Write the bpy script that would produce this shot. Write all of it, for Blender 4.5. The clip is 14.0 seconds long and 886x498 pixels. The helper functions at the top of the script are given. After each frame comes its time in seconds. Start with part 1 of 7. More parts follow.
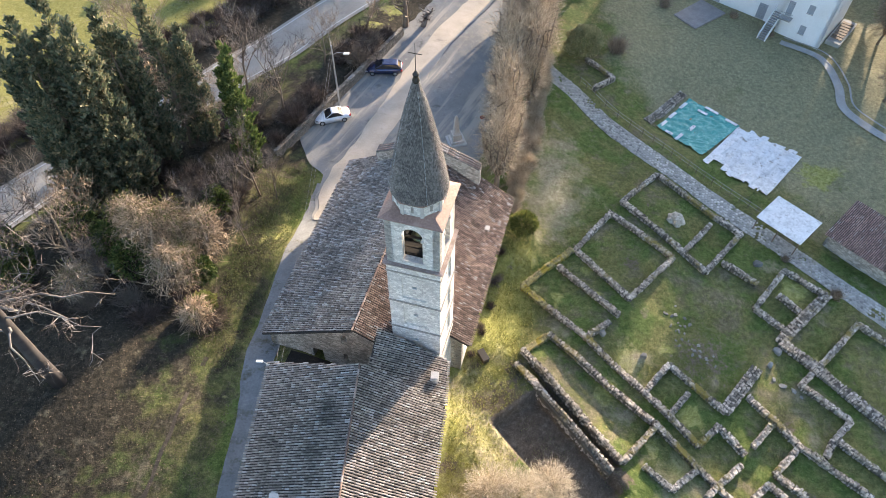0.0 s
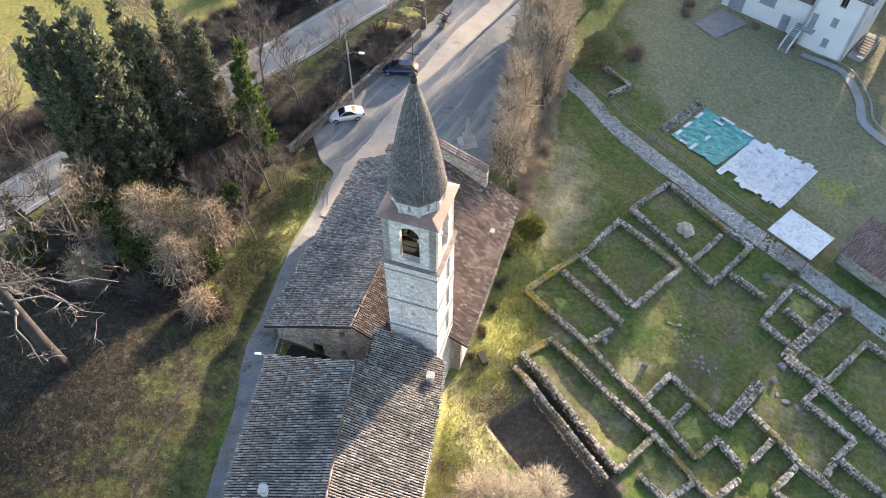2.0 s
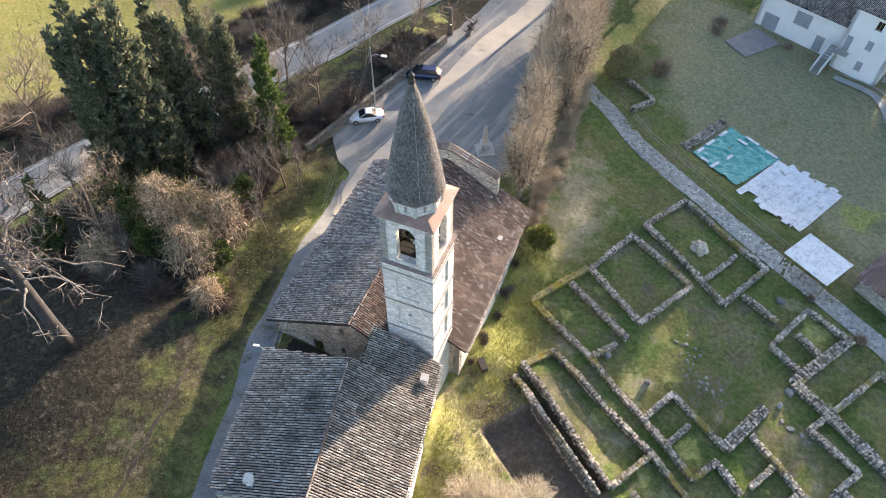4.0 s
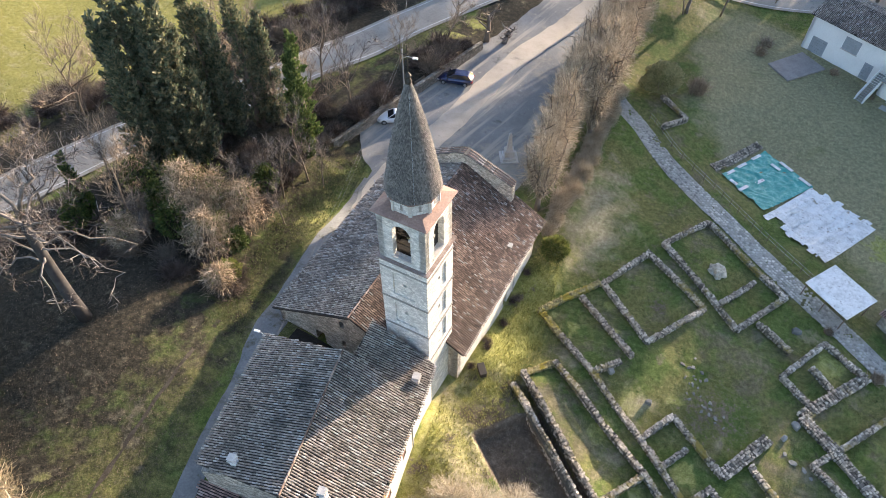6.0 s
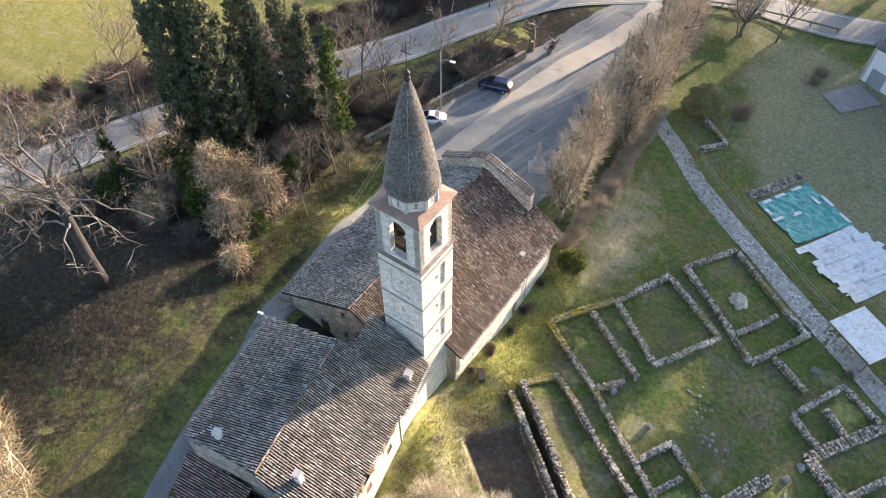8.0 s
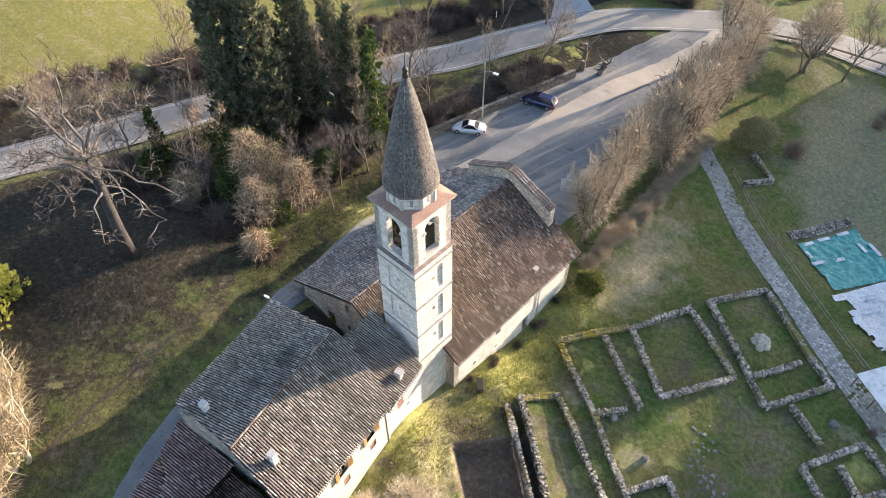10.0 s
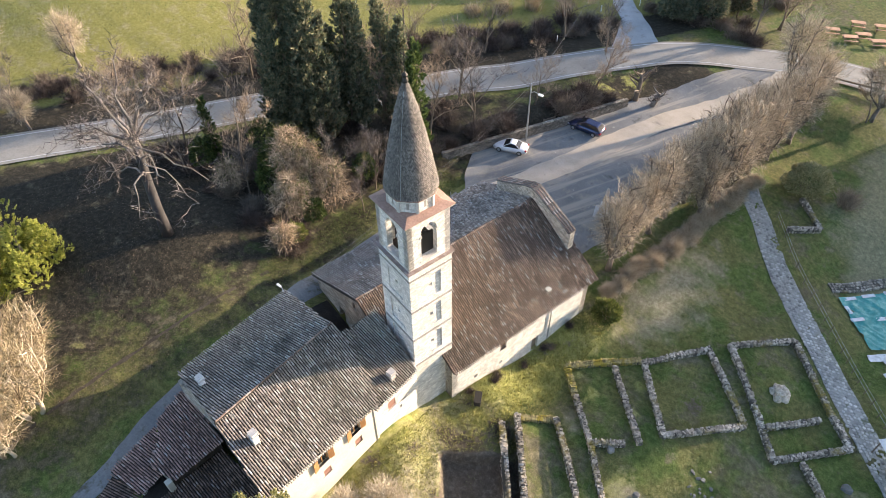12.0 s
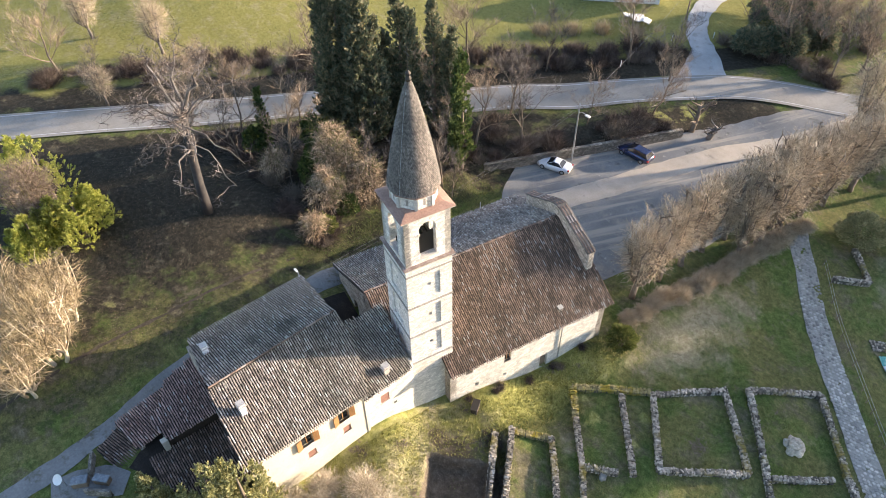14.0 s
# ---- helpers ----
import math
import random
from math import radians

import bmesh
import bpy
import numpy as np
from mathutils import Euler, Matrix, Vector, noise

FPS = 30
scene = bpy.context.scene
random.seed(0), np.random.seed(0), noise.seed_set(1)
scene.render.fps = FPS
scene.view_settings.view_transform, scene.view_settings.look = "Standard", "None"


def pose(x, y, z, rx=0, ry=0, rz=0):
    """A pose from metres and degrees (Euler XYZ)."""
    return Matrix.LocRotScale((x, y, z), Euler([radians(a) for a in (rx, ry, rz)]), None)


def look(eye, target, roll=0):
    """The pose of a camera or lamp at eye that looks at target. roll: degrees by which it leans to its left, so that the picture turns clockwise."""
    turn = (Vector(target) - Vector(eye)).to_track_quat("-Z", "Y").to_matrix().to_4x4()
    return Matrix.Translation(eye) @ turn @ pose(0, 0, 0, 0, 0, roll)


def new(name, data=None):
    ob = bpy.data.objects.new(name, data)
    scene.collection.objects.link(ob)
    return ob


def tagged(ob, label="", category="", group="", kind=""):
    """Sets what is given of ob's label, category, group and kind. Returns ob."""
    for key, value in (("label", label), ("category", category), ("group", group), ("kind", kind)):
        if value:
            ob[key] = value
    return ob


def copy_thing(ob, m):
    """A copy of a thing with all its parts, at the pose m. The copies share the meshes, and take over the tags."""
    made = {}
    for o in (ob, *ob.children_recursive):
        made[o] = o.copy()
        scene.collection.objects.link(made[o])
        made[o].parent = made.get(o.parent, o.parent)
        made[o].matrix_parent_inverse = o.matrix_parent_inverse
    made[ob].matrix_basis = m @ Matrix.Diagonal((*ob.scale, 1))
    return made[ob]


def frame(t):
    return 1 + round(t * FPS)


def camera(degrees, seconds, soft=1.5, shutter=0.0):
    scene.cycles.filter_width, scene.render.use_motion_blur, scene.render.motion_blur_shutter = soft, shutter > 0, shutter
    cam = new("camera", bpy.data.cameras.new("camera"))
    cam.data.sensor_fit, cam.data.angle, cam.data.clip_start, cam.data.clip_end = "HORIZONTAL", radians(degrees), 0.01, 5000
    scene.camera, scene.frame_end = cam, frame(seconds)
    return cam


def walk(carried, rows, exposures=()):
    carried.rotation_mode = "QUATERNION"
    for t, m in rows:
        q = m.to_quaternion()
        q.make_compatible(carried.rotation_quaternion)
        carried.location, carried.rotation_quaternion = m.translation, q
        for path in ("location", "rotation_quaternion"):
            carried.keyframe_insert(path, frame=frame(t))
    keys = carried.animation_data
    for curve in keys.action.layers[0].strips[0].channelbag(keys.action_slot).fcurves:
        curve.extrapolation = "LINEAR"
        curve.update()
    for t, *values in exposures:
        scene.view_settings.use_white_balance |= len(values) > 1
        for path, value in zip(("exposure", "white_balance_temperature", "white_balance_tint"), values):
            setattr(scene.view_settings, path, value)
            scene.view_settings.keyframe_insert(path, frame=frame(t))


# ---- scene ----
cam = camera(66.0, 14.0, soft=0.6)
PATH = [
    (0, (1.429, -0.752, 54.451), (1.364, 0.479, 52.876), 0.5),
    (0.5, (1.799, -0.826, 54.585), (1.72, 0.406, 53.011), 0.3),
    (1, (2.139, -0.852, 54.567), (2.044, 0.38, 52.995), 0.3),
    (1.5, (2.505, -0.861, 54.565), (2.396, 0.371, 52.994), 0.4),
    (2, (2.949, -0.885, 54.529), (2.822, 0.347, 52.959), 0.4),
    (2.5, (3.491, -0.937, 54.493), (3.342, 0.297, 52.926), 0.3),
    (3, (3.988, -0.943, 54.407), (3.818, 0.293, 52.844), 0.3),
    (5.5, (7.451, -0.821, 54.474), (7.136, 0.408, 52.928), 0.1),
    (6, (8.342, -0.742, 54.542), (7.991, 0.48, 52.998), 0.0),
    (6.5, (9.205, -0.626, 54.576), (8.818, 0.587, 53.035), 0.0),
    (7, (10.094, -0.461, 54.604), (9.671, 0.742, 53.063), -0.0),
    (7.5, (11.042, -0.323, 54.502), (10.579, 0.874, 52.968), -0.1),
    (8, (12.017, -0.056, 54.439), (11.513, 1.13, 52.909), -0.1),
    (10.5, (17.556, 1.545, 53.81), (16.819, 2.664, 52.325), -0.4),
    (11, (18.717, 1.959, 53.745), (17.931, 3.06, 52.272), -0.4),
    (11.5, (20.058, 2.592, 53.898), (19.219, 3.663, 52.432), -0.6),
    (12, (21.269, 3.143, 53.823), (20.381, 4.189, 52.368), -0.8),
    (12.5, (22.534, 3.778, 53.818), (21.597, 4.794, 52.372), -0.8),
    (13, (23.724, 4.416, 53.753), (22.74, 5.399, 52.316), -0.8),
    (13.5, (24.955, 5.194, 53.727), (23.922, 6.14, 52.3), -1.0),
    (14, (26.093, 5.897, 53.498), (25.016, 6.811, 52.083), -0.9),
]
walk(cam, [(t, look(eye, target, roll)) for t, eye, target, roll in PATH], [(0.0, 2.02, 5800, 17), (8.0, 1.82, 5800, 17), (14.0, 1.73, 5800, 17)])

# ---- light ----
SUN_AZ = math.atan2(0.455, 0.89)          # from +y towards +x
SUN_EL = radians(10.0)
world = bpy.data.worlds.new("sky_world")
scene.world = world
world.use_nodes = True
wn = world.node_tree.nodes
sky = wn.new("ShaderNodeTexSky")
sky.sky_type, sky.sun_disc = "NISHITA", False
sky.sun_elevation, sky.sun_rotation = SUN_EL, SUN_AZ
sky.air_density, sky.dust_density, sky.ozone_density = 1.0, 1.5, 1.0
wn["Background"].inputs["Strength"].default_value = 0.138
world.node_tree.links.new(sky.outputs["Color"], wn["Background"].inputs["Color"])
sun_data = bpy.data.lights.new("sun", "SUN")
sun_data.energy, sun_data.angle, sun_data.color = 5.0, radians(0.6), (1.0, 0.79, 0.52)
sun = new("sun", sun_data)
to_sun = Vector((math.sin(SUN_AZ) * math.cos(SUN_EL), math.cos(SUN_AZ) * math.cos(SUN_EL), math.sin(SUN_EL)))
sun.matrix_world = look(Vector((0, 0, 90)) + to_sun * 100, (0, 0, 90))


# ---- materials ----
def ramp_node(nt, stops):
    node = nt.nodes.new("ShaderNodeValToRGB")
    els = node.color_ramp.elements
    while len(els) < len(stops):
        els.new(0.5)
    for el, (at, col) in zip(els, stops):
        el.position, el.color = at, (*col, 1)
    return node


def noise_node(nt, scale, detail=5.0, rough=0.6, vec=None):
    node = nt.nodes.new("ShaderNodeTexNoise")
    node.inputs["Scale"].default_value, node.inputs["Detail"].default_value = scale, detail
    node.inputs["Roughness"].default_value = rough
    if vec is not None:
        nt.links.new(vec, node.inputs["Vector"])
    return node.outputs["Fac"]


def mix_node(nt, fac, a, b, mode="MIX"):
    node = nt.nodes.new("ShaderNodeMix")
    node.data_type, node.blend_type = "RGBA", mode
    for key, value in ((0, fac), (6, a), (7, b)):
        if isinstance(value, (float, int)):
            node.inputs[key].default_value = value
        elif isinstance(value, tuple):
            node.inputs[key].default_value = (*value, 1)
        else:
            nt.links.new(value, node.inputs[key])
    return node.outputs[2]


def map_node(nt, value, lo, hi, a=0.0, b=1.0):
    node = nt.nodes.new("ShaderNodeMapRange")
    nt.links.new(value, node.inputs["Value"])
    for key, v in (("From Min", lo), ("From Max", hi), ("To Min", a), ("To Max", b)):
        node.inputs[key].default_value = v
    return node.outputs["Result"]


def material(name, stops, scale=1.5, fine=14.0, rough=0.85, bump=0.3, metal=0.0, island=0.0, spots=None, per_object=0.0, cells=None, contrast=1.0, flecks=None, streak=None):
    """Noise-driven colour at two scales with relief. island: brightness change from piece to piece; spots: (colour, scale, from, to) lichen; flecks: (colour, share) pieces bleached pale in loose patches; streak: (colour, degrees, from, to) long worn bands along that bearing."""
    m = bpy.data.materials.new(name)
    m.use_nodes = True
    nt = m.node_tree
    bsdf = nt.nodes["Principled BSDF"]
    pos = nt.nodes.new("ShaderNodeNewGeometry")
    vec = pos.outputs["Position"]
    big, small = noise_node(nt, scale, 6, 0.62, vec), noise_node(nt, fine, 4, 0.65, vec)
    fac = mix_node(nt, 0.45, big, small)
    ramp = ramp_node(nt, stops)
    nt.links.new(map_node(nt, fac, 0.3, 0.7), ramp.inputs["Fac"])
    col = ramp.outputs["Color"]
    if island:
        col = mix_node(nt, 1.0, col, map_node(nt, pos.outputs["Random Per Island"], 0, 1, 1 - island, 1 + island), "MULTIPLY")
    if per_object:
        info = nt.nodes.new("ShaderNodeObjectInfo")
        col = mix_node(nt, 1.0, col, map_node(nt, info.outputs["Random"], 0, 1, 1 - per_object, 1 + per_object), "MULTIPLY")
    if flecks:
        which = nt.nodes.new("ShaderNodeObjectInfo").outputs["Random"] if per_object else pos.outputs["Random Per Island"]
        near_patch = map_node(nt, noise_node(nt, 0.3, 4, 0.6, vec), 0.35, 0.65, 0.25, 1.0)
        pale = nt.nodes.new("ShaderNodeMath")
        pale.operation = "MULTIPLY"
        nt.links.new(map_node(nt, which, 1 - flecks[1], 1 - flecks[1] + 0.02), pale.inputs[0]), nt.links.new(near_patch, pale.inputs[1])
        col = mix_node(nt, pale.outputs[0], col, flecks[0])
    relief = small
    if cells:
        # rubble: uneven stones with dark joints
        vo = nt.nodes.new("ShaderNodeTexVoronoi")
        vo.feature = "DISTANCE_TO_EDGE"
        vo.inputs["Scale"].default_value = cells
        vc = nt.nodes.new("ShaderNodeTexVoronoi")
        vc.inputs["Scale"].default_value = cells
        sq = nt.nodes.new("ShaderNodeMapping")
        sq.inputs["Scale"].default_value = (1.0, 1.0, 1.7)
        nt.links.new(vec, sq.inputs["Vector"])
        nt.links.new(sq.outputs[0], vo.inputs["Vector"]), nt.links.new(sq.outputs[0], vc.inputs["Vector"])
        bw = nt.nodes.new("ShaderNodeRGBToBW")
        nt.links.new(vc.outputs["Color"], bw.inputs[0])
        col = mix_node(nt, 1.0, col, map_node(nt, bw.outputs[0], 0.2, 0.8, 1 - 0.35 * contrast, 1 + 0.25 * contrast), "MULTIPLY")
        joint = map_node(nt, vo.outputs["Distance"], 0.0, 0.09)
        col = mix_node(nt, 1.0, col, map_node(nt, joint, 0, 1, 1 - 0.45 * contrast, 1.0), "MULTIPLY")
        relief = mix_node(nt, 0.6, small, joint)
    for colour, sc, lo, hi in (spots or ()):
        mask = map_node(nt, noise_node(nt, sc, 6, 0.7, vec), lo, hi)
        col = mix_node(nt, mask, col, colour)
    if streak:
        turn = nt.nodes.new("ShaderNodeMapping")
        turn.vector_type = "TEXTURE"
        turn.inputs["Rotation"].default_value = (0, 0, radians(streak[1]))
        turn.inputs["Scale"].default_value = (22.0, 1.3, 1.0)
        nt.links.new(vec, turn.inputs["Vector"])
        col = mix_node(nt, map_node(nt, noise_node(nt, 1.0, 4, 0.55, turn.outputs[0]), streak[2], streak[3]), col, streak[0])
    nt.links.new(col, bsdf.inputs["Base Color"])
    bsdf.inputs["Roughness"].default_value, bsdf.inputs["Metallic"].default_value = rough, metal
    if bump:
        b = nt.nodes.new("ShaderNodeBump")
        b.inputs["Strength"].default_value, b.inputs["Distance"].default_value = bump, 0.06
        nt.links.new(relief, b.inputs["Height"])
        nt.links.new(b.outputs["Normal"], bsdf.inputs["Normal"])
    return m


def plain(name, col, rough=0.5, metal=0.0, coat=0.0):
    m = bpy.data.materials.new(name)
    m.use_nodes = True
    b = m.node_tree.nodes["Principled BSDF"]
    b.inputs["Base Color"].default_value, b.inputs["Roughness"].default_value = (*col, 1), rough
    b.inputs["Metallic"].default_value, b.inputs["Coat Weight"].default_value = metal, coat
    return m


def foliage(name, a, b, c, rough=0.7, scale=0.8, glow=0.0):
    """Leaves and twigs: colour changes from piece to piece and in soft patches; a little light comes through."""
    m = bpy.data.materials.new(name)
    m.use_nodes = True
    nt = m.node_tree
    bsdf = nt.nodes["Principled BSDF"]
    pos = nt.nodes.new("ShaderNodeNewGeometry")
    big = noise_node(nt, scale, 3, 0.6, pos.outputs["Position"])
    fac = mix_node(nt, 0.5, big, pos.outputs["Random Per Island"])
    ramp = ramp_node(nt, [(0.25, a), (0.5, b), (0.75, c)])
    nt.links.new(fac, ramp.inputs["Fac"])
    nt.links.new(ramp.outputs["Color"], bsdf.inputs["Base Color"])
    bsdf.inputs["Roughness"].default_value = rough
    bsdf.inputs["Specular IOR Level"].default_value = 0.25
    if glow:
        tr = nt.nodes.new("ShaderNodeBsdfTranslucent")
        nt.links.new(ramp.outputs["Color"], tr.inputs["Color"])
        mx = nt.nodes.new("ShaderNodeMixShader")
        mx.inputs[0].default_value = glow
        nt.links.new(bsdf.outputs[0], mx.inputs[1]), nt.links.new(tr.outputs[0], mx.inputs[2])
        nt.links.new(mx.outputs[0], nt.nodes["Material Output"].inputs["Surface"])
    return m


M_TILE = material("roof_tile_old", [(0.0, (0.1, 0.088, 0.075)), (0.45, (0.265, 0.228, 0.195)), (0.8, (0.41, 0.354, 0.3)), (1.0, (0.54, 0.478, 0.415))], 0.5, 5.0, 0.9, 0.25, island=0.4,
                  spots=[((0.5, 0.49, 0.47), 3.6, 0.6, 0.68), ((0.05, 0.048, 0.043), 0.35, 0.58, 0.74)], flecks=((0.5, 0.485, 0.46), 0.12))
M_TILE_RED = material("roof_tile_red", [(0.0, (0.19, 0.12, 0.1)), (0.5, (0.36, 0.235, 0.195)), (1.0, (0.5, 0.355, 0.3))], 0.7, 5.0, 0.9, 0.25, island=0.45,
                      spots=[((0.36, 0.34, 0.31), 3.0, 0.62, 0.74)], flecks=((0.5, 0.44, 0.4), 0.1))
M_TILE_PIECE = material("roof_tile_single", [(0.0, (0.1, 0.088, 0.075)), (0.45, (0.265, 0.228, 0.195)), (0.8, (0.41, 0.354, 0.3)), (1.0, (0.54, 0.478, 0.415))], 0.5, 5.0, 0.9, 0.25, per_object=0.4,
                        spots=[((0.5, 0.49, 0.47), 3.6, 0.6, 0.68), ((0.05, 0.048, 0.043), 0.35, 0.58, 0.74)], flecks=((0.5, 0.485, 0.46), 0.12))
M_DECK = material("roof_underlay", [(0.0, (0.02, 0.018, 0.015)), (1.0, (0.06, 0.05, 0.04))], 1.0, 8.0, 0.95, 0.2)
M_SPIRE = material("spire_tile", [(0.0, (0.075, 0.067, 0.058)), (0.5, (0.165, 0.146, 0.127)), (1.0, (0.29, 0.255, 0.218))], 0.5, 6.0, 0.88, 0.2, island=0.4,
                   spots=[((0.4, 0.36, 0.3), 2.5, 0.6, 0.75)])
M_STONE = material("tower_stone", [(0.0, (0.5, 0.475, 0.43)), (0.5, (0.68, 0.65, 0.6)), (1.0, (0.8, 0.775, 0.73))], 0.7, 7.0, 0.88, 0.5, cells=3.6, contrast=0.6,
                   spots=[((0.33, 0.3, 0.26), 1.8, 0.6, 0.76)])
M_STONE_TRIM = material("trim_stone", [(0.0, (0.33, 0.31, 0.28)), (0.5, (0.5, 0.47, 0.43)), (1.0, (0.65, 0.62, 0.57))], 1.0, 9.0, 0.85, 0.3)
M_LEDGE = material("brown_stained_ledge", [(0.0, (0.13, 0.09, 0.072)), (0.5, (0.24, 0.18, 0.15)), (1.0, (0.45, 0.38, 0.33))], 1.4, 7.0, 0.75, 0.2)
M_RUBBLE = material("rubble_wall", [(0.0, (0.28, 0.245, 0.195)), (0.5, (0.45, 0.405, 0.34)), (1.0, (0.6, 0.555, 0.475))], 0.9, 4.5, 0.92, 0.7, cells=3.2,
                    spots=[((0.22, 0.19, 0.15), 1.1, 0.6, 0.75)])
M_PLASTER = material("cream_plaster", [(0.0, (0.44, 0.4, 0.315)), (0.5, (0.56, 0.51, 0.41)), (1.0, (0.64, 0.595, 0.495))], 0.5, 6.0, 0.9, 0.2,
                     spots=[((0.42, 0.37, 0.29), 0.8, 0.6, 0.8)])
M_LIME = material("limewashed_rubble", [(0.0, (0.47, 0.435, 0.37)), (0.5, (0.64, 0.605, 0.53)), (1.0, (0.75, 0.72, 0.65))], 0.8, 5.0, 0.92, 0.5, cells=3.0, contrast=0.55,
                  spots=[((0.36, 0.32, 0.26), 0.9, 0.6, 0.75)])
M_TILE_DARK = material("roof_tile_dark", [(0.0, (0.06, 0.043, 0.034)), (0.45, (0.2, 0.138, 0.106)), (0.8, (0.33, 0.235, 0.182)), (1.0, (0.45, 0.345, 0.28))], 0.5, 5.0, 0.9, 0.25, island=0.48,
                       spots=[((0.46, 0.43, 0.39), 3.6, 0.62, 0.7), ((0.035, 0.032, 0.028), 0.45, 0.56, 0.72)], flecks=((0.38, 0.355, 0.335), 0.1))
M_COPPER = material("rusty_copper_flashing", [(0.0, (0.17, 0.1, 0.075)), (0.5, (0.3, 0.185, 0.135)), (1.0, (0.44, 0.3, 0.225))], 1.2, 8.0, 0.6, 0.1)
M_RUIN = material("ruin_stone", [(0.0, (0.105, 0.089, 0.065)), (0.5, (0.295, 0.258, 0.203)), (1.0, (0.62, 0.56, 0.475))], 0.6, 6.0, 0.93, 0.4, island=0.8,
                  spots=[((0.24, 0.19, 0.045), 0.25, 0.54, 0.64), ((0.06, 0.052, 0.036), 1.5, 0.58, 0.7)])
M_ASPHALT = material("worn_asphalt", [(0.0, (0.19, 0.178, 0.155)), (0.5, (0.275, 0.258, 0.226)), (1.0, (0.355, 0.335, 0.298))], 0.25, 5.0, 0.9, 0.15,
                     spots=[((0.14, 0.138, 0.134), 0.7, 0.6, 0.72)])
M_LANE = material("grey_lane_asphalt", [(0.0, (0.12, 0.122, 0.118)), (0.5, (0.195, 0.198, 0.192)), (1.0, (0.27, 0.272, 0.262))], 0.5, 6.0, 0.93, 0.2,
                  spots=[((0.1, 0.092, 0.06), 0.8, 0.54, 0.68), ((0.28, 0.27, 0.25), 2.5, 0.6, 0.7)])
M_GRAVEL = material("grey_gravel", [(0.0, (0.125, 0.126, 0.123)), (0.5, (0.2, 0.2, 0.194)), (1.0, (0.31, 0.308, 0.296))], 0.3, 10.0, 0.95, 0.4,
                    spots=[((0.3, 0.275, 0.225), 0.22, 0.54, 0.66), ((0.12, 0.118, 0.11), 0.6, 0.56, 0.68), ((0.4, 0.38, 0.34), 1.7, 0.62, 0.7)], streak=((0.33, 0.305, 0.26), 66, 0.53, 0.62))
M_TRACK = material("sunlit_gravel_track", [(0.0, (0.33, 0.28, 0.215)), (0.5, (0.46, 0.395, 0.31)), (1.0, (0.57, 0.5, 0.41))], 0.4, 9.0, 0.95, 0.3,
                   spots=[((0.22, 0.2, 0.17), 0.5, 0.6, 0.75)])
M_PALE = material("pale_grey_gravel", [(0.0, (0.28, 0.275, 0.26)), (0.5, (0.39, 0.385, 0.37)), (1.0, (0.5, 0.495, 0.475))], 0.4, 8.0, 0.95, 0.4, spots=[((0.24, 0.225, 0.19), 0.6, 0.56, 0.7)])
M_PATHBED = material("path_gravel_bed", [(0.0, (0.22, 0.21, 0.18)), (0.5, (0.33, 0.315, 0.275)), (1.0, (0.45, 0.43, 0.38))], 0.6, 9.0, 0.95, 0.4, spots=[((0.14, 0.15, 0.08), 0.7, 0.58, 0.7)])
M_DARKGROUND = material("near_black_ground", [(0.0, (0.012, 0.01, 0.008)), (0.5, (0.03, 0.024, 0.018)), (1.0, (0.07, 0.055, 0.04))], 1.0, 9.0, 0.95, 0.5)
M_FURROW = material("brown_leafy_furrow", [(0.0, (0.025, 0.02, 0.014)), (0.5, (0.055, 0.044, 0.03)), (1.0, (0.11, 0.088, 0.06))], 0.8, 9.0, 0.95, 0.5)
M_LINE = material("white_road_paint", [(0.0, (0.34, 0.34, 0.33)), (1.0, (0.7, 0.7, 0.68))], 2.0, 12.0, 0.7, 0.1)
M_BARK = foliage("grey_brown_bark", (0.10, 0.08, 0.06), (0.17, 0.135, 0.10), (0.26, 0.21, 0.16))
M_TWIG = foliage("pale_brown_twigs", (0.17, 0.125, 0.085), (0.29, 0.222, 0.155), (0.45, 0.355, 0.26))
M_LINDEN = foliage("tan_linden_shoots", (0.13, 0.095, 0.06), (0.42, 0.335, 0.225), (0.76, 0.64, 0.47))
M_PALETWIG = foliage("straw_coloured_twigs", (0.15, 0.115, 0.072), (0.48, 0.4, 0.28), (0.64, 0.55, 0.41))
M_STRAW = foliage("bleached_straw_twigs", (0.24, 0.2, 0.145), (0.52, 0.455, 0.345), (0.73, 0.65, 0.51), glow=0.2)
M_DEADWOOD = foliage("bleached_dead_wood", (0.035, 0.03, 0.027), (0.085, 0.07, 0.062), (0.33, 0.285, 0.25))
M_CYPRESS = foliage("dark_cypress_leaf", (0.075, 0.1, 0.062), (0.165, 0.185, 0.115), (0.3, 0.265, 0.16), glow=0.3)
M_IVY = foliage("ivy_leaf", (0.03, 0.052, 0.016), (0.075, 0.115, 0.03), (0.18, 0.21, 0.06), glow=0.25)
M_IVYBRIGHT = foliage("sunlit_ivy_leaf", (0.035, 0.058, 0.017), (0.08, 0.118, 0.032), (0.16, 0.19, 0.06), glow=0.3)
M_YELLOW = foliage("yellow_green_leaf", (0.2, 0.24, 0.045), (0.42, 0.44, 0.09), (0.64, 0.62, 0.19), glow=0.5)
M_CONIFER = foliage("olive_conifer_needles", (0.15, 0.155, 0.06), (0.3, 0.295, 0.125), (0.5, 0.47, 0.24), glow=0.4)
M_BANKGRASS = foliage("lush_bank_grass", (0.12, 0.128, 0.033), (0.275, 0.272, 0.08), (0.47, 0.43, 0.17), scale=0.4, glow=0.3)
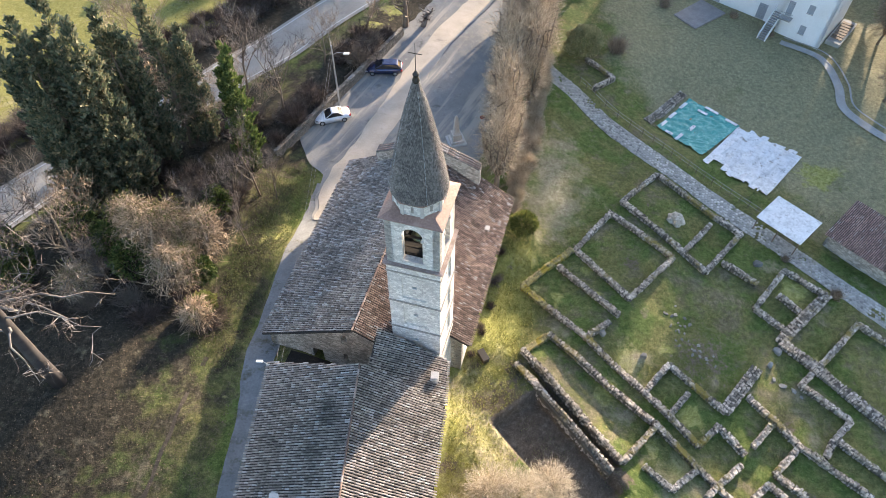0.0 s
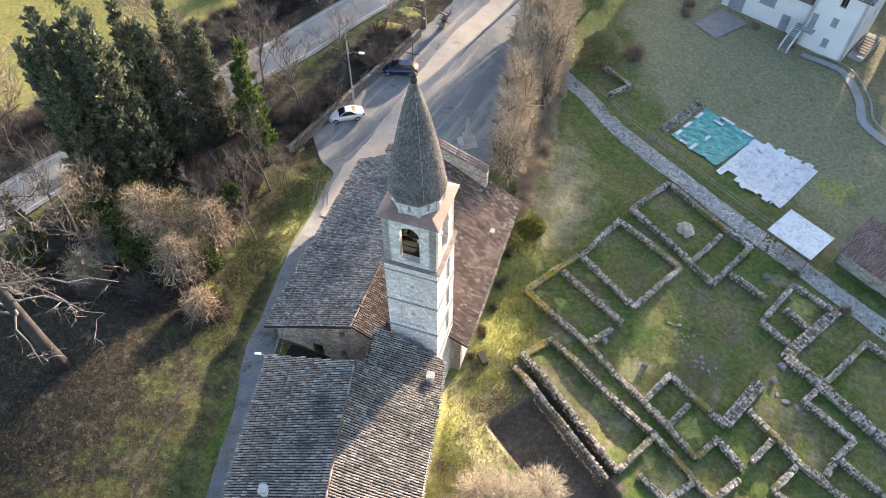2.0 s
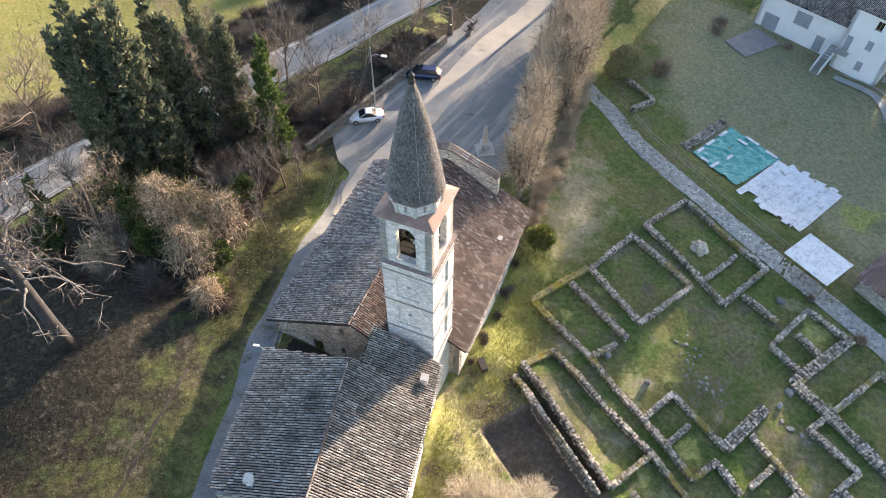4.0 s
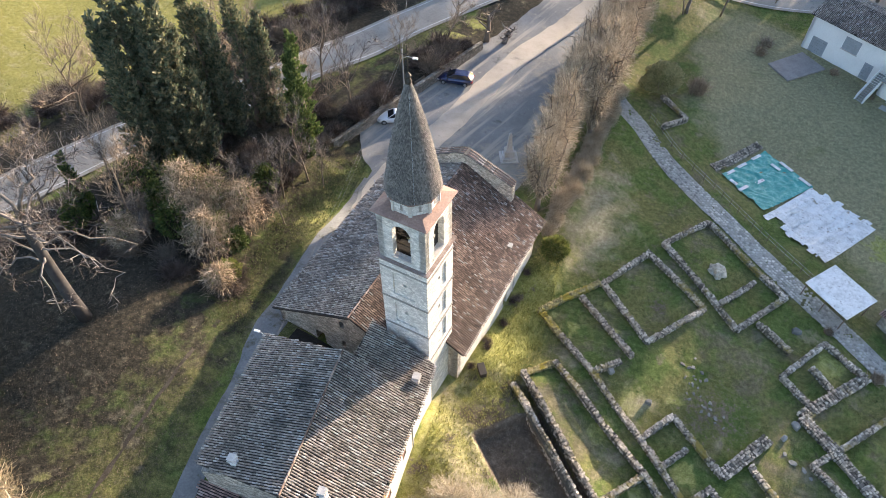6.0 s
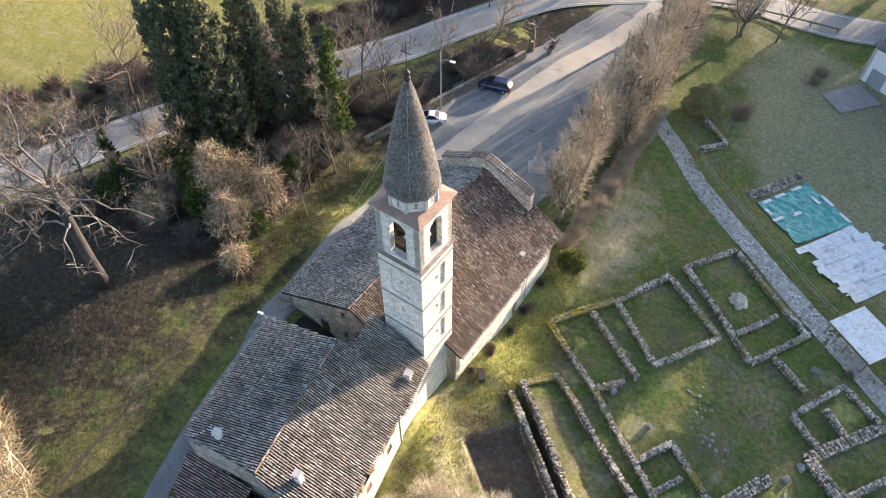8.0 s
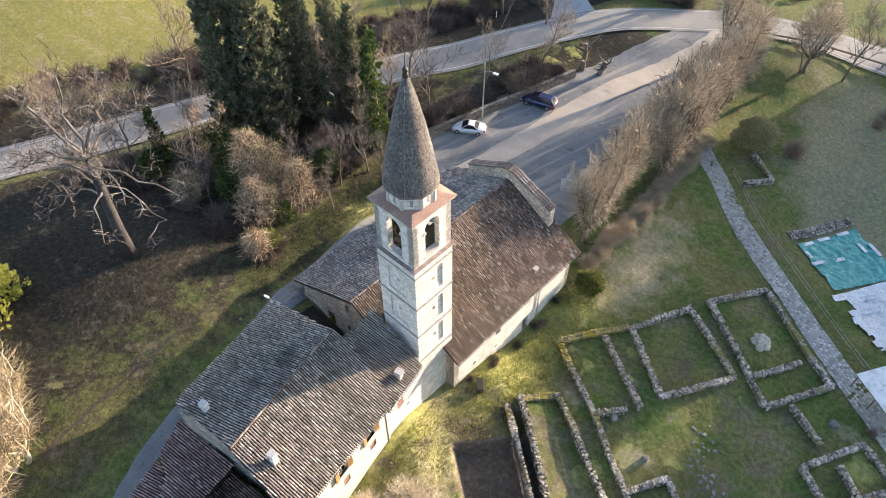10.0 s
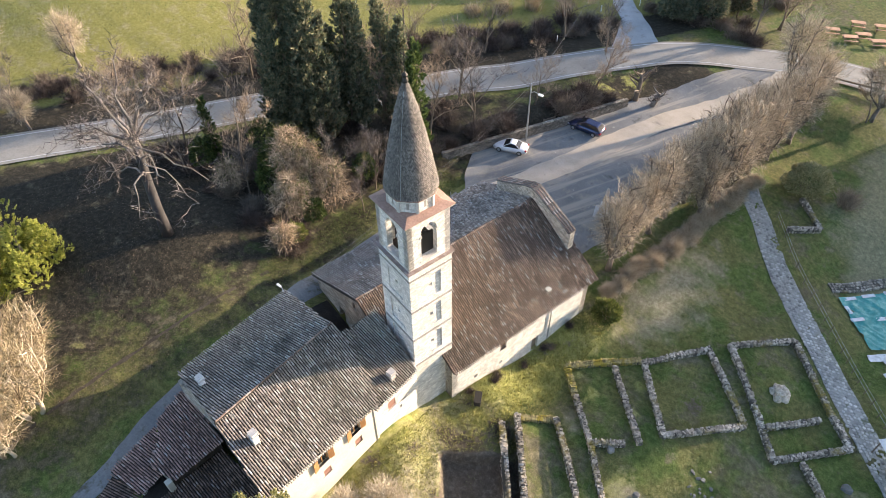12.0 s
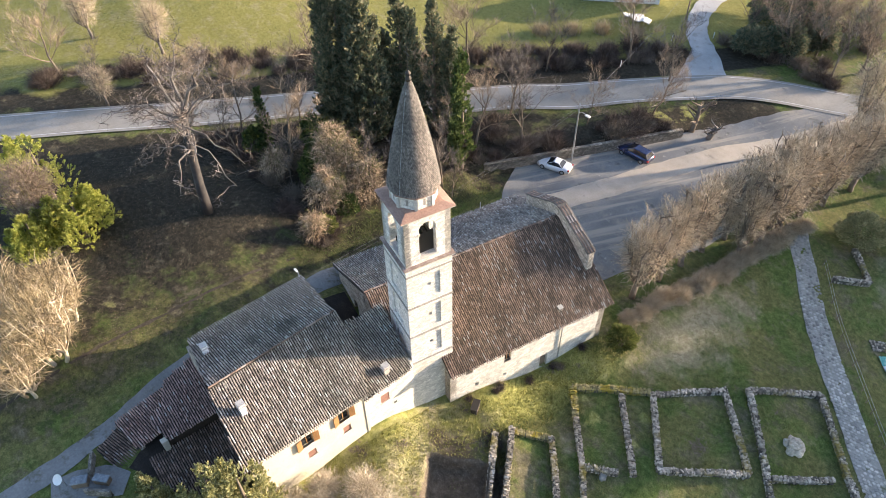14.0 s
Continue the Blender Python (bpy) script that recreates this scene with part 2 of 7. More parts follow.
M_SHRUB = foliage("olive_shrub_leaf", (0.06, 0.08, 0.018), (0.125, 0.145, 0.035), (0.22, 0.22, 0.07), glow=0.3)
M_DRY = foliage("dry_reed_stems", (0.22, 0.17, 0.1), (0.36, 0.29, 0.18), (0.5, 0.42, 0.29))
M_GRASS = foliage("grass_blades", (0.05, 0.075, 0.018), (0.12, 0.145, 0.045), (0.23, 0.23, 0.09), scale=0.3, glow=0.2)
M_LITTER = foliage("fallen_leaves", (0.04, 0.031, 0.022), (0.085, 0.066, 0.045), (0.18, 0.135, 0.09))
M_GLASS_DARK = plain("dark_window_glass", (0.02, 0.022, 0.025), 0.08)
M_DARK = plain("dark_opening", (0.02, 0.018, 0.016), 0.9)
M_WOOD_ORANGE = material("varnished_orange_wood", [(0.0, (0.22, 0.11, 0.04)), (1.0, (0.4, 0.21, 0.08))], 2.0, 20.0, 0.5, 0.1)
M_WOOD = material("weathered_wood", [(0.0, (0.12, 0.09, 0.06)), (1.0, (0.26, 0.2, 0.14))], 2.0, 20.0, 0.85, 0.2)
M_METAL = plain("galvanised_metal", (0.45, 0.46, 0.47), 0.45, 0.8)
M_IRON = plain("dark_iron", (0.05, 0.045, 0.04), 0.6, 0.6)
M_BRONZE = plain("bell_bronze", (0.13, 0.16, 0.11), 0.45, 0.7)
M_WHITE = material("white_render", [(0.0, (0.68, 0.68, 0.66)), (1.0, (0.82, 0.82, 0.8))], 0.4, 6.0, 0.9, 0.1)
M_TEAL = material("teal_tarpaulin", [(0.0, (0.035, 0.22, 0.19)), (0.5, (0.06, 0.31, 0.265)), (1.0, (0.24, 0.52, 0.46))], 1.3, 3.0, 0.5, 1.0)
M_SHEET = material("white_ground_sheet", [(0.0, (0.42, 0.42, 0.4)), (0.5, (0.68, 0.68, 0.66)), (1.0, (0.82, 0.82, 0.8))], 1.2, 4.0, 0.7, 0.8, spots=[((0.34, 0.33, 0.3), 2.2, 0.58, 0.68), ((0.3, 0.27, 0.21), 0.9, 0.6, 0.68)])
M_CONCRETE = material("grey_concrete", [(0.0, (0.25, 0.24, 0.22)), (1.0, (0.42, 0.41, 0.38))], 0.6, 8.0, 0.9, 0.3, spots=[((0.16, 0.15, 0.13), 0.8, 0.6, 0.75)])


# ---- mesh helpers ----
def obj(name, verts, faces, mat, parent=None, label="", smooth=False):
    me = bpy.data.meshes.new(name)
    me.from_pydata([tuple(v) for v in verts], [], faces)
    me.materials.append(mat)
    if smooth:
        me.polygons.foreach_set("use_smooth", [True] * len(me.polygons))
    ob = new(name, me)
    if parent is not None:
        ob.parent = parent
    if label:
        ob["label"] = label
    return ob


def part(name, bm, mat, parent=None, label="", smooth=False):
    me = bpy.data.meshes.new(name)
    bm.normal_update()
    bm.to_mesh(me)
    bm.free()
    me.materials.append(mat)
    if smooth:
        me.polygons.foreach_set("use_smooth", [True] * len(me.polygons))
    ob = new(name, me)
    if parent is not None:
        ob.parent = parent
    if label:
        ob["label"] = label
    return ob


def thing(name, m, label, category, group="", kind=""):
    e = new(name)
    e.matrix_world = m
    return tagged(e, label, category, group, kind)


TURN = random.Random(5)


class Geo:
    """Collects vertices and faces for one mesh."""

    def __init__(self):
        self.v, self.f = [], []

    def add(self, verts, faces):
        n = len(self.v)
        self.v += [tuple(p) for p in verts]
        self.f += [tuple(i + n for i in f) for f in faces]

    def box(self, x0, x1, y0, y1, z0, z1, m=None):
        vs = [Vector((x, y, z)) for x in (x0, x1) for y in (y0, y1) for z in (z0, z1)]
        if m is not None:
            vs = [m @ v for v in vs]
        self.add(vs, [(0, 1, 3, 2), (4, 6, 7, 5), (0, 4, 5, 1), (2, 3, 7, 6), (0, 2, 6, 4), (1, 5, 7, 3)])

    def tube(self, pts, radii, n=6, cap=True):
        rings = []
        base = len(self.v)
        for k, (p, r) in enumerate(zip(pts, radii)):
            p = Vector(p)
            d = (Vector(pts[min(k + 1, len(pts) - 1)]) - Vector(pts[max(k - 1, 0)])).normalized()
            a = d.cross(Vector((0, 0, 1)) if abs(d.z) < 0.9 else Vector((1, 0, 0))).normalized()
            b = d.cross(a)
            for i in range(n):
                w = 2 * math.pi * i / n
                self.v.append(tuple(p + r * (math.cos(w) * a + math.sin(w) * b)))
        for k in range(len(pts) - 1):
            for i in range(n):
                j = (i + 1) % n
                o = base + k * n
                self.f.append((o + i, o + j, o + n + j, o + n + i))
        if cap:
            self.f.append(tuple(base + i for i in range(n))[::-1])
            self.f.append(tuple(base + (len(pts) - 1) * n + i for i in range(n)))

    def ribbon(self, pts, radii):
        """A fine bent twig or stem, tapering to a point."""
        base = len(self.v)
        p, q = Vector(pts[0]), Vector(pts[-1])
        a = (q - p).cross(Vector((TURN.gauss(0, 1), TURN.gauss(0, 1), TURN.gauss(0, 1)))).normalized()
        for w, r in zip(pts[:-1], radii):
            self.v += [tuple(Vector(w) - a * r), tuple(Vector(w) + a * r)]
        self.v.append(tuple(q))
        k = len(pts) - 1
        self.f += [(base + 2 * i, base + 2 * i + 1, base + 2 * i + 3, base + 2 * i + 2) for i in range(k - 1)] + [(base + 2 * k - 2, base + 2 * k - 1, base + 2 * k)]

    def lathe(self, profile, n=24, centre=(0, 0), phase=0.0):
        base = len(self.v)
        for r, zz in profile:
            for i in range(n):
                w = 2 * math.pi * i / n + phase
                self.v.append((centre[0] + r * math.cos(w), centre[1] + r * math.sin(w), zz))
        for k in range(len(profile) - 1):
            for i in range(n):
                j = (i + 1) % n
                o = base + k * n
                self.f.append((o + i, o + j, o + n + j, o + n + i))
        self.f.append(tuple(base + i for i in range(n))[::-1])
        self.f.append(tuple(base + (len(profile) - 1) * n + i for i in range(n)))

    def prism(self, outline, z0, z1):
        n = len(outline)
        z0s = z0 if isinstance(z0, (list, tuple)) else [z0] * n
        z1s = z1 if isinstance(z1, (list, tuple)) else [z1] * n
        vs = [(x, y, a) for (x, y), a in zip(outline, z0s)] + [(x, y, b) for (x, y), b in zip(outline, z1s)]
        self.add(vs, [tuple(range(n))[::-1], tuple(range(n, 2 * n))] + [(i, (i + 1) % n, n + (i + 1) % n, n + i) for i in range(n)])

    def make(self, name, mat, parent=None, label="", smooth=False):
        return obj(name, self.v, self.f, mat, parent, label, smooth)


def bevel_box(name, size, mat, parent=None, label="", at=(0, 0, 0), rz=0.0, width=0.03, seg=2):
    bm = bmesh.new()
    bmesh.ops.create_cube(bm, size=1.0)
    bmesh.ops.scale(bm, vec=size, verts=bm.verts)
    bmesh.ops.bevel(bm, geom=bm.edges[:], offset=width, segments=seg, affect="EDGES", profile=0.5)
    bmesh.ops.transform(bm, matrix=pose(*at, 0, 0, rz), verts=bm.verts)
    return part(name, bm, mat, parent, label)


# ---- ground ----
SPOTS_WEST = [(-60, 10, 5.6), (-45, 36, 5.2), (-29, 60.5, 3.7), (-17, 78, 3.4), (-8, 89.5, 3.3), (8, 97, 3.2), (60, 105, 1.5), (-90, 50, 8.5), (-40, 105, 5.0),
              (-28, 21, 7.6), (-18.5, 18, 6.6), (-15, 22, 5.8), (-14.6, 33, 4.8), (-15.5, 47, 3.0), (-14, 57, 2.2), (-9, 66, 2.1), (-2, 76, 2.3), (-24, 46, 4.4), (-37, 36, 5.4),
              (-13, 3, 5.5), (-23, 6, 6.6), (-40, -20, 8.0), (0, 130, 4.0)]
SPOTS_EAST = [(0, 51, 2.0), (5, 50, 1.7), (7, 66, 1.3), (1.6, 27, 1.9), (5.4, 43, 1.3), (1.2, 20, 3.9), (1.2, 12, 3.4), (5.5, 22, 1.9), (5, 13, 2.2), (7, 36, 0.3), (12, 42, 0.5), (17, 47, 0.4), (17, 27, -0.1),
              (25, 25, -0.3), (30, 38, -0.5), (40, 32, -0.6), (20, 58, -0.3), (30, 48, -0.7), (28, 65, -1.5), (37, 59, -1.8), (45, 48, -1.5), (16, 76, 0.6), (34, 84, -0.4),
              (50, 82, -0.7), (70, 40, -2.0), (40, 0, 0.0), (10, -25, 2.0), (110, 70, -3.0)]
SPOTS = np.array(SPOTS_WEST + SPOTS_EAST)


def height(x, y):
    """Ground level: a smooth blend of levels round the church, ruins, lane and road, with the dug pits."""
    x, y = np.asarray(x, float), np.asarray(y, float)
    d2 = (x[..., None] - SPOTS[:, 0]) ** 2 + (y[..., None] - SPOTS[:, 1]) ** 2
    w = 1.0 / (d2 + 6.0) ** 1.9
    h = (w * SPOTS[:, 2]).sum(-1) / w.sum(-1)
    # pit beside the long double wall, and the trench between its leaves
    a, b = (x - 6.3) * 0.647 - (y - 28.1) * 0.762, (x - 6.3) * 0.762 + (y - 28.1) * 0.647
    step = lambda v, lo, hi: np.clip((v - lo) / (hi - lo), 0, 1) ** 2 * (3 - 2 * np.clip((v - lo) / (hi - lo), 0, 1))
    pit = step(a, 2.8, 3.2) * step(-a, -14.0, -12.5) * step(b, -5.2, -4.8) * step(-b, -0.2, 0.3)
    trench = step(a, 0.2, 0.6) * step(-a, -11.6, -11.2) * step(b, 0.3, 0.5) * step(-b, -1.25, -1.05)
    h = h - np.where(pit > 0, 1.35 * pit, 0) - 1.45 * trench
    # bank held up by the retaining wall of the forecourt
    along, west = (x + 20.2) * 0.437 + (y - 49.2) * 0.899, -(x + 20.2) * 0.899 + (y - 49.2) * 0.437
    bank = step(along, -1.5, 0.5) * step(-along, -28.5, -26.5) * step(west, 0.55, 1.15) * step(-west, -9, -4)
    h = h + bank * np.maximum(3.45 - h, 0)
    flat = step(along, -1.0, 1.0) * step(-along, -28, -26) * step(-west, 0.1, 0.3) * step(west, -6, -3)
    h = h + flat * np.minimum(2.2 - h, 0)
    return h


def hz(x, y):
    return float(height(x, y))


def axis(lo, hi, step, far):
    fine = np.arange(lo, hi + step / 2, step)
    out = np.cumsum(step * 1.35 ** np.arange(1, 40))
    out = out[out < far]
    return np.concatenate([(lo - out)[::-1], fine, hi + out])


gx, gy = axis(-48, 58, 0.7, 3000), axis(2, 104, 0.7, 3000)
gx = np.unique(np.concatenate([gx[(gx < 3) | (gx > 18)], np.arange(3, 18, 0.25)]))
gy = np.unique(np.concatenate([gy[(gy < 10) | (gy > 30)], np.arange(10, 30, 0.25)]))
GX, GY = np.meshgrid(gx, gy)
GZ = height(GX, GY)
near = np.clip(1 - (np.abs(GX) + np.abs(GY - 50)) / 400, 0, 1)
rough = np.array([[noise.noise((float(x) * 0.45, float(y) * 0.45, 0.0)) * 0.10 + noise.noise((float(x) * 1.3, float(y) * 1.3, 5.0)) * 0.035 for x in gx] for y in gy])
paved = (np.abs(GX + 6 - (GY - 68) * 0.3) < 13) & (GY > 44) & (GY < 96) | (np.abs(GX + 13.5) < 1.6) & (GY < 48)
GZ = GZ + rough * (near > 0.3) * np.where(paved, 0.25, 1.0)
nx, ny = len(gx), len(gy)
ground = obj("ground", np.stack([GX.ravel(), GY.ravel(), GZ.ravel()], 1).tolist(),
             [(j * nx + i, j * nx + i + 1, (j + 1) * nx + i + 1, (j + 1) * nx + i) for j in range(ny - 1) for i in range(nx - 1)], M_DECK, smooth=True)
tagged(ground, "grass ground with brown fallen leaves, bare soil and dug pits", "ground", kind="structure")


def soft(v, lo, hi):
    u = np.clip((v - lo) / (hi - lo), 0, 1)
    return u * u * (3 - 2 * u)


# kinds of cover, by area: leaf litter and painted shade under the western trees, bright meadow past the road, mossy
# bank by the church, bare soil
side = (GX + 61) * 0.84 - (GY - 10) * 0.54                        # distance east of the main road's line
# leaf litter in the west; its thinner part paints shade on the lane verge
litter_shade = np.maximum((0.62 * soft(-GX, 15, 17) + 0.38 * soft(-GX, 19, 26)) * soft(side, 2.6, 3.6) * (0.9 + 0.3 * soft(GY + 0.6 * (-GX - 20), 14, 26)), 1.4 * soft(-side, 2.5, 3.5) * soft(side, -12, -9) * soft(-GX, 5, 12))
litter_shade = np.maximum(litter_shade, 1.35 * np.exp(-((GX + 16 - (GY - 62) * 0.45) / 3.5) ** 4) * soft(GY, 50, 54) * soft(-GY, -92, -85))
meadow = soft(-side, 6, 11) * soft(-GX, -5, 15)
bank = 1.0 * soft(GX - 0.24 * np.maximum(GY - 27, 0), -1, 1) * soft(-GX + 0.24 * np.maximum(GY - 27, 0), -7.5, -4.0) * soft(GY, 4, 9) * soft(-GY, -46, -38) + np.exp(-(((GX + 16.5) / 2.2) ** 2) - (((GY - 42) / 9) ** 2)) * 0.45
# golden sun patches painted as moss; the last two are yellow grass
for cx, cy, r in ((16.3, 30.2, 1.7), (14.2, 26.8, 1.5), (19.6, 20.0, 1.4), (33.6, 39.2, 1.8), (21.6, 25.2, 1.3), (41.5, 56, 3.0), (10.2, 36, 1.2), (-11.6, 74.5, 2.0), (-9.6, 79.5, 2.0)):
    bank = bank + 0.8 * np.exp(-((GX - cx) ** 2 + (GY - cy) ** 2) / r ** 2)
PA, PB = (GX - 6.3) * 0.647 - (GY - 28.1) * 0.762, (GX - 6.3) * 0.762 + (GY - 28.1) * 0.647
in_pit = soft(PA, 2.5, 2.9) * soft(-PA, -14, -12.5) * soft(PB, -5.4, -5.0) * soft(-PB, -1.4, -1.0)
bank = bank * (1 - in_pit)
soil = 0.85 * np.exp(-(((GX - 5.6) / 2.4) ** 2) - (((GY - 24.6) / 2.2) ** 2)) + 0.95 * in_pit + 0.6 * np.exp(-(((GX - 23.5) / 4.0) ** 2) - (((GY - 31) / 4) ** 2))
dry = 0.85 * np.exp(-(((GX - 4.4) / 3.2) ** 2) - (((GY - 20) / 8) ** 2)) + 0.22 * soft(-side, 7, 12) * soft(-GX, -5, 15) * soft(-GY, -75, -55) + 1.0 * np.exp(-(((GX - 10.5) / 3.6) ** 2) - (((GY - 51) / 8) ** 2)) + 0.5 * np.exp(-(((GX - 19.5) / 3) ** 2) - (((GY - 19) / 3) ** 2)) + 0.5 * np.exp(-(((GX - 16.6) / 1.8) ** 2) - (((GY - 29.4) / 2.2) ** 2))
# east lawn made paler: the haze over it is put into the grass
hazy_lawn = 1.0 * soft(GX + 0.9 * (GY - 60), 22, 34) * soft(GX, 15, 24) * soft(-GX, -75, -60) * soft(-GY, -100, -90)
clump_rnd = random.Random(17)
for k in range(150):
    (x0, x1), (y0, y1) = ((0.8, 7.5), (9, 44)) if k < 50 else (((6, 42), (14, 50)) if k < 110 else ((-27, -15.5), (4, 40)))
    cx, cy, r = clump_rnd.uniform(x0, x1), clump_rnd.uniform(y0, y1), clump_rnd.uniform(0.35, 1.1)
    blob = clump_rnd.uniform(0.4, 0.85) * (1.0 if k < 110 else 0.4) * np.exp(-(((GX - cx) / r) ** 2) - (((GY - cy) / (r * clump_rnd.uniform(0.5, 1.3))) ** 2))
    if k % 3 == 0:
        soil = soil + blob
    elif k % 3 == 1:
        bank = bank + blob
    else:
        dry = dry + blob
dry = np.maximum(dry, 0.2 * soft(-GX, 15, 17) * soft(GX, -24, -19) * soft(-GY, -16, -6))
for key, values in (("dry", dry), ("lawn", hazy_lawn), ("litter_shade", litter_shade), ("meadow", meadow), ("bank", bank), ("soil", soil)):
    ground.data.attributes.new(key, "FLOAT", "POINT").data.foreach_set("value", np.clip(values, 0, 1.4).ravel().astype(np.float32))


def ground_material():
    m = bpy.data.materials.new("grass_and_leaf_ground")
    m.use_nodes = True
    nt = m.node_tree
    bsdf = nt.nodes["Principled BSDF"]
    vec = nt.nodes.new("ShaderNodeNewGeometry").outputs["Position"]

    def cover(key):
        a = nt.nodes.new("ShaderNodeAttribute")
        a.attribute_name = key
        return a.outputs["Fac"]

    patch, mid, fine, grain = noise_node(nt, 0.12, 5, 0.6, vec), noise_node(nt, 0.55, 6, 0.65, vec), noise_node(nt, 2.4, 6, 0.7, vec), noise_node(nt, 11.0, 4, 0.7, vec)
    fg = map_node(nt, mix_node(nt, 0.5, fine, grain), 0.34, 0.66)

    def tint(stops):
        r = ramp_node(nt, stops)
        nt.links.new(fg, r.inputs["Fac"])
        return r.outputs["Color"]

    grass = tint([(0.0, (0.045, 0.054, 0.017)), (0.5, (0.133, 0.135, 0.044)), (1.0, (0.275, 0.252, 0.1))])
    worn = tint([(0.0, (0.06, 0.055, 0.03)), (0.5, (0.14, 0.124, 0.068)), (1.0, (0.27, 0.235, 0.14))])
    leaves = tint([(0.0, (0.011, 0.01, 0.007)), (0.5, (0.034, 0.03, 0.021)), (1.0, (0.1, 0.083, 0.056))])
    lush = tint([(0.0, (0.13, 0.128, 0.03)), (0.5, (0.22, 0.206, 0.056)), (1.0, (0.34, 0.305, 0.115))])
    # bank grass and moss, also the colour of the painted sun patches
    moss = tint([(0.0, (0.1, 0.106, 0.027)), (0.5, (0.255, 0.255, 0.072)), (1.0, (0.47, 0.44, 0.17))])
    earth = tint([(0.0, (0.045, 0.036, 0.026)), (0.5, (0.11, 0.088, 0.064)), (1.0, (0.23, 0.19, 0.14))])
    green = tint([(0.0, (0.035, 0.054, 0.014)), (0.5, (0.092, 0.125, 0.03)), (1.0, (0.2, 0.235, 0.072))])
    # washed-out grass tint that carries the haze over the east lawn
    lawn = tint([(0.0, (0.095, 0.105, 0.055)), (0.5, (0.235, 0.214, 0.118)), (1.0, (0.4, 0.36, 0.205))])
    grass = mix_node(nt, map_node(nt, noise_node(nt, 0.22, 4, 0.6, vec), 0.46, 0.58), grass, green)
    col = mix_node(nt, map_node(nt, mix_node(nt, 0.5, patch, mid), 0.51, 0.6), grass, worn)

    def over(base, top, key, breakup, lo=0.4, hi=0.7):
        node = nt.nodes.new("ShaderNodeMath")
        node.operation = "ADD"
        nt.links.new(cover(key), node.inputs[0])
        nt.links.new(map_node(nt, breakup, 0.3, 0.7, -0.45, 0.45), node.inputs[1])
        return mix_node(nt, map_node(nt, node.outputs[0], lo, hi), base, top)

    col = over(col, lawn, "lawn", patch, 0.3, 0.8)
    col = over(col, leaves, "litter_shade", mid, 0.2, 0.9)
    col = over(col, lush, "meadow", patch)
    col = over(col, moss, "bank", mid)
    straw = tint([(0.0, (0.15, 0.125, 0.075)), (0.5, (0.29, 0.25, 0.155)), (1.0, (0.46, 0.41, 0.28))])
    col = over(col, straw, "dry", mid, 0.2, 1.05)
    col = over(col, earth, "soil", fine)
    nt.links.new(col, bsdf.inputs["Base Color"])
    bsdf.inputs["Roughness"].default_value = 0.95
    bsdf.inputs["Specular IOR Level"].default_value = 0.15
    b = nt.nodes.new("ShaderNodeBump")
    b.inputs["Strength"].default_value, b.inputs["Distance"].default_value = 0.7, 0.15
    nt.links.new(mix_node(nt, 0.5, fine, grain), b.inputs["Height"])
    nt.links.new(b.outputs["Normal"], bsdf.inputs["Normal"])
    return m


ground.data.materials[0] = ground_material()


def spline(pts, n):
    """Points evenly along a smooth curve through pts."""
    pts = [Vector(p) for p in pts]
    out = []
    for k in range(len(pts) - 1):
        p0, p1, p2, p3 = pts[max(k - 1, 0)], pts[k], pts[k + 1], pts[min(k + 2, len(pts) - 1)]
        for i in range(n):
            s = i / n
            out.append(0.5 * (2 * p1 + (p2 - p0) * s + (2 * p0 - 5 * p1 + 4 * p2 - p3) * s * s + (3 * p1 - p0 - 3 * p2 + p3) * s ** 3))
    return out + [pts[-1]]


def strip(name, line, left, right, lift, mat, label, category, across=6, n=14, edge=0.0, kind="structure", parent=None):
    """A band laid over the ground along a curve; left and right: its edges' distance from it (or a list, point by point)."""
    pts = spline([(x, y, 0) for x, y in line], n)
    k = len(pts)
    wid = lambda w, i: w if not isinstance(w, (list, tuple)) else float(np.interp(i / (k - 1) * (len(w) - 1), range(len(w)), w))
    g = Geo()
    for i, p in enumerate(pts):
        d = (pts[min(i + 1, k - 1)] - pts[max(i - 1, 0)]).normalized()
        s = Vector((d.y, -d.x, 0))
        for j in range(across + 1):
            u = -wid(left, i) + (wid(left, i) + wid(right, i)) * j / across
            if edge and j in (0, across):
                u += edge * noise.noise((p.x * 0.7, p.y * 0.7, j))
            q = p + s * u
            g.v.append((q.x, q.y, hz(q.x, q.y) + lift))
    w = across + 1
    g.f = [(i * w + j, i * w + j + 1, (i + 1) * w + j + 1, (i + 1) * w + j) for i in range(k - 1) for j in range(across)]
    ob = g.make(name, mat, parent, smooth=True)
    return tagged(ob, label, category, kind=kind) if parent is None else ob


LANE = [(-11.6, -14), (-12.1, -2), (-12.6, 2.3), (-13.0, 5.0), (-14.0, 8.6), (-14.2, 13), (-14.3, 19.6), (-14.7, 26), (-13.6, 39), (-12.6, 47)]
ROAD = [(-76, -10), (-62, 10), (-45.5, 35.5), (-29.3, 60.4), (-17, 78), (-8.5, 88.5), (6, 96.5), (20, 99.5), (60, 106)]
road = strip("road", ROAD, 2.9, 2.9, 0.14, M_ASPHALT, "worn grey asphalt country road with white edge lines", "road", 8, 16)
strip("edge_line", ROAD, 2.42, -2.3, 0.165, M_LINE, "", "", 1, 16, parent=road)
strip("edge_line", ROAD, -2.3, 2.42, 0.165, M_LINE, "", "", 1, 16, parent=road)
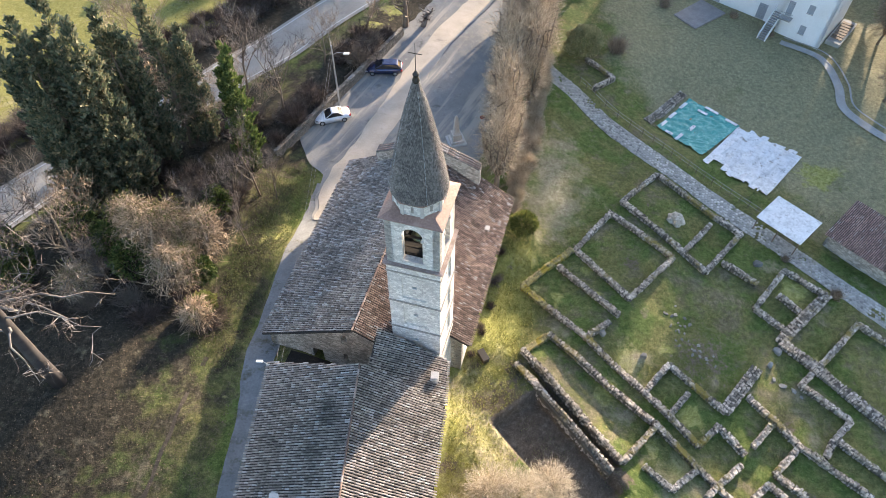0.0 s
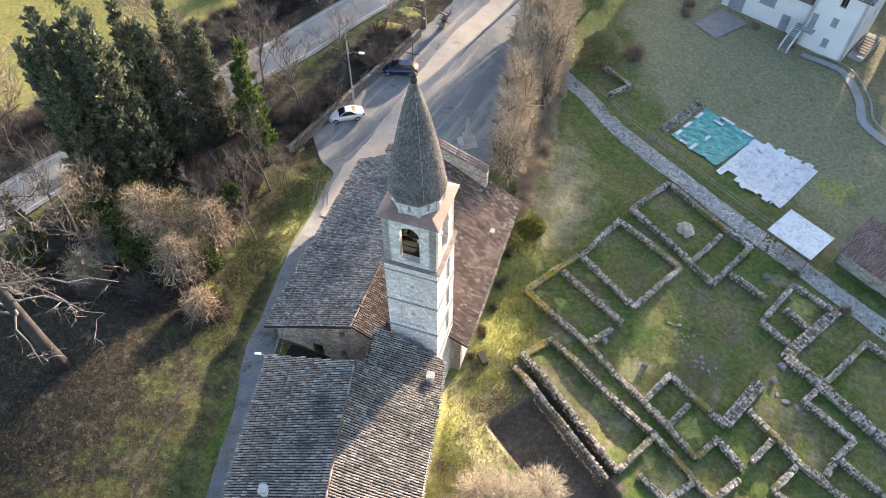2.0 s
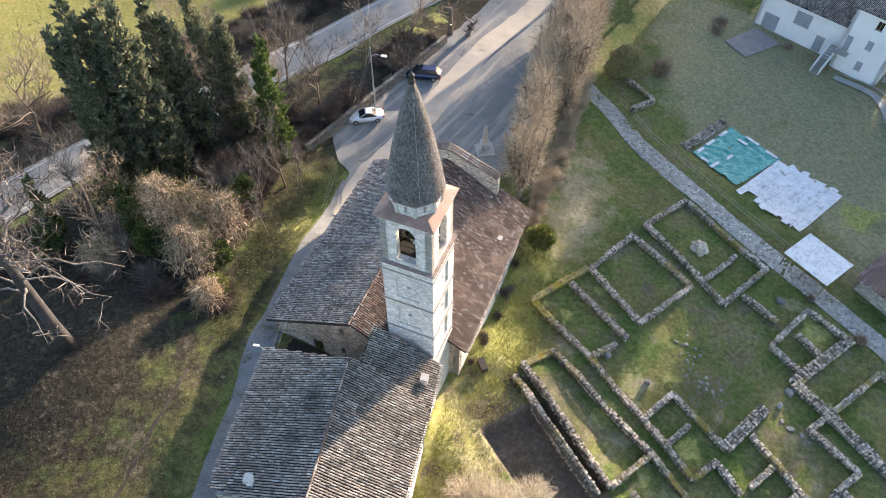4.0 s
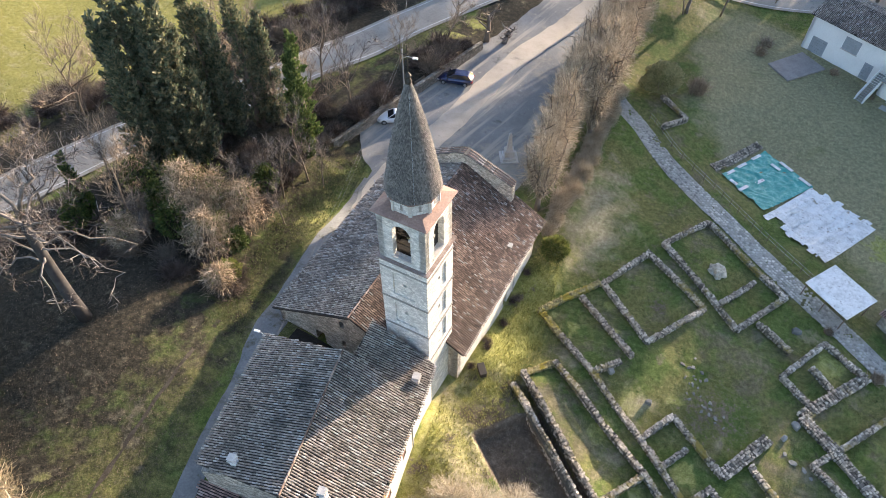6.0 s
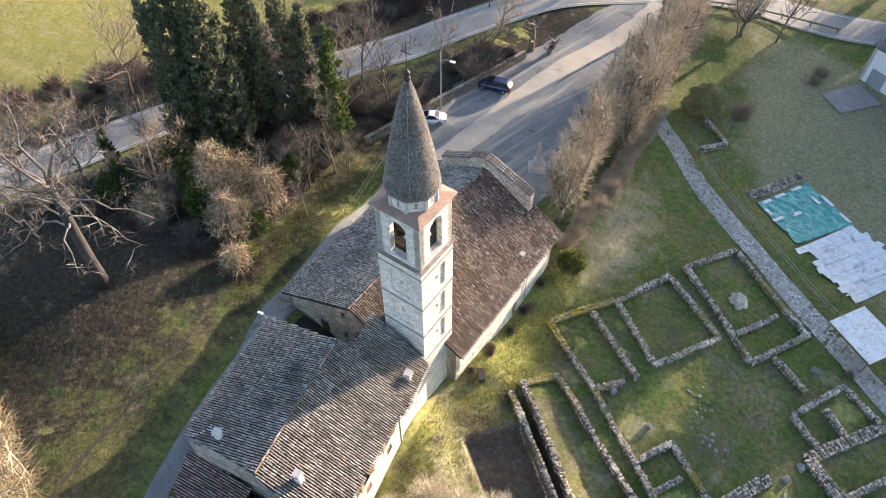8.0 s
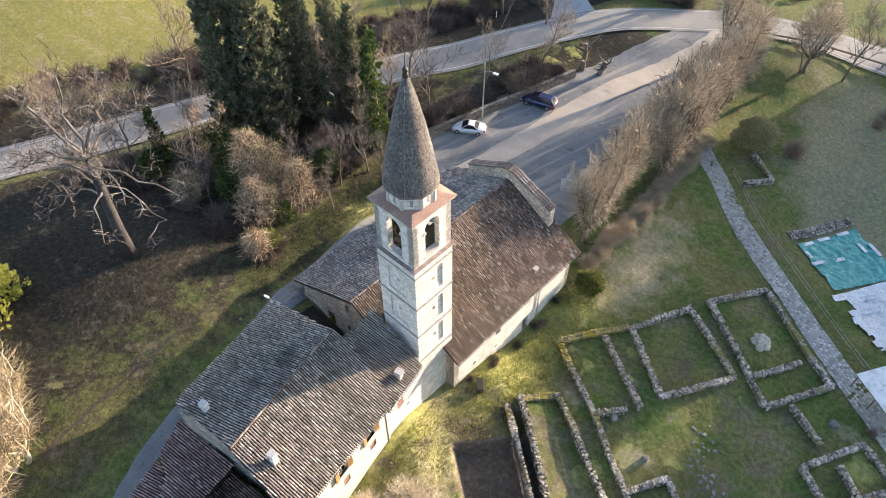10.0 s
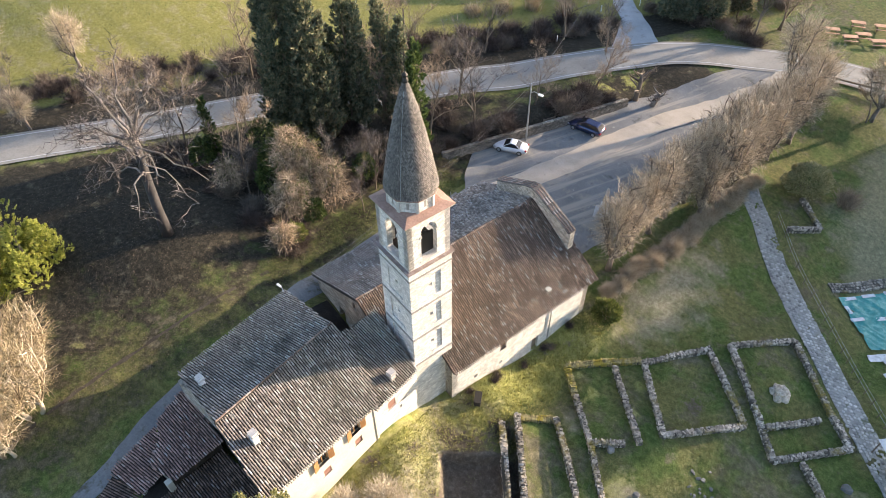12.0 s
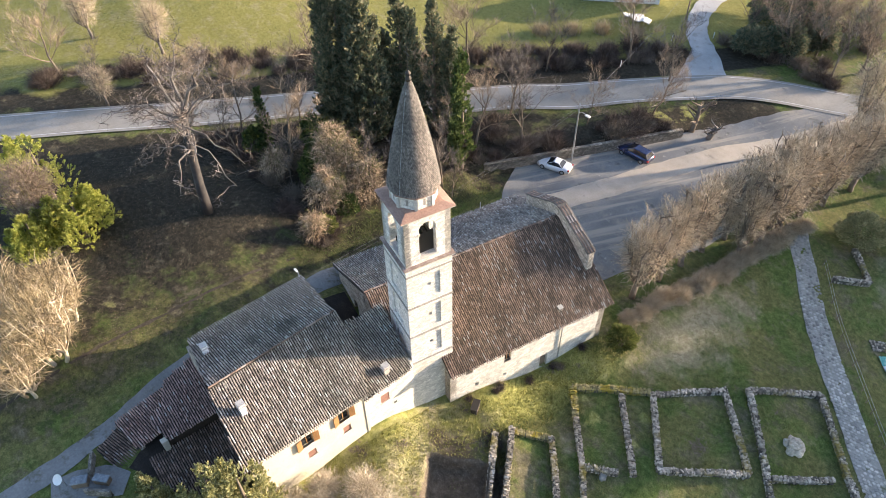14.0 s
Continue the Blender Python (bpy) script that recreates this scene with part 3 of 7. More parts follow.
strip("side_road", [(-13, 86), (-17.5, 93), (-21.5, 97), (-24.5, 103), (-25, 112), (-22, 130)], [3.6, 1.8, 1.5, 1.5, 1.5, 1.5], [3.6, 1.9, 1.6, 1.6, 1.6, 1.6], 0.12, M_PALE,
      "pale grey gravel side road joining the asphalt road", "road", 6, 10, 0.25)
strip("lane", LANE, [1.0, 0.9, 0.8, 0.8, 0.8, 0.8, 0.8, 1.1, 1.4, 1.6], [1.0, 0.9, 0.8, 0.8, 0.8, 0.8, 1.0, 1.3, 1.4, 2.0], 0.07, M_LANE,
      "narrow grey asphalt lane along the church wall", "lane", 6, 18, 0.14)
strip("square", [(-13.2, 42), (-12.2, 48), (-10.5, 53), (-5, 65), (0.5, 77), (3, 84), (6, 92)], [0.6, 1.6, 8, 7.5, 7, 6, 5], [0.6, 8, 12.5, 11, 6, 4, 4], 0.1, M_GRAVEL,
      "grey gravel forecourt between church and retaining wall", "forecourt", 16, 24, 0.25)
# gravel track; the sunlight along it is put into its warm pale colour
strip("track", [(-13.4, 42), (-12.9, 44.5), (-12.3, 47), (-10, 53.5), (-3.5, 72.5), (3, 85), (6, 93)], [0.2, 0.6, 1.2, 1.5, 1.5, 1.5, 1.5], [0.2, 0.6, 1.2, 1.5, 1.5, 1.5, 1.5], 0.14, M_TRACK, "packed gravel track across the forecourt, tinted pale as sunlit", "track", 6, 16, 0.3)
# near-black ground strip between church and rectory
strip("courtyard", [(-12.6, 24.6), (-9, 24.0), (-5.2, 23.4)], 1.7, 1.7, 0.08, M_DARKGROUND, "dark courtyard between church and rectory", "courtyard", 6, 8)
strip("ditch", [(-19.9, -6), (-20.2, 3), (-20.2, 7), (-20.1, 11), (-19.8, 15.3), (-19.4, 20), (-18.9, 25)], 0.16, 0.16, 0.03, M_FURROW, "narrow dark leaf-filled furrow across the grass", "ditch", 3, 10, 0.2)
PATHWAY = [(10, 71), (12.8, 67.3), (21.6, 57.4), (27.3, 51.6), (34.5, 44.2), (40.8, 37.6), (49, 29)]
footpath = strip("footpath", PATHWAY, 1.15, 1.15, 0.04, M_PATHBED, "old stone-paved footpath between the ruins", "footpath", 4, 12, 0.15)


# ---- roofs ----
def tile_mesh(length=0.38, wide=0.061, tall=0.078, seg=3):
    """One barrel tile, running along -y (down the slope), wider at the lower end."""
    vs = []
    for y, r in ((0.0, 0.82), (-length, 1.0)):
        for i in range(seg + 1):
            w = math.pi * i / seg
            vs.append((-math.cos(w) * wide * r, y, math.sin(w) * tall * r))
    n = seg + 1
    return vs, [(i, n + i, n + i + 1, i + 1) for i in range(seg)] + [tuple(range(n, 2 * n))]


TILE_V, TILE_F = tile_mesh()


def in_poly(u, v, poly):
    inside = False
    for (a, b), (c, d) in zip(poly, poly[1:] + poly[:1]):
        if (b > v) != (d > v) and u < (c - a) * (v - b) / (d - b) + a:
            inside = not inside
    return inside


def roof_slope(name, corners, mat, parent, pitch=0.182, step=0.31, seed=0, holes=(), singles=None):
    """A tiled slope over the flat polygon corners (3D; the first two are its eave, left to right seen from outside). holes: boxes (x0, x1, y0, y1) left open."""
    rnd = random.Random(seed)
    c = [Vector(p) for p in corners]
    along = (c[1] - c[0]).normalized()
    far = max(c[2:], key=lambda p: (p - c[0]).cross(along).length)
    normal = along.cross(far - c[0]).normalized()
    if normal.z < 0:
        normal = -normal
    up = normal.cross(along).normalized()
    poly = [((p - c[0]).dot(along), (p - c[0]).dot(up)) for p in c]
    m = Matrix((along, up, normal)).transposed().to_4x4()
    deck = Geo()
    n = len(poly)
    deck.add([c[0] + along * u + up * v + normal * h for h in (-0.16, 0.0) for u, v in poly],
             [tuple(range(n))[::-1], tuple(range(n, 2 * n))] + [(i, (i + 1) % n, n + (i + 1) % n, n + i) for i in range(n)])
    deck.make("roof_deck", M_DECK, parent)
    us, vs = [p[0] for p in poly], [p[1] for p in poly]
    made = 0
    if singles is not None:
        piece_mesh = bpy.data.meshes.new("roof_tile")
        piece_mesh.from_pydata(TILE_V, [], TILE_F)
        piece_mesh.materials.append(M_TILE_PIECE)
    g = Geo()
    u = min(us) + pitch / 2
    while u < max(us):
        row = (rnd.random() - 0.5) * 0.018
        sway = rnd.uniform(0, 6.28)
        v = min(vs) + step * (0.75 + rnd.random() * 0.25) - 0.05
        while v < max(vs) + step:
            uu = u + row + (rnd.random() - 0.5) * 0.022 + 0.018 * math.sin(v * 0.8 + u * 0.3)
            if in_poly(uu, v - step * 0.6, poly):
                at = c[0] + along * uu + up * v + normal * (0.03 + rnd.random() * 0.02)
                if not any(x0 < at.x < x1 and y0 < at.y < y1 for x0, x1, y0, y1 in holes):
                    rot = m @ Euler((radians(-3 - rnd.random() * 2), radians((rnd.random() - 0.5) * 6), radians((rnd.random() - 0.5) * 4))).to_matrix().to_4x4()
                    rot.translation = at
                    if singles is not None and made < 300 and singles[0] < at.x < singles[1] and singles[2] < at.y < singles[3]:
                        one = new("roof_tile", piece_mesh)
                        one.parent = parent
                        one.matrix_world = rot
                        made += 1
                    else:
                        g.add([rot @ Vector(p) for p in TILE_V], TILE_F)
            v += step
        u += pitch
    ob = g.make("roof_tiles", mat, parent)
    ob["kind"] = "stuff"
    return ob


def ridge_cap(name, a, b, mat, parent, r=0.15, step=0.42, seed=3):
    rnd = random.Random(seed)
    a, b = Vector(a), Vector(b)
    d = b - a
    g = Geo()
    k = int(d.length / step)
    q = d.to_track_quat("Y", "Z").to_matrix().to_4x4()
    for i in range(k):
        rot = q @ Euler((0, radians((rnd.random() - 0.5) * 8), radians((rnd.random() - 0.5) * 4))).to_matrix().to_4x4()
        rot.translation = a + d * ((i + 1.15) / k)
        g.add([rot @ Vector((x * r / 0.088, y * 1.1, zz * r / 0.11)) for x, y, zz in TILE_V], TILE_F)
    ob = g.make(name, mat, parent)
    ob["kind"] = "stuff"
    return ob


# ---- tower ----
C = Vector((-1.35, 26.9, 0))
ANG = -12.3
LOC = pose(C.x, C.y, 0, 0, 0, ANG)


def loc(a, b, zz=0.0):
    return LOC @ Vector((a, b, zz))


def arch_wall(g, half, depth, z0, z1, aw, az0, az1, m):
    """A wall panel from -half to half with an arched opening of half-width aw, from az0 to the crown az1; depth thick behind y = 0."""
    n = 10
    spring = az1 - aw
    arc = [(-aw, az0), (-aw, spring)] + [(-aw * math.cos(math.pi * i / n), spring + aw * math.sin(math.pi * i / n)) for i in range(1, n)] + [(aw, spring), (aw, az0)]
    g.box(-half, -aw, 0, depth, z0, z1, m)
    g.box(aw, half, 0, depth, z0, z1, m)
    g.box(-aw, aw, 0, depth, z0, az0, m)
    top = arc[1:-1]
    for (x0, a0), (x1, a1) in zip(top, top[1:]):
        vs = [Vector((x, y, zz)) for y in (0, depth) for x, zz in ((x0, a0), (x1, a1), (x1, z1), (x0, z1))]
        g.add([m @ v for v in vs], [(0, 1, 2, 3), (4, 7, 6, 5), (0, 4, 5, 1), (2, 6, 7, 3)])


tower = thing("bell_tower", LOC @ pose(-0.1, -0.06, 0), "tall white stone bell tower with a tiled conical spire", "bell tower")
H = 1.84                                     # half width of the shaft


def panel_face(name, m, z0, z1, hole=0.15):
    """One storey's face of the shaft with a sunk panel and a small dark opening in it, as one joined sheet of stone."""
    pz0, pz1, pw, zc = z0 + 0.55, z1 - 0.4, 0.85, (z0 + z1) / 2 + 0.15
    rings = [((-H, z0), (H, z0), (H, z1), (-H, z1), 0.0), ((-pw, pz0), (pw, pz0), (pw, pz1), (-pw, pz1), 0.0), ((-pw, pz0), (pw, pz0), (pw, pz1), (-pw, pz1), 0.11),
             ((-hole, zc - hole), (hole, zc - hole), (hole, zc + hole), (-hole, zc + hole), 0.11), ((-hole, zc - hole), (hole, zc - hole), (hole, zc + hole), (-hole, zc + hole), 0.6)]
    vs = [m @ Vector((x, -H + ring[4], zz)) for ring in rings for x, zz in ring[:4]]
    fs = [(4 * k + i, 4 * k + (i + 1) % 4, 4 * k + 4 + (i + 1) % 4, 4 * k + 4 + i) for k in range(4) for i in range(4)] + [(16, 17, 18, 19)]
    return obj(name, vs, fs, M_STONE, tower)


for i in range(4):
    m = pose(0, 0, 0, 0, 0, 90 * i)
    for z0, z1 in ((8.35, 11.7), (11.7, 15.05), (15.05, 18.4)):
        panel_face("shaft_wall", m, z0, z1)
g = Geo()
g.lathe([(r * math.sqrt(2), zz) for r, zz in ((H + 0.12, 0.5), (H + 0.1, 5.0), (H, 8.35))], 4, phase=math.pi / 4)
g.make("tower_base", M_LIME, tower)
g = Geo()
g.box(-H, H, -H, H, 18.4, 19.0)
g.make("shaft_top", M_STONE, tower)
g = Geo()
g.box(-1.1, 1.1, -1.1, 1.1, 1.0, 18.4)
g.make("shaft_core", M_DARK, tower)
M_COURSE = material("grey_string_course", [(0.0, (0.17, 0.155, 0.135)), (0.5, (0.28, 0.26, 0.23)), (1.0, (0.42, 0.4, 0.36))], 1.5, 8.0, 0.88, 0.3)
for zc, over, tall in ((8.35, 0.07, 0.16), (11.7, 0.07, 0.16), (15.05, 0.07, 0.16), (18.45, 0.06, 0.14)):
    bm = bmesh.new()
    bmesh.ops.create_cube(bm, size=1.0)
    bmesh.ops.scale(bm, vec=(2 * (H + over), 2 * (H + over), tall), verts=bm.verts)
    bmesh.ops.bevel(bm, geom=bm.edges[:], offset=0.03, segments=1, affect="EDGES")
    bmesh.ops.translate(bm, vec=(0, 0, zc), verts=bm.verts)
    part("string_course", bm, M_COURSE, tower)


def cornice(z0, z1, s0, s1, zf, sf, mat, label):
    """A moulded cornice, stepping out from s0 to s1, with a sloping metal flashing on top down from sf."""
    g = Geo()
    prof = [(s0, z0), (s0 + 0.06, z0 + (z1 - z0) * 0.3), (s0 + 0.1, z0 + (z1 - z0) * 0.55), (s1, z1 - 0.1), (s1, z1)]
    g.lathe([(r * math.sqrt(2), zz) for r, zz in prof], 4, phase=math.pi / 4)
    g.make("cornice", M_STONE_TRIM, tower)
    g = Geo()
    g.lathe([((s1 + 0.04) * math.sqrt(2), z1), ((s1 + 0.04) * math.sqrt(2), z1 + 0.04), (sf * math.sqrt(2), zf)], 4, phase=math.pi / 4)
    g.make("flashing", mat, tower, label)


cornice(18.95, 19.3, H, 1.99, 19.37, H - 0.08, M_LEDGE, "brown stained stone ledge")
B = 1.76
for i in range(4):
    g = Geo()
    arch_wall(g, B, 0.45, 19.3, 23.55, 0.66, 19.85, 23.0, pose(0, 0, 0, 0, 0, 90 * i) @ pose(0, -B, 0))
    g.make("belfry_wall", M_STONE, tower)
    m = pose(0, 0, 0, 0, 0, 90 * i) @ pose(0, -B, 0)
    for s in (-1, 1):
        g = Geo()
        g.box(s * 0.68 - 0.12, s * 0.68 + 0.1, -0.05, 0.12, 21.95, 22.15, m)
        g.make("impost", M_STONE_TRIM, tower)
    g = Geo()
    g.box(-0.82, 0.82, -0.06, 0.2, 19.72, 19.86, m)
    g.make("opening_sill", M_STONE_TRIM, tower)
g = Geo()
g.box(-1.5, 1.5, -1.5, 1.5, 19.25, 19.6)
g.make("belfry_floor", M_DARK, tower)
g = Geo()
g.box(-1.5, 1.5, -1.5, 1.5, 23.4, 23.6)
g.make("belfry_ceiling", M_WOOD, tower)
cornice(23.5, 23.75, B, 2.0, 24.02, 1.4, M_COPPER, "rust-red metal flashing")
g = Geo()
g.lathe([(1.6, 23.9), (1.6, 24.8), (1.68, 24.86), (1.7, 25.02)], 8, phase=math.pi / 8)
g.make("octagonal_drum", M_STONE, tower)
for i in range(8):
    for w, name, box, mat in ((22.5 + 45 * i, "drum_pilaster", (-0.11, 0.11, -1.66, -1.45, 24.0, 24.98), M_STONE_TRIM), (45 * i, "drum_slit", (-0.09, 0.09, -1.486, -1.4, 24.25, 24.75), M_COURSE)):
        g = Geo()
        g.box(*box, pose(0, 0, 0, 0, 0, w))
        g.make(name, mat, tower)
g = Geo()
g.lathe([(1.76, 25.0), (1.84, 25.1), (1.5, 25.3)], 8, phase=math.pi / 8)
g.make("drum_flashing", M_COPPER, tower)
SP0, SP1, SR = 25.2, 32.85, 1.72


def spire_r(s):
    return SR * (1 - s) ** 0.86 * (1 + 0.2 * s) if s < 1 else 0.0


g = Geo()
g.lathe([(max(spire_r(i / 24) - 0.05, 0.02), SP0 + (SP1 - SP0) * i / 24) for i in range(25)], 32)
g.make("spire_core", M_DECK, tower)
g = Geo()
rnd = random.Random(8)
rows = 88
for k in range(rows):
    s = k / rows
    r0, r1 = spire_r(s), spire_r(min(s + 1.0 / rows, 0.999))
    z0, z1 = SP0 + (SP1 - SP0) * s, SP0 + (SP1 - SP0) * (s + 1.15 / rows)
    n = max(8, int(2 * math.pi * r0 / 0.115))
    for i in range(n):
        w = 2 * math.pi * (i + (k % 2) * 0.5 + rnd.random() * 0.1) / n
        dw = math.pi / n * 0.86
        rr = r0 + 0.045 + rnd.random() * 0.03
        pts = []
        for q, rad, zz in ((-1, rr, z0 + 0.04), (0, rr + 0.03, z0 - 0.02), (1, rr, z0 + 0.04), (1, r1, z1), (0, r1 + 0.02, z1), (-1, r1, z1)):
            pts.append((rad * math.cos(w + q * dw), rad * math.sin(w + q * dw), zz))
        g.add(pts, [(0, 1, 4, 5), (1, 2, 3, 4)])
g.make("spire_tiles", M_SPIRE, tower)["kind"] = "stuff"
for i in range(0, 8, 3):
    w = math.pi / 4 * i + math.pi / 8 - 1.4
    g = Geo()
    g.tube([((spire_r(s / 12) + 0.05) * math.cos(w), (spire_r(s / 12) + 0.05) * math.sin(w), SP0 + (SP1 - SP0) * s / 12) for s in range(12)], [0.016] * 12, 4)
    g.make("lightning_wire", M_METAL, tower)
    if i > 4:
        break
g = Geo()
g.lathe([(0.14, 32.55), (0.2, 32.75), (0.12, 32.95), (0.18, 33.1), (0.04, 33.3)], 10)
g.tube([(0, 0, 33.2), (0, 0, 34.9)], [0.022, 0.016], 6)
g.box(-0.35, 0.35, -0.014, 0.014, 34.3, 34.335)
g.make("cross", M_IRON, tower, "iron cross on a stone finial")
# bells
g = Geo()
g.lathe([(0.62, 20.45), (0.56, 20.55), (0.43, 20.8), (0.36, 21.2), (0.27, 21.45), (0.08, 21.55)], 20)
g.make("bell", M_BRONZE, tower, "bronze bell", smooth=True)
g = Geo()
g.box(-1.3, 1.3, -0.1, 0.1, 21.55, 21.8)
g.box(-0.08, 0.08, -0.08, 0.08, 21.4, 21.6)
g.box(-1.3, -1.15, -0.7, 0.7, 19.6, 21.6)
g.box(1.15, 1.3, -0.7, 0.7, 19.6, 21.6)
for zz in (19.9, 20.9):
    g.box(-1.2, 1.2, -0.75, -0.63, zz, zz + 0.14)
    g.box(-1.2, 1.2, 0.63, 0.75, zz, zz + 0.14)
g.make("bell_frame", M_IRON, tower)
wheel = Geo()
wheel.lathe([(0.82, -0.04), (0.9, -0.04), (0.9, 0.04), (0.82, 0.04)], 24)
mw = pose(-0.75, 0, 21.7, 0, 90, 0)
wheel.v = [tuple(mw @ Vector(v)) for v in wheel.v]
wheel.make("bell_wheel", M_IRON, tower)

# ---- church ----
church = thing("church", pose(0, 0, 0), "old stone church with a wide barrel-tiled gable roof", "church")
AL, AR, AM, BN, BF = -12.3, 2.75, -4.75, -2.7, 17.2
ZL, ZR, ZM = 7.15, 6.6, 11.15


def roof_z(a):
    return ZL + (ZM - ZL) * (a + 12.8) / 8.05 if a < AM else ZR + (ZM - ZR) * (3.4 - a) / 8.15


def wall(name, p, q, z0, z1a, z1b, thick, mat, parent, openings=(), label=""):
    """A wall between plan points p and q (thickness to the left of p->q), its top running from z1a to z1b, with openings (s0, s1, z0, z1)."""
    p, q = Vector((*p, 0)), Vector((*q, 0))
    d = (q - p)
    L = d.length
    d.normalize()
    s = Vector((-d.y, d.x, 0))
    us = sorted({0.0, L, *(o[0] for o in openings), *(o[1] for o in openings)})
    zs = sorted({z0, *(o[2] for o in openings), *(o[3] for o in openings)}) + [None]
    top = lambda u: z1a + (z1b - z1a) * u / L
    solid = lambda i, j: 0 <= i < len(us) - 1 and 0 <= j < len(zs) - 1 and not any(
        o[0] <= us[i] + 1e-4 and us[i + 1] <= o[1] + 1e-4 and o[2] <= zs[j] + 1e-4 and zs[j + 1] is not None and zs[j + 1] <= o[3] + 1e-4 for o in openings)
    g, index = Geo(), {}

    def at(i, j, t):
        if (i, j, t) not in index:
            index[i, j, t] = len(g.v)
            zz = top(us[i]) if zs[j] is None else min(zs[j], top(us[i]))
            g.v.append(tuple(p + d * us[i] + s * (thick * t) + Vector((0, 0, zz))))
        return index[i, j, t]

    for i in range(len(us) - 1):
        for j in range(len(zs) - 1):
            if not solid(i, j):
                continue
            g.f.append((at(i, j, 0), at(i + 1, j, 0), at(i + 1, j + 1, 0), at(i, j + 1, 0)))
            g.f.append((at(i, j, 1), at(i, j + 1, 1), at(i + 1, j + 1, 1), at(i + 1, j, 1)))
            for (di, dj), (a, c) in (((-1, 0), ((i, j), (i, j + 1))), ((1, 0), ((i + 1, j), (i + 1, j + 1))), ((0, -1), ((i, j), (i + 1, j))), ((0, 1), ((i, j + 1), (i + 1, j + 1)))):
                if not solid(i + di, j + dj):
                    g.f.append((at(*a, 0), at(*a, 1), at(*c, 1), at(*c, 0)))
    return g.make(name, mat, parent, label)


P = lambda a, b: tuple(loc(a, b))[:2]
wall("wall_side", P(AR, 1.0), P(AR, BF), 0.2, ZR + 0.2, ZR + 0.2, 0.6, M_LIME, church, [(1.5, 2.2, 5.0, 6.3), (5.4, 6.1, 4.2, 5.8), (9.4, 10.2, 0.6, 2.4), (2.45, 2.85, 2.65, 3.05), (5.4, 5.75, 2.15, 2.5)])
wall("wall_side", P(AL, BF), P(AL, BN), 1.5, ZL - 0.1, ZL - 0.1, 0.6, M_RUBBLE, church)
wall("wall_end", P(AL, BN), P(AM, BN), 3, ZL - 0.1, ZM - 0.25, 0.6, M_RUBBLE, church, [(3.6, 4.5, 4.3, 6.4), (6.35, 6.8, 8.7, 9.6), (6.25, 6.65, 5.7, 6.7)])
wall("wall_end", P(AM, BN), P(-1.7, BN), 3, ZM - 0.2, roof_z(-1.7) - 0.2, 0.6, M_RUBBLE, church)
# browner rubble than the side wall: the shade on this end is in its colour
wall("wall_end", P(1.2, 1.0), P(AR, 1.0), 0.2, roof_z(1.2) - 0.2, ZR + 0.2, 0.6, M_RUBBLE, church)
wall("facade", P(AR, BF), P(AM, BF), 0.5, ZR + 0.1, ZM - 0.1, 0.6, M_RUBBLE, church)
wall("facade", P(AM, BF), P(AL, BF), 0.5, ZM - 0.1, ZL, 0.6, M_RUBBLE, church)
g = Geo()
g.prism([P(AL + 0.7, BN + 0.7), P(AR - 0.7, 1.7), P(AR - 0.7, BF - 0.2), P(AL + 0.7, BF - 0.2)], 1.0, 6.0)
g.make("interior", M_DARK, church)
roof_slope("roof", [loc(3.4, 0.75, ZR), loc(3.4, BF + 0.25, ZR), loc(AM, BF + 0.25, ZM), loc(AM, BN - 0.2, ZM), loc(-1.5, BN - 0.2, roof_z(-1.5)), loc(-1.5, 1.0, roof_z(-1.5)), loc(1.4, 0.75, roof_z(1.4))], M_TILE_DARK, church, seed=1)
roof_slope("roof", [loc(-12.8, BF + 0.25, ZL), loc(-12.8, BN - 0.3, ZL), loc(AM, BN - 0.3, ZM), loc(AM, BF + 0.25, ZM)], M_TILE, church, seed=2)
ridge_cap("ridge_tiles", loc(AM, BN - 0.3, ZM + 0.05), loc(AM, BF - 0.9, ZM + 0.03), M_TILE_DARK, church, 0.12)
M_COPING = material("dark_lichened_slab", [(0.0, (0.055, 0.05, 0.045)), (0.5, (0.11, 0.1, 0.09)), (1.0, (0.22, 0.2, 0.18))], 1.0, 6.0, 0.92, 0.3, per_object=0.3)
# raised gable wall over the facade
g = Geo()
top = [(-9.6, 8.3), (-9.6, 10.2), (-8.7, 10.55), (-5.4, 12.25), (-4.75, 12.4), (-4.1, 12.25), (0.25, 10.45), (0.25, 8.2)]
vs = [loc(a, b, zz) for b in (BF - 0.75, BF - 0.15) for a, zz in top]
n = len(top)
g.add(vs, [tuple(range(n)), tuple(range(n, 2 * n))[::-1]] + [(i, (i + 1) % n, n + (i + 1) % n, n + i)[::-1] for i in range(n)])
g.make("gable_parapet", M_RUBBLE, church)
for (a0, z0), (a1, z1) in zip(top[1:-2], top[2:-1]):
    for k in range(max(2, round(abs(a1 - a0) / 0.6))):
        q = max(2, round(abs(a1 - a0) / 0.6))
        (aa, za), (ab, zb) = ((a0 + (a1 - a0) * w, z0 + (z1 - z0) * w) for w in (k / q + 0.008, (k + 1) / q - 0.008))
        g = Geo()
        g.add([loc(a, b, zz + e) for a, zz in ((aa, za), (ab, zb)) for b in (BF - 0.95, BF + 0.05) for e in (0.0, 0.09)], [(0, 1, 3, 2), (4, 6, 7, 5), (0, 4, 5, 1), (2, 3, 7, 6), (0, 2, 6, 4), (1, 5, 7, 3)])
        g.make("coping_slab", M_COPING, church)
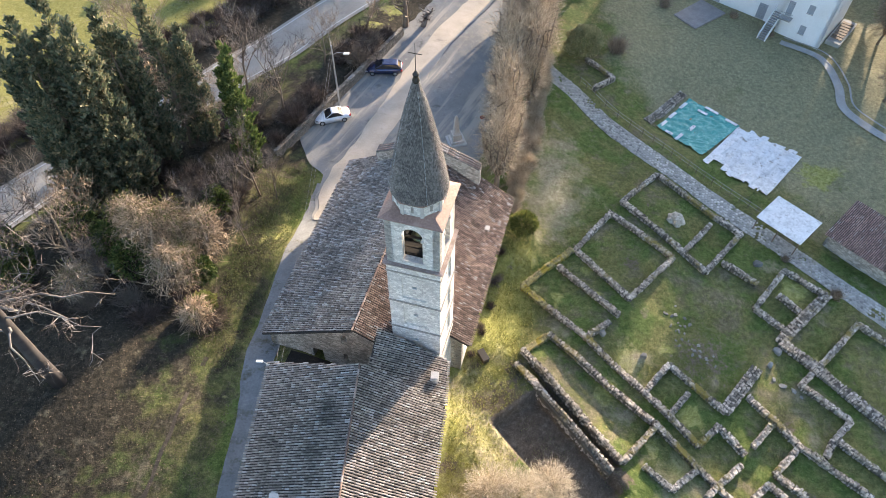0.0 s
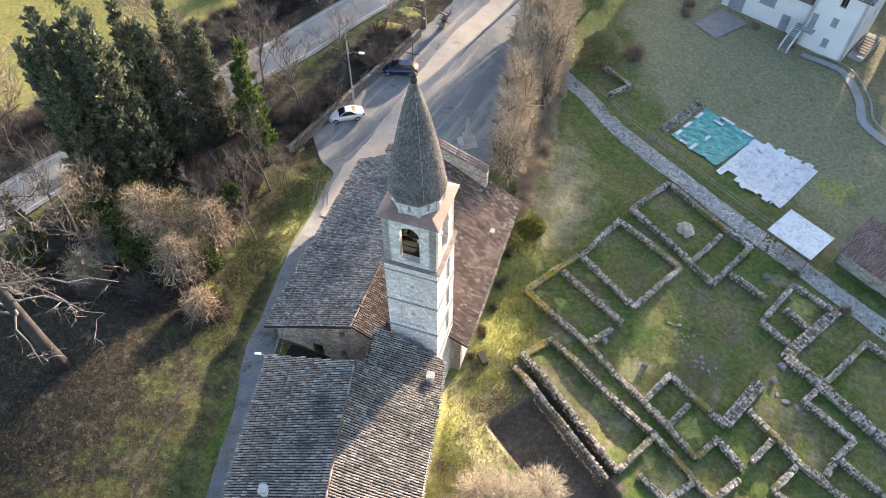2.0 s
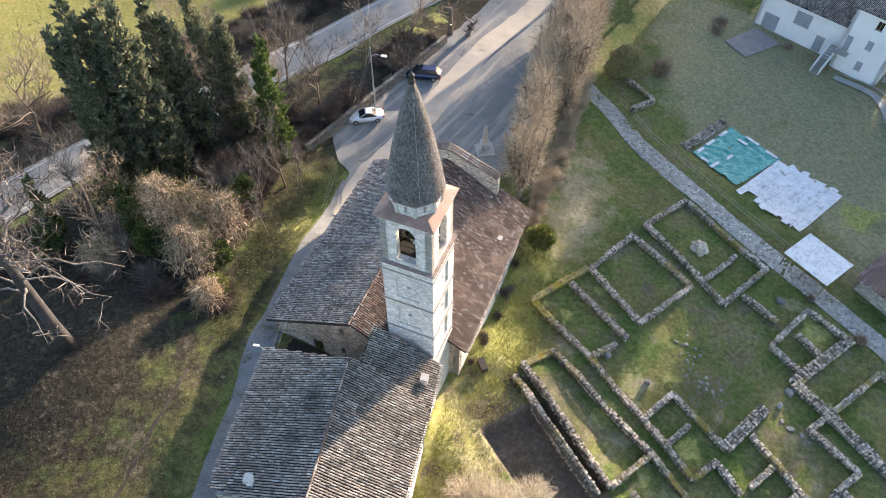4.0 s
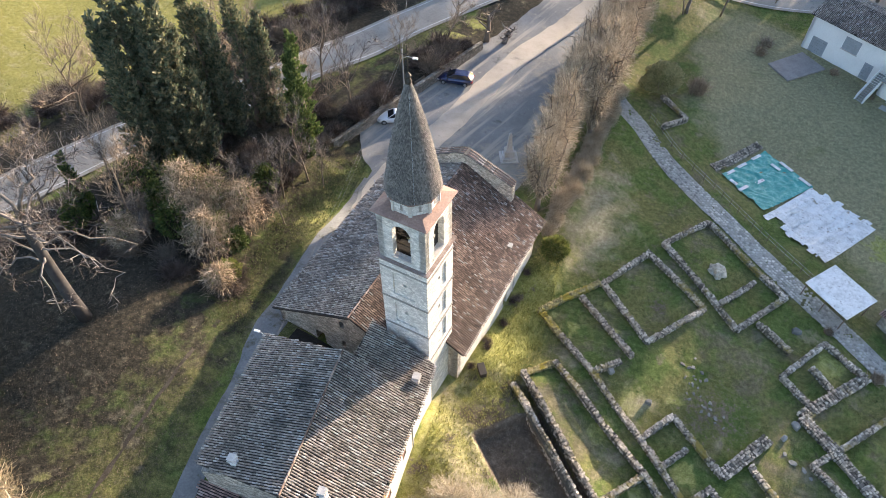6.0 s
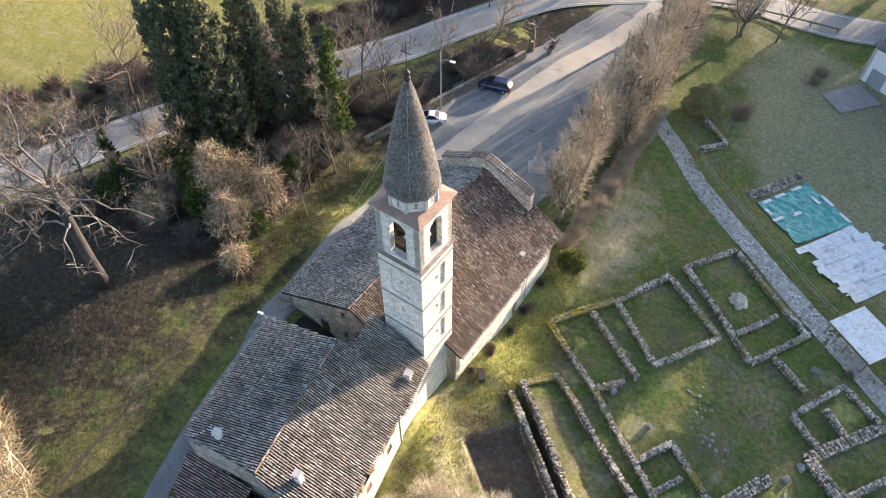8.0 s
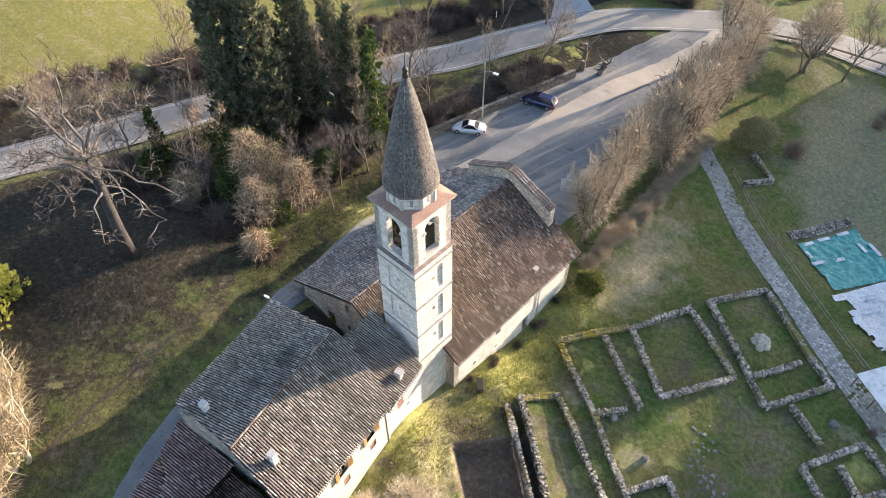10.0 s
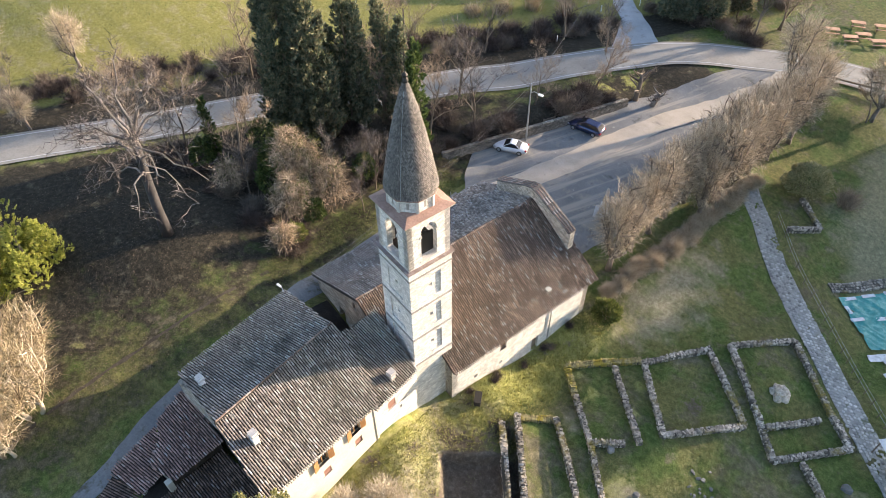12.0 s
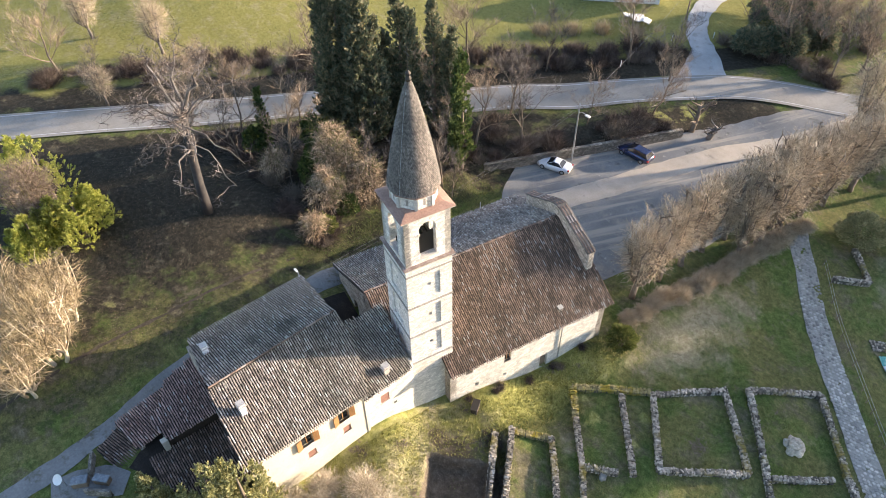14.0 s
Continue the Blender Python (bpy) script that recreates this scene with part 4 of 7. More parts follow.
    for b in (BF - 0.74, BF - 0.45, BF - 0.16):
        ridge_cap("coping_tiles", loc(a0, b, z0 + 0.07), loc(a1, b, z1 + 0.07), M_TILE_DARK, church, 0.11, 0.34, 7)

# ---- rectory ----
rectory = thing("rectory", pose(0, 0, 0), "plastered rectory house with a barrel-tiled gable roof and orange shutters", "house")
XL, XM, XR, YN, YF = -12.2, -5.4, 0.35, 11.2, 21.9
RZL, RZM, RZR = 10.4, 12.8, 9.5
wall("wall_front", (XR - 0.6, YN - 0.9), (XR - 0.3, YF - 1.9), 1.0, RZR + 0.1, RZR + 0.1, 0.45, M_PLASTER, rectory, [(3.95, 4.9, 7.35, 8.6), (7.15, 8.1, 7.35, 8.6), (4.2, 4.9, 5.6, 6.4), (7.35, 8.05, 5.7, 6.5)])
wall("wall_back", (XL + 0.4, YF - 0.3), (XL + 0.4, YN + 0.3), 4, RZL + 0.1, RZL + 0.1, 0.45, M_RUBBLE, rectory)
wall("wall_gable", (XL + 0.4, YN + 0.3), (XM, YN + 0.3), 3, RZL - 0.1, RZM - 0.35, 0.45, M_RUBBLE, rectory)
wall("wall_gable", (XM, YN + 0.3), (XR - 0.6, YN - 0.9), 1, RZM - 0.35, RZR - 0.1, 0.45, M_PLASTER, rectory)
wall("wall_gable", (XM, YF - 0.3), (XL + 0.4, YF - 0.3), 4, RZM - 0.15, RZL + 0.1, 0.45, M_RUBBLE, rectory)
wall("wall_gable", (XR - 0.3, YF - 1.9), (XM, YF - 0.3), 1, RZR + 0.1, RZM - 0.15, 0.45, M_RUBBLE, rectory)
roof_slope("roof", [(-12.3, 22.5, RZL), (-12.4, 11.9, RZL), (XM, 10.7, RZM), (XM, 21.4, RZM)], M_TILE, rectory, seed=11)
roof_slope("roof", [(-0.1, 9.75, RZR), (0.5, 19.9, RZR), (-0.6, 20.6, 10.1), (XM + 0.9, 21.6, RZM - 0.55), (XM, 21.4, RZM), (XM, 10.7, RZM)], M_TILE, rectory, seed=12, singles=(-2.6, 0.6, 12.0, 20.0))
ridge_cap("ridge_tiles", (XM, 10.7, RZM + 0.03), (XM, 21.4, RZM + 0.03), M_TILE_DARK, rectory, 0.115)
link = thing("sacristy", pose(0, 0, 0), "low stone sacristy wing joining rectory and tower", "house")
roof_slope("roof", [(0.55, 19.6, 8.95), (0.55, 24.2, 8.95), (-4.7, 25.4, 11.2), (-5.0, 21.5, 11.3)], M_TILE, link, seed=13)
wall("wall_front", (-0.1, 19.9), (0.1, 24.6), 1.0, 9.0, 9.0, 0.45, M_LIME, link, [(1.45, 2.25, 6.1, 7.1), (2.6, 2.9, 4.9, 5.2)])

# ---- ruins ----
M_MORTAR = material("dark_earthy_mortar", [(0.0, (0.05, 0.045, 0.035)), (0.5, (0.1, 0.09, 0.07)), (1.0, (0.18, 0.16, 0.12))], 1.0, 9.0, 0.95, 0.5)


M_MOSSY = material("mossy_ruin_stone", [(0.0, (0.13, 0.115, 0.05)), (0.5, (0.27, 0.23, 0.1)), (1.0, (0.42, 0.37, 0.2))], 0.9, 6.0, 0.93, 0.4, island=0.45, spots=[((0.3, 0.24, 0.03), 0.8, 0.48, 0.6)])


M_STONE_PIECE = material("single_ruin_stone", [(0.0, (0.105, 0.089, 0.065)), (0.5, (0.295, 0.258, 0.203)), (1.0, (0.62, 0.56, 0.475))], 0.6, 6.0, 0.93, 0.4, per_object=0.75,
                         spots=[((0.24, 0.19, 0.045), 0.25, 0.54, 0.64), ((0.06, 0.052, 0.036), 1.5, 0.58, 0.7)])
STONES = []
stone_rnd = random.Random(2)
for _ in range(8):
    me = bpy.data.meshes.new("stone")
    me.from_pydata([tuple(c * (0.7 + stone_rnd.random() * 0.3) for c in (x, y, zz)) for x in (-1, 1) for y in (-1, 1) for zz in (-1, 1)], [],
                   [(0, 1, 3, 2), (4, 6, 7, 5), (0, 4, 5, 1), (2, 3, 7, 6), (0, 2, 6, 4), (1, 5, 7, 3)])
    me.materials.append(M_STONE_PIECE)
    STONES.append(me)


def ruin_wall(line, thick=0.45, tall=0.58, seed=0, label="low ruined wall of grey rubble stone", mat=M_RUIN, singles=False):
    """A low broken wall of single rubble stones along a line of plan points."""
    rnd = random.Random(seed)
    root = thing("ruin_wall", pose(line[0][0], line[0][1], hz(*line[0])), label, "ruin wall", "excavated walls")
    inv = root.matrix_world.inverted()
    g, core, made = Geo(), Geo(), 0
    for (x0, y0), (x1, y1) in zip(line, line[1:]):
        d = Vector((x1 - x0, y1 - y0, 0))
        L = d.length
        d.normalize()
        s = Vector((-d.y, d.x, 0))
        k = max(2, int(L / 0.8))
        for i in range(k):
            p, q = Vector((x0, y0, 0)) + d * L * i / k, Vector((x0, y0, 0)) + d * L * (i + 1) / k
            za, zb = hz(p.x, p.y), hz(q.x, q.y)
            vs = [w + s * t * thick * 0.42 + Vector((0, 0, zz + h)) for w, zz in ((p, za), (q, zb)) for t in (-1, 1) for h in (-0.5, tall * 0.62)]
            core.add([inv @ v for v in vs], [(0, 1, 3, 2), (4, 6, 7, 5), (0, 4, 5, 1), (2, 3, 7, 6), (1, 5, 7, 3)])
        u = 0.0
        while u < L:
            size = 0.09 + rnd.random() * 0.16
            for lane in (-1, -0.35, 0.35, 1):
                for course in ((0, 1) if abs(lane) == 1 else (1,)):
                    c = Vector((x0, y0, 0)) + d * (u + rnd.random() * 0.1) + s * lane * (thick / 2 - 0.08 + (rnd.random() - 0.5) * 0.08)
                    top = tall * (0.9 + 0.4 * noise.noise((c.x * 0.5, c.y * 0.5, seed))) if course else tall * 0.4
                    c.z = hz(c.x, c.y) + top - 0.1 + rnd.random() * 0.06
                    sx, sy, sz = size * (0.4 + rnd.random() * 0.15), 0.085 + rnd.random() * 0.06, 0.08 + rnd.random() * 0.08
                    m = Matrix.Translation(c) @ Euler((rnd.uniform(-0.2, 0.2), rnd.uniform(-0.2, 0.2), math.atan2(d.y, d.x) + rnd.uniform(-0.3, 0.3))).to_matrix().to_4x4()
                    j = lambda: 0.7 + rnd.random() * 0.3
                    vs = [Vector((x * sx * j(), y * sy * j(), zz * sz * j())) for x in (-1, 1) for y in (-1, 1) for zz in (-1, 1)]
                    if singles and made < 300:
                        one = new("stone", STONES[made % 8])
                        one.parent = root
                        one.matrix_world = m @ Matrix.Diagonal((sx, sy, sz, 1))
                        made += 1
                    else:
                        g.add([inv @ (m @ v) for v in vs], [(0, 1, 3, 2), (4, 6, 7, 5), (0, 4, 5, 1), (2, 3, 7, 6), (0, 2, 6, 4), (1, 5, 7, 3)])
            u += size * 0.95
    core.make("mortar_core", M_MORTAR, root)
    if g.v:
        g.make("stones", mat, root)["kind"] = "stuff"
    return root


RUINS_A = [[(9.4, 35.0), (12.8, 31.9), (17.6, 27.0), (19.4, 24.9), (21.5, 22.4), (23.5, 24.3), (25.2, 21.9)], [(12.8, 31.9), (15.1, 33.7)],
           [(17.6, 27.0), (20.1, 29.8), (24.3, 25.7)], [(19.4, 24.9), (21.4, 27.1)], [(10.6, 39.7), (16.0, 34.5)],
           [(6.9, 29.5), (14.8, 20.2), (18.2, 23.9), (9.4, 31.8)], [(18.2, 23.9), (22.9, 18.4), (28, 13)], [(16.6, 20.2), (18.6, 18.4), (21.2, 20.5)], [(24.7, 21.0), (21.3, 18.1)]]
RUINS_B = [[(26.6, 27.2), (29.9, 22.9), (34.4, 18.9)], [(28.2, 24.9), (26.1, 22.7)], [(29.8, 22.8), (27.3, 20.4), (29.3, 18.6)], [(25.1, 18.3), (26.6, 19.5), (27.5, 18.5)],
           [(33.3, 41.4), (29.3, 36.6), (31.9, 34.1)], [(36.6, 38.6), (33.3, 41.4)], [(32.0, 38.3), (33.5, 36.5)],
           [(33.5, 30.4), (38.7, 35.5), (42.0, 32.4)], [(33.0, 30.0), (31.5, 28.6), (35.0, 25.5), (33.0, 23.7), (31.8, 22.1)], [(33.0, 23.7), (38.5, 18.6)],
           [(16.4, 47.1), (22.2, 41.8)], [(17.2, 36.4), (12.4, 41.9), (16.4, 47.1)], [(22.2, 41.8), (17.2, 36.4)],
           [(22.2, 53.7), (17.8, 48.8), (25.3, 40.6), (30.0, 46.0), (22.2, 53.7)], [(27.0, 47.0), (23.6, 43.0)], [(27.3, 42.0), (30.1, 39.6)], [(15.6, 72.9), (18.9, 69.7), (16.2, 67.3)]]
for i, line in enumerate(RUINS_A + RUINS_B):
    ruin_wall(line, tall=0.85 if i == 5 else 0.58, seed=i, singles=i in (0, 5))
for i, line in enumerate([[(24.3, 25.7), (27.9, 29.9)], [(31.9, 34.1), (36.6, 38.6)], [(31.9, 34.1), (30.9, 33.0), (33.5, 30.4), (38.2, 25.0)]]):
    ruin_wall(line, 0.95, 0.6, 40 + i, "broad ruined wall of grey rubble stone")
for i, line in enumerate([[(9.4, 35.0), (7.1, 37.2), (12.2, 42.0)], [(9.4, 31.8), (6.9, 29.5)]]):
    ruin_wall(line, 0.55, 0.5, 55 + i, "low ruined wall overgrown with yellow moss", M_MOSSY)
ruin_wall([(6.3, 28.1), (13.8, 19.3)], 0.5, 0.5, 50, "long ruined wall beside the dug trench", singles=True)


# ---- trees ----
def branch_tree(name, seed, tall, spread, levels, mat_wood, mat_twig, label, trunk_r=0.25, twigs=5, lean=(0, 0), first=0.25, upright=0.5, droop=0.0, twig_len=0.9, twig_r=0.014, mat_limb=None, gnarl=0.16):
    """A bare tree: a bent tapering trunk, limbs that fork, and many fine twigs."""
    rnd = random.Random(seed)
    root = thing(name, pose(0, 0, 0), label, "tree")
    trunk, limbs, fine = Geo(), Geo(), Geo()

    def grow(p, d, length, r, level):
        k = (4 if level < 2 else 3) + (2 if gnarl > 0.2 and level else 0)
        pts, rad = [p], [r]
        for i in range(k):
            bend = gnarl if level else min(gnarl, 0.16)
            d = (d + Vector((rnd.gauss(0, bend), rnd.gauss(0, bend), rnd.gauss(0.04, bend * 0.65) - droop * level * 0.1))).normalized()
            pts.append(pts[-1] + d * length / k)
            rad.append(r * (1 - 0.55 * (i + 1) / k))
        if level == 0:
            trunk.tube(pts, rad, 8)
        elif level < levels - 1:
            limbs.tube(pts, rad, 5 if level == 1 else 4, False)
        else:
            fine.ribbon(pts, rad)
        if level >= levels:
            return
        n = rnd.randint(5, 7) if level < 1 else (rnd.randint(4, 6) if level < levels - 1 else twigs)
        for i in range(n):
            s = first + (1 - first) * (i + rnd.random()) / n if level == 0 else 0.2 + 0.8 * (i + rnd.random()) / n
            j = min(int(s * k), k - 1)
            q = pts[j].lerp(pts[j + 1], s * k - j)
            w = rnd.random() * 2 * math.pi
            side = Vector((math.cos(w), math.sin(w), 0))
            dd = (d * upright + side * (0.9 if level == 0 else 0.75) * spread + Vector((0, 0, rnd.uniform(0.1, 0.5) - droop))).normalized()
            ln = length * (rnd.uniform(0.4, 0.62) if level < levels - 1 else 0) or twig_len * rnd.uniform(0.6, 1.3)
            grow(q, dd, ln, max(rad[j] * rnd.uniform(0.4, 0.6), twig_r), level + 1)

    grow(Vector((0, 0, -0.3)), Vector((*lean, 1)).normalized(), tall * 0.75, trunk_r, 0)
    if mat_limb is None:
        trunk.add(limbs.v, limbs.f)
    else:
        limbs.make("branchwork", mat_limb, root)["kind"] = "stuff"
    trunk.make("trunk", mat_wood, root, smooth=True)
    fine.make("crown", mat_twig, root)["kind"] = "stuff"
    return root


def leaf_crown(g, shape, count, size, rnd, up=0.3):
    """count small leaf clumps (bent quads) over the surface of a shape: shape(rnd) gives a point and an outward way."""
    for _ in range(count):
        p, out = shape(rnd)
        out = (out + Vector((rnd.gauss(0, 0.45), rnd.gauss(0, 0.45), rnd.gauss(up, 0.4)))).normalized()
        a = out.cross(Vector((rnd.gauss(0, 1), rnd.gauss(0, 1), rnd.gauss(0, 1)))).normalized()
        s = size * rnd.uniform(0.6, 1.4)
        tip, b = p + out * s, out.cross(a)
        g.add([p - a * s * 0.3, p + a * s * 0.3, tip + a * s * 0.15 + b * s * 0.12, tip - a * s * 0.15], [(0, 1, 2, 3)])


def cypress(name, seed, tall, r, at, label, heads=1, mat=M_CYPRESS, count=9000, size=0.38):
    rnd = random.Random(seed)
    x, y = at
    root = thing(name, pose(x, y, hz(x, y)), label, "tree")
    g = Geo()
    g.tube([(0, 0, -0.3), (0.1, 0, tall * 0.3), (0, 0.1, tall * 0.8)], [0.32, 0.22, 0.06], 7)
    g.make("trunk", M_BARK, root)
    lobes = [(0, 0, tall, r)] + [(r * 0.65 * math.cos(q := rnd.random() * 6.28), r * 0.65 * math.sin(q), tall * rnd.uniform(0.72, 0.93), r * 0.6) for _ in range(heads - 1)]

    clumps = []
    while len(clumps) < count // 26:
        lx, ly, lt, lr = lobes[rnd.randrange(len(lobes))]
        s = rnd.random() ** 1.1
        w = rnd.random() * 2 * math.pi
        prof = min(1.0, (s + 0.05) * 5) * (1 - s) ** 0.78
        bump = 1 + 0.34 * noise.noise((math.cos(w) * 1.6 + lx, math.sin(w) * 1.6 + ly, s * lt * 0.4 + seed))
        rr = lr * prof * bump * rnd.uniform(0.6, 1.05)
        clumps.append((Vector((lx + rr * math.cos(w), ly + rr * math.sin(w), 0.6 + s * (lt - 0.6))), Vector((math.cos(w) * 0.7, math.sin(w) * 0.7, 0.75))))

    def shape(rn):
        p, o = clumps[rn.randrange(len(clumps))]
        k = rn.random()
        return p + o * (k * size * 2.6 - size) + Vector((rn.gauss(0, 1), rn.gauss(0, 1), rn.gauss(0, 1))) * size * 0.6 * (1.15 - k), o

    c = Geo()
    leaf_crown(c, shape, count, size, rnd)
    c.make("crown", mat, root)["kind"] = "stuff"
    return root


def bush(name, seed, at, rx, ry, rz_, mat, label, count=2500, size=0.22, lift=0.0, category="shrub"):
    rnd = random.Random(seed)
    x, y = at
    root = thing(name, pose(x, y, hz(x, y) + lift), label, category)
    st = Geo()
    for i in range(6):
        w = i * 1.05
        st.tube([(0, 0, -0.2), (rx * 0.3 * math.cos(w), ry * 0.3 * math.sin(w), rz_ * 0.5), (rx * 0.55 * math.cos(w), ry * 0.55 * math.sin(w), rz_ * 1.1)], [0.05, 0.035, 0.012], 4)
    st.make("stems", M_BARK, root)

    def shape(rn):
        w, s = rn.random() * 2 * math.pi, rn.uniform(-0.35, 1)
        c = math.sqrt(max(0, 1 - s * s))
        n = Vector((c * math.cos(w), c * math.sin(w), s))
        k = (1 + 0.3 * noise.noise(tuple(n * 2.2 + Vector((seed, 0, 0))))) * rn.uniform(0.7, 1.0)
        return Vector((n.x * rx * k, n.y * ry * k, rz_ * 0.75 + n.z * rz_ * k * 0.9)), n

    g = Geo()
    leaf_crown(g, shape, count, size, rnd)
    g.make("leaves", mat, root)["kind"] = "stuff"
    return root


def twig_bush(name, seed, at, r, tall, mat, label, count=1200, width=0.012, sag=0.0, category="shrub"):
    """A bare or dried bush: long thin bent stems from the ground."""
    rnd = random.Random(seed)
    x, y = at
    root = thing(name, pose(x, y, hz(x, y)), label, category)
    g = Geo()
    for _ in range(count):
        w, lean = rnd.random() * 2 * math.pi, abs(rnd.gauss(0, 0.5))
        b = Vector((rnd.gauss(0, r * 0.3), rnd.gauss(0, r * 0.3), -0.1))
        d = Vector((math.cos(w) * lean, math.sin(w) * lean, 1)).normalized()
        L = tall * rnd.uniform(0.5, 1.1)
        pts = [b]
        for i in range(3):
            d = (d + Vector((rnd.gauss(0, 0.2), rnd.gauss(0, 0.2), -sag * (i + 1)))).normalized()
            pts.append(pts[-1] + d * L / 3)
        g.ribbon(pts, [width * 1.6, width * 1.2, width])
    g.make("tangle", mat, root)["kind"] = "stuff"
    return root




def broom(name, seed, tall, r, mat, label, shoots=1500, length=1.4, width=0.016, stem_r=0.2, low=0.12, stems=1, at=None, category="tree", limbs=9, mat_wood=M_BARK):
    """A bare crown of long fine shoots that point up and outward from forking limbs."""
    rnd = random.Random(seed)
    root = thing(name, pose(0, 0, 0) if at is None else pose(*at, hz(*at)), label, category)
    wood, fine = Geo(), Geo()
    zc, rz_ = tall * (0.5 + low * 0.5), tall * (0.5 - low * 0.5)
    ends = []
    for k in range(stems):
        w = 2 * math.pi * k / stems + seed
        foot = Vector((0.12 * r * math.cos(w), 0.12 * r * math.sin(w), -0.3)) if stems > 1 else Vector((0, 0, -0.3))
        fork = Vector((foot.x * 2 + rnd.gauss(0, 0.1), foot.y * 2 + rnd.gauss(0, 0.1), tall * max(low, 0.14)))
        wood.tube([foot, foot.lerp(fork, 0.5) + Vector((rnd.gauss(0, 0.06), rnd.gauss(0, 0.06), 0)), fork], [stem_r, stem_r * 0.85, stem_r * 0.75], 7)
        for i in range(limbs):
            a = rnd.random() * 2 * math.pi
            out = r * rnd.uniform(0.25, 0.75)
            tip = Vector((out * math.cos(a), out * math.sin(a), zc + rz_ * rnd.uniform(-0.25, 0.75)))
            mid = fork.lerp(tip, 0.5) + Vector((math.cos(a) * out * 0.2, math.sin(a) * out * 0.2, -0.04 * tall + rnd.gauss(0, 0.1)))
            pts = [fork, fork.lerp(mid, 0.5) + Vector((rnd.gauss(0, 0.08), rnd.gauss(0, 0.08), 0)), mid, mid.lerp(tip, 0.55) + Vector((rnd.gauss(0, 0.12), rnd.gauss(0, 0.12), 0)), tip]
            wood.tube(pts, [stem_r * q for q in (0.5, 0.4, 0.3, 0.2, 0.08)], 5, False)
            ends += pts[1:]
            for _ in range(5):
                j = rnd.randrange(1, 4)
                q = pts[j].lerp(pts[j + 1], rnd.random())
                e = q + Vector((rnd.gauss(0, 0.22) * r, rnd.gauss(0, 0.22) * r, rnd.uniform(-0.02, 0.1) * tall))
                wood.tube([q, q.lerp(e, 0.5) + Vector((rnd.gauss(0, 0.1), rnd.gauss(0, 0.1), 0.1)), e], [stem_r * 0.22, stem_r * 0.15, stem_r * 0.05], 4, False)
                ends += [q.lerp(e, 0.5), e]
    for _ in range(shoots):
        w, s = rnd.random() * 2 * math.pi, rnd.uniform(-0.95, 1)
        c = math.sqrt(1 - s * s)
        n = Vector((c * math.cos(w), c * math.sin(w), s))
        k = rnd.random() ** 0.45 * (0.8 + 0.5 * noise.noise(tuple(n * 2.0 + Vector((seed * 1.7, 0, 0)))))
        L = length * rnd.uniform(0.5, 1.3)
        d = (n * 0.85 + Vector((0, 0, 0.36)) + Vector((rnd.gauss(0, 0.5), rnd.gauss(0, 0.5), rnd.gauss(0, 0.45)))).normalized()
        p = Vector((n.x * (r - L * 0.45) * k, n.y * (r - L * 0.45) * k, zc + n.z * (rz_ - L * 0.3) * k))
        b = d.cross(Vector((rnd.gauss(0, 1), rnd.gauss(0, 1), rnd.gauss(0, 1)))).normalized() * 0.16 * L
        fine.ribbon([p, p + d * L * 0.5 + b, p + d * L], [width, width * 0.8])
        for _ in range(3):
            q = p + d * L * rnd.uniform(0.2, 0.8) + b * 0.8
            e = (d + Vector((rnd.gauss(0, 0.5), rnd.gauss(0, 0.5), rnd.gauss(0.1, 0.4)))).normalized() * L * rnd.uniform(0.3, 0.5)
            fine.ribbon([q, q + e], [width * 0.7])
    wood.make("trunk", mat_wood, root, smooth=True)["kind"] = "stuff" if stems > 1 else ""
    fine.make("crown", mat, root)["kind"] = "stuff"
    return root


M_VINE = foliage("tan_hanging_vines", (0.07, 0.052, 0.034), (0.36, 0.262, 0.16), (0.76, 0.6, 0.42))


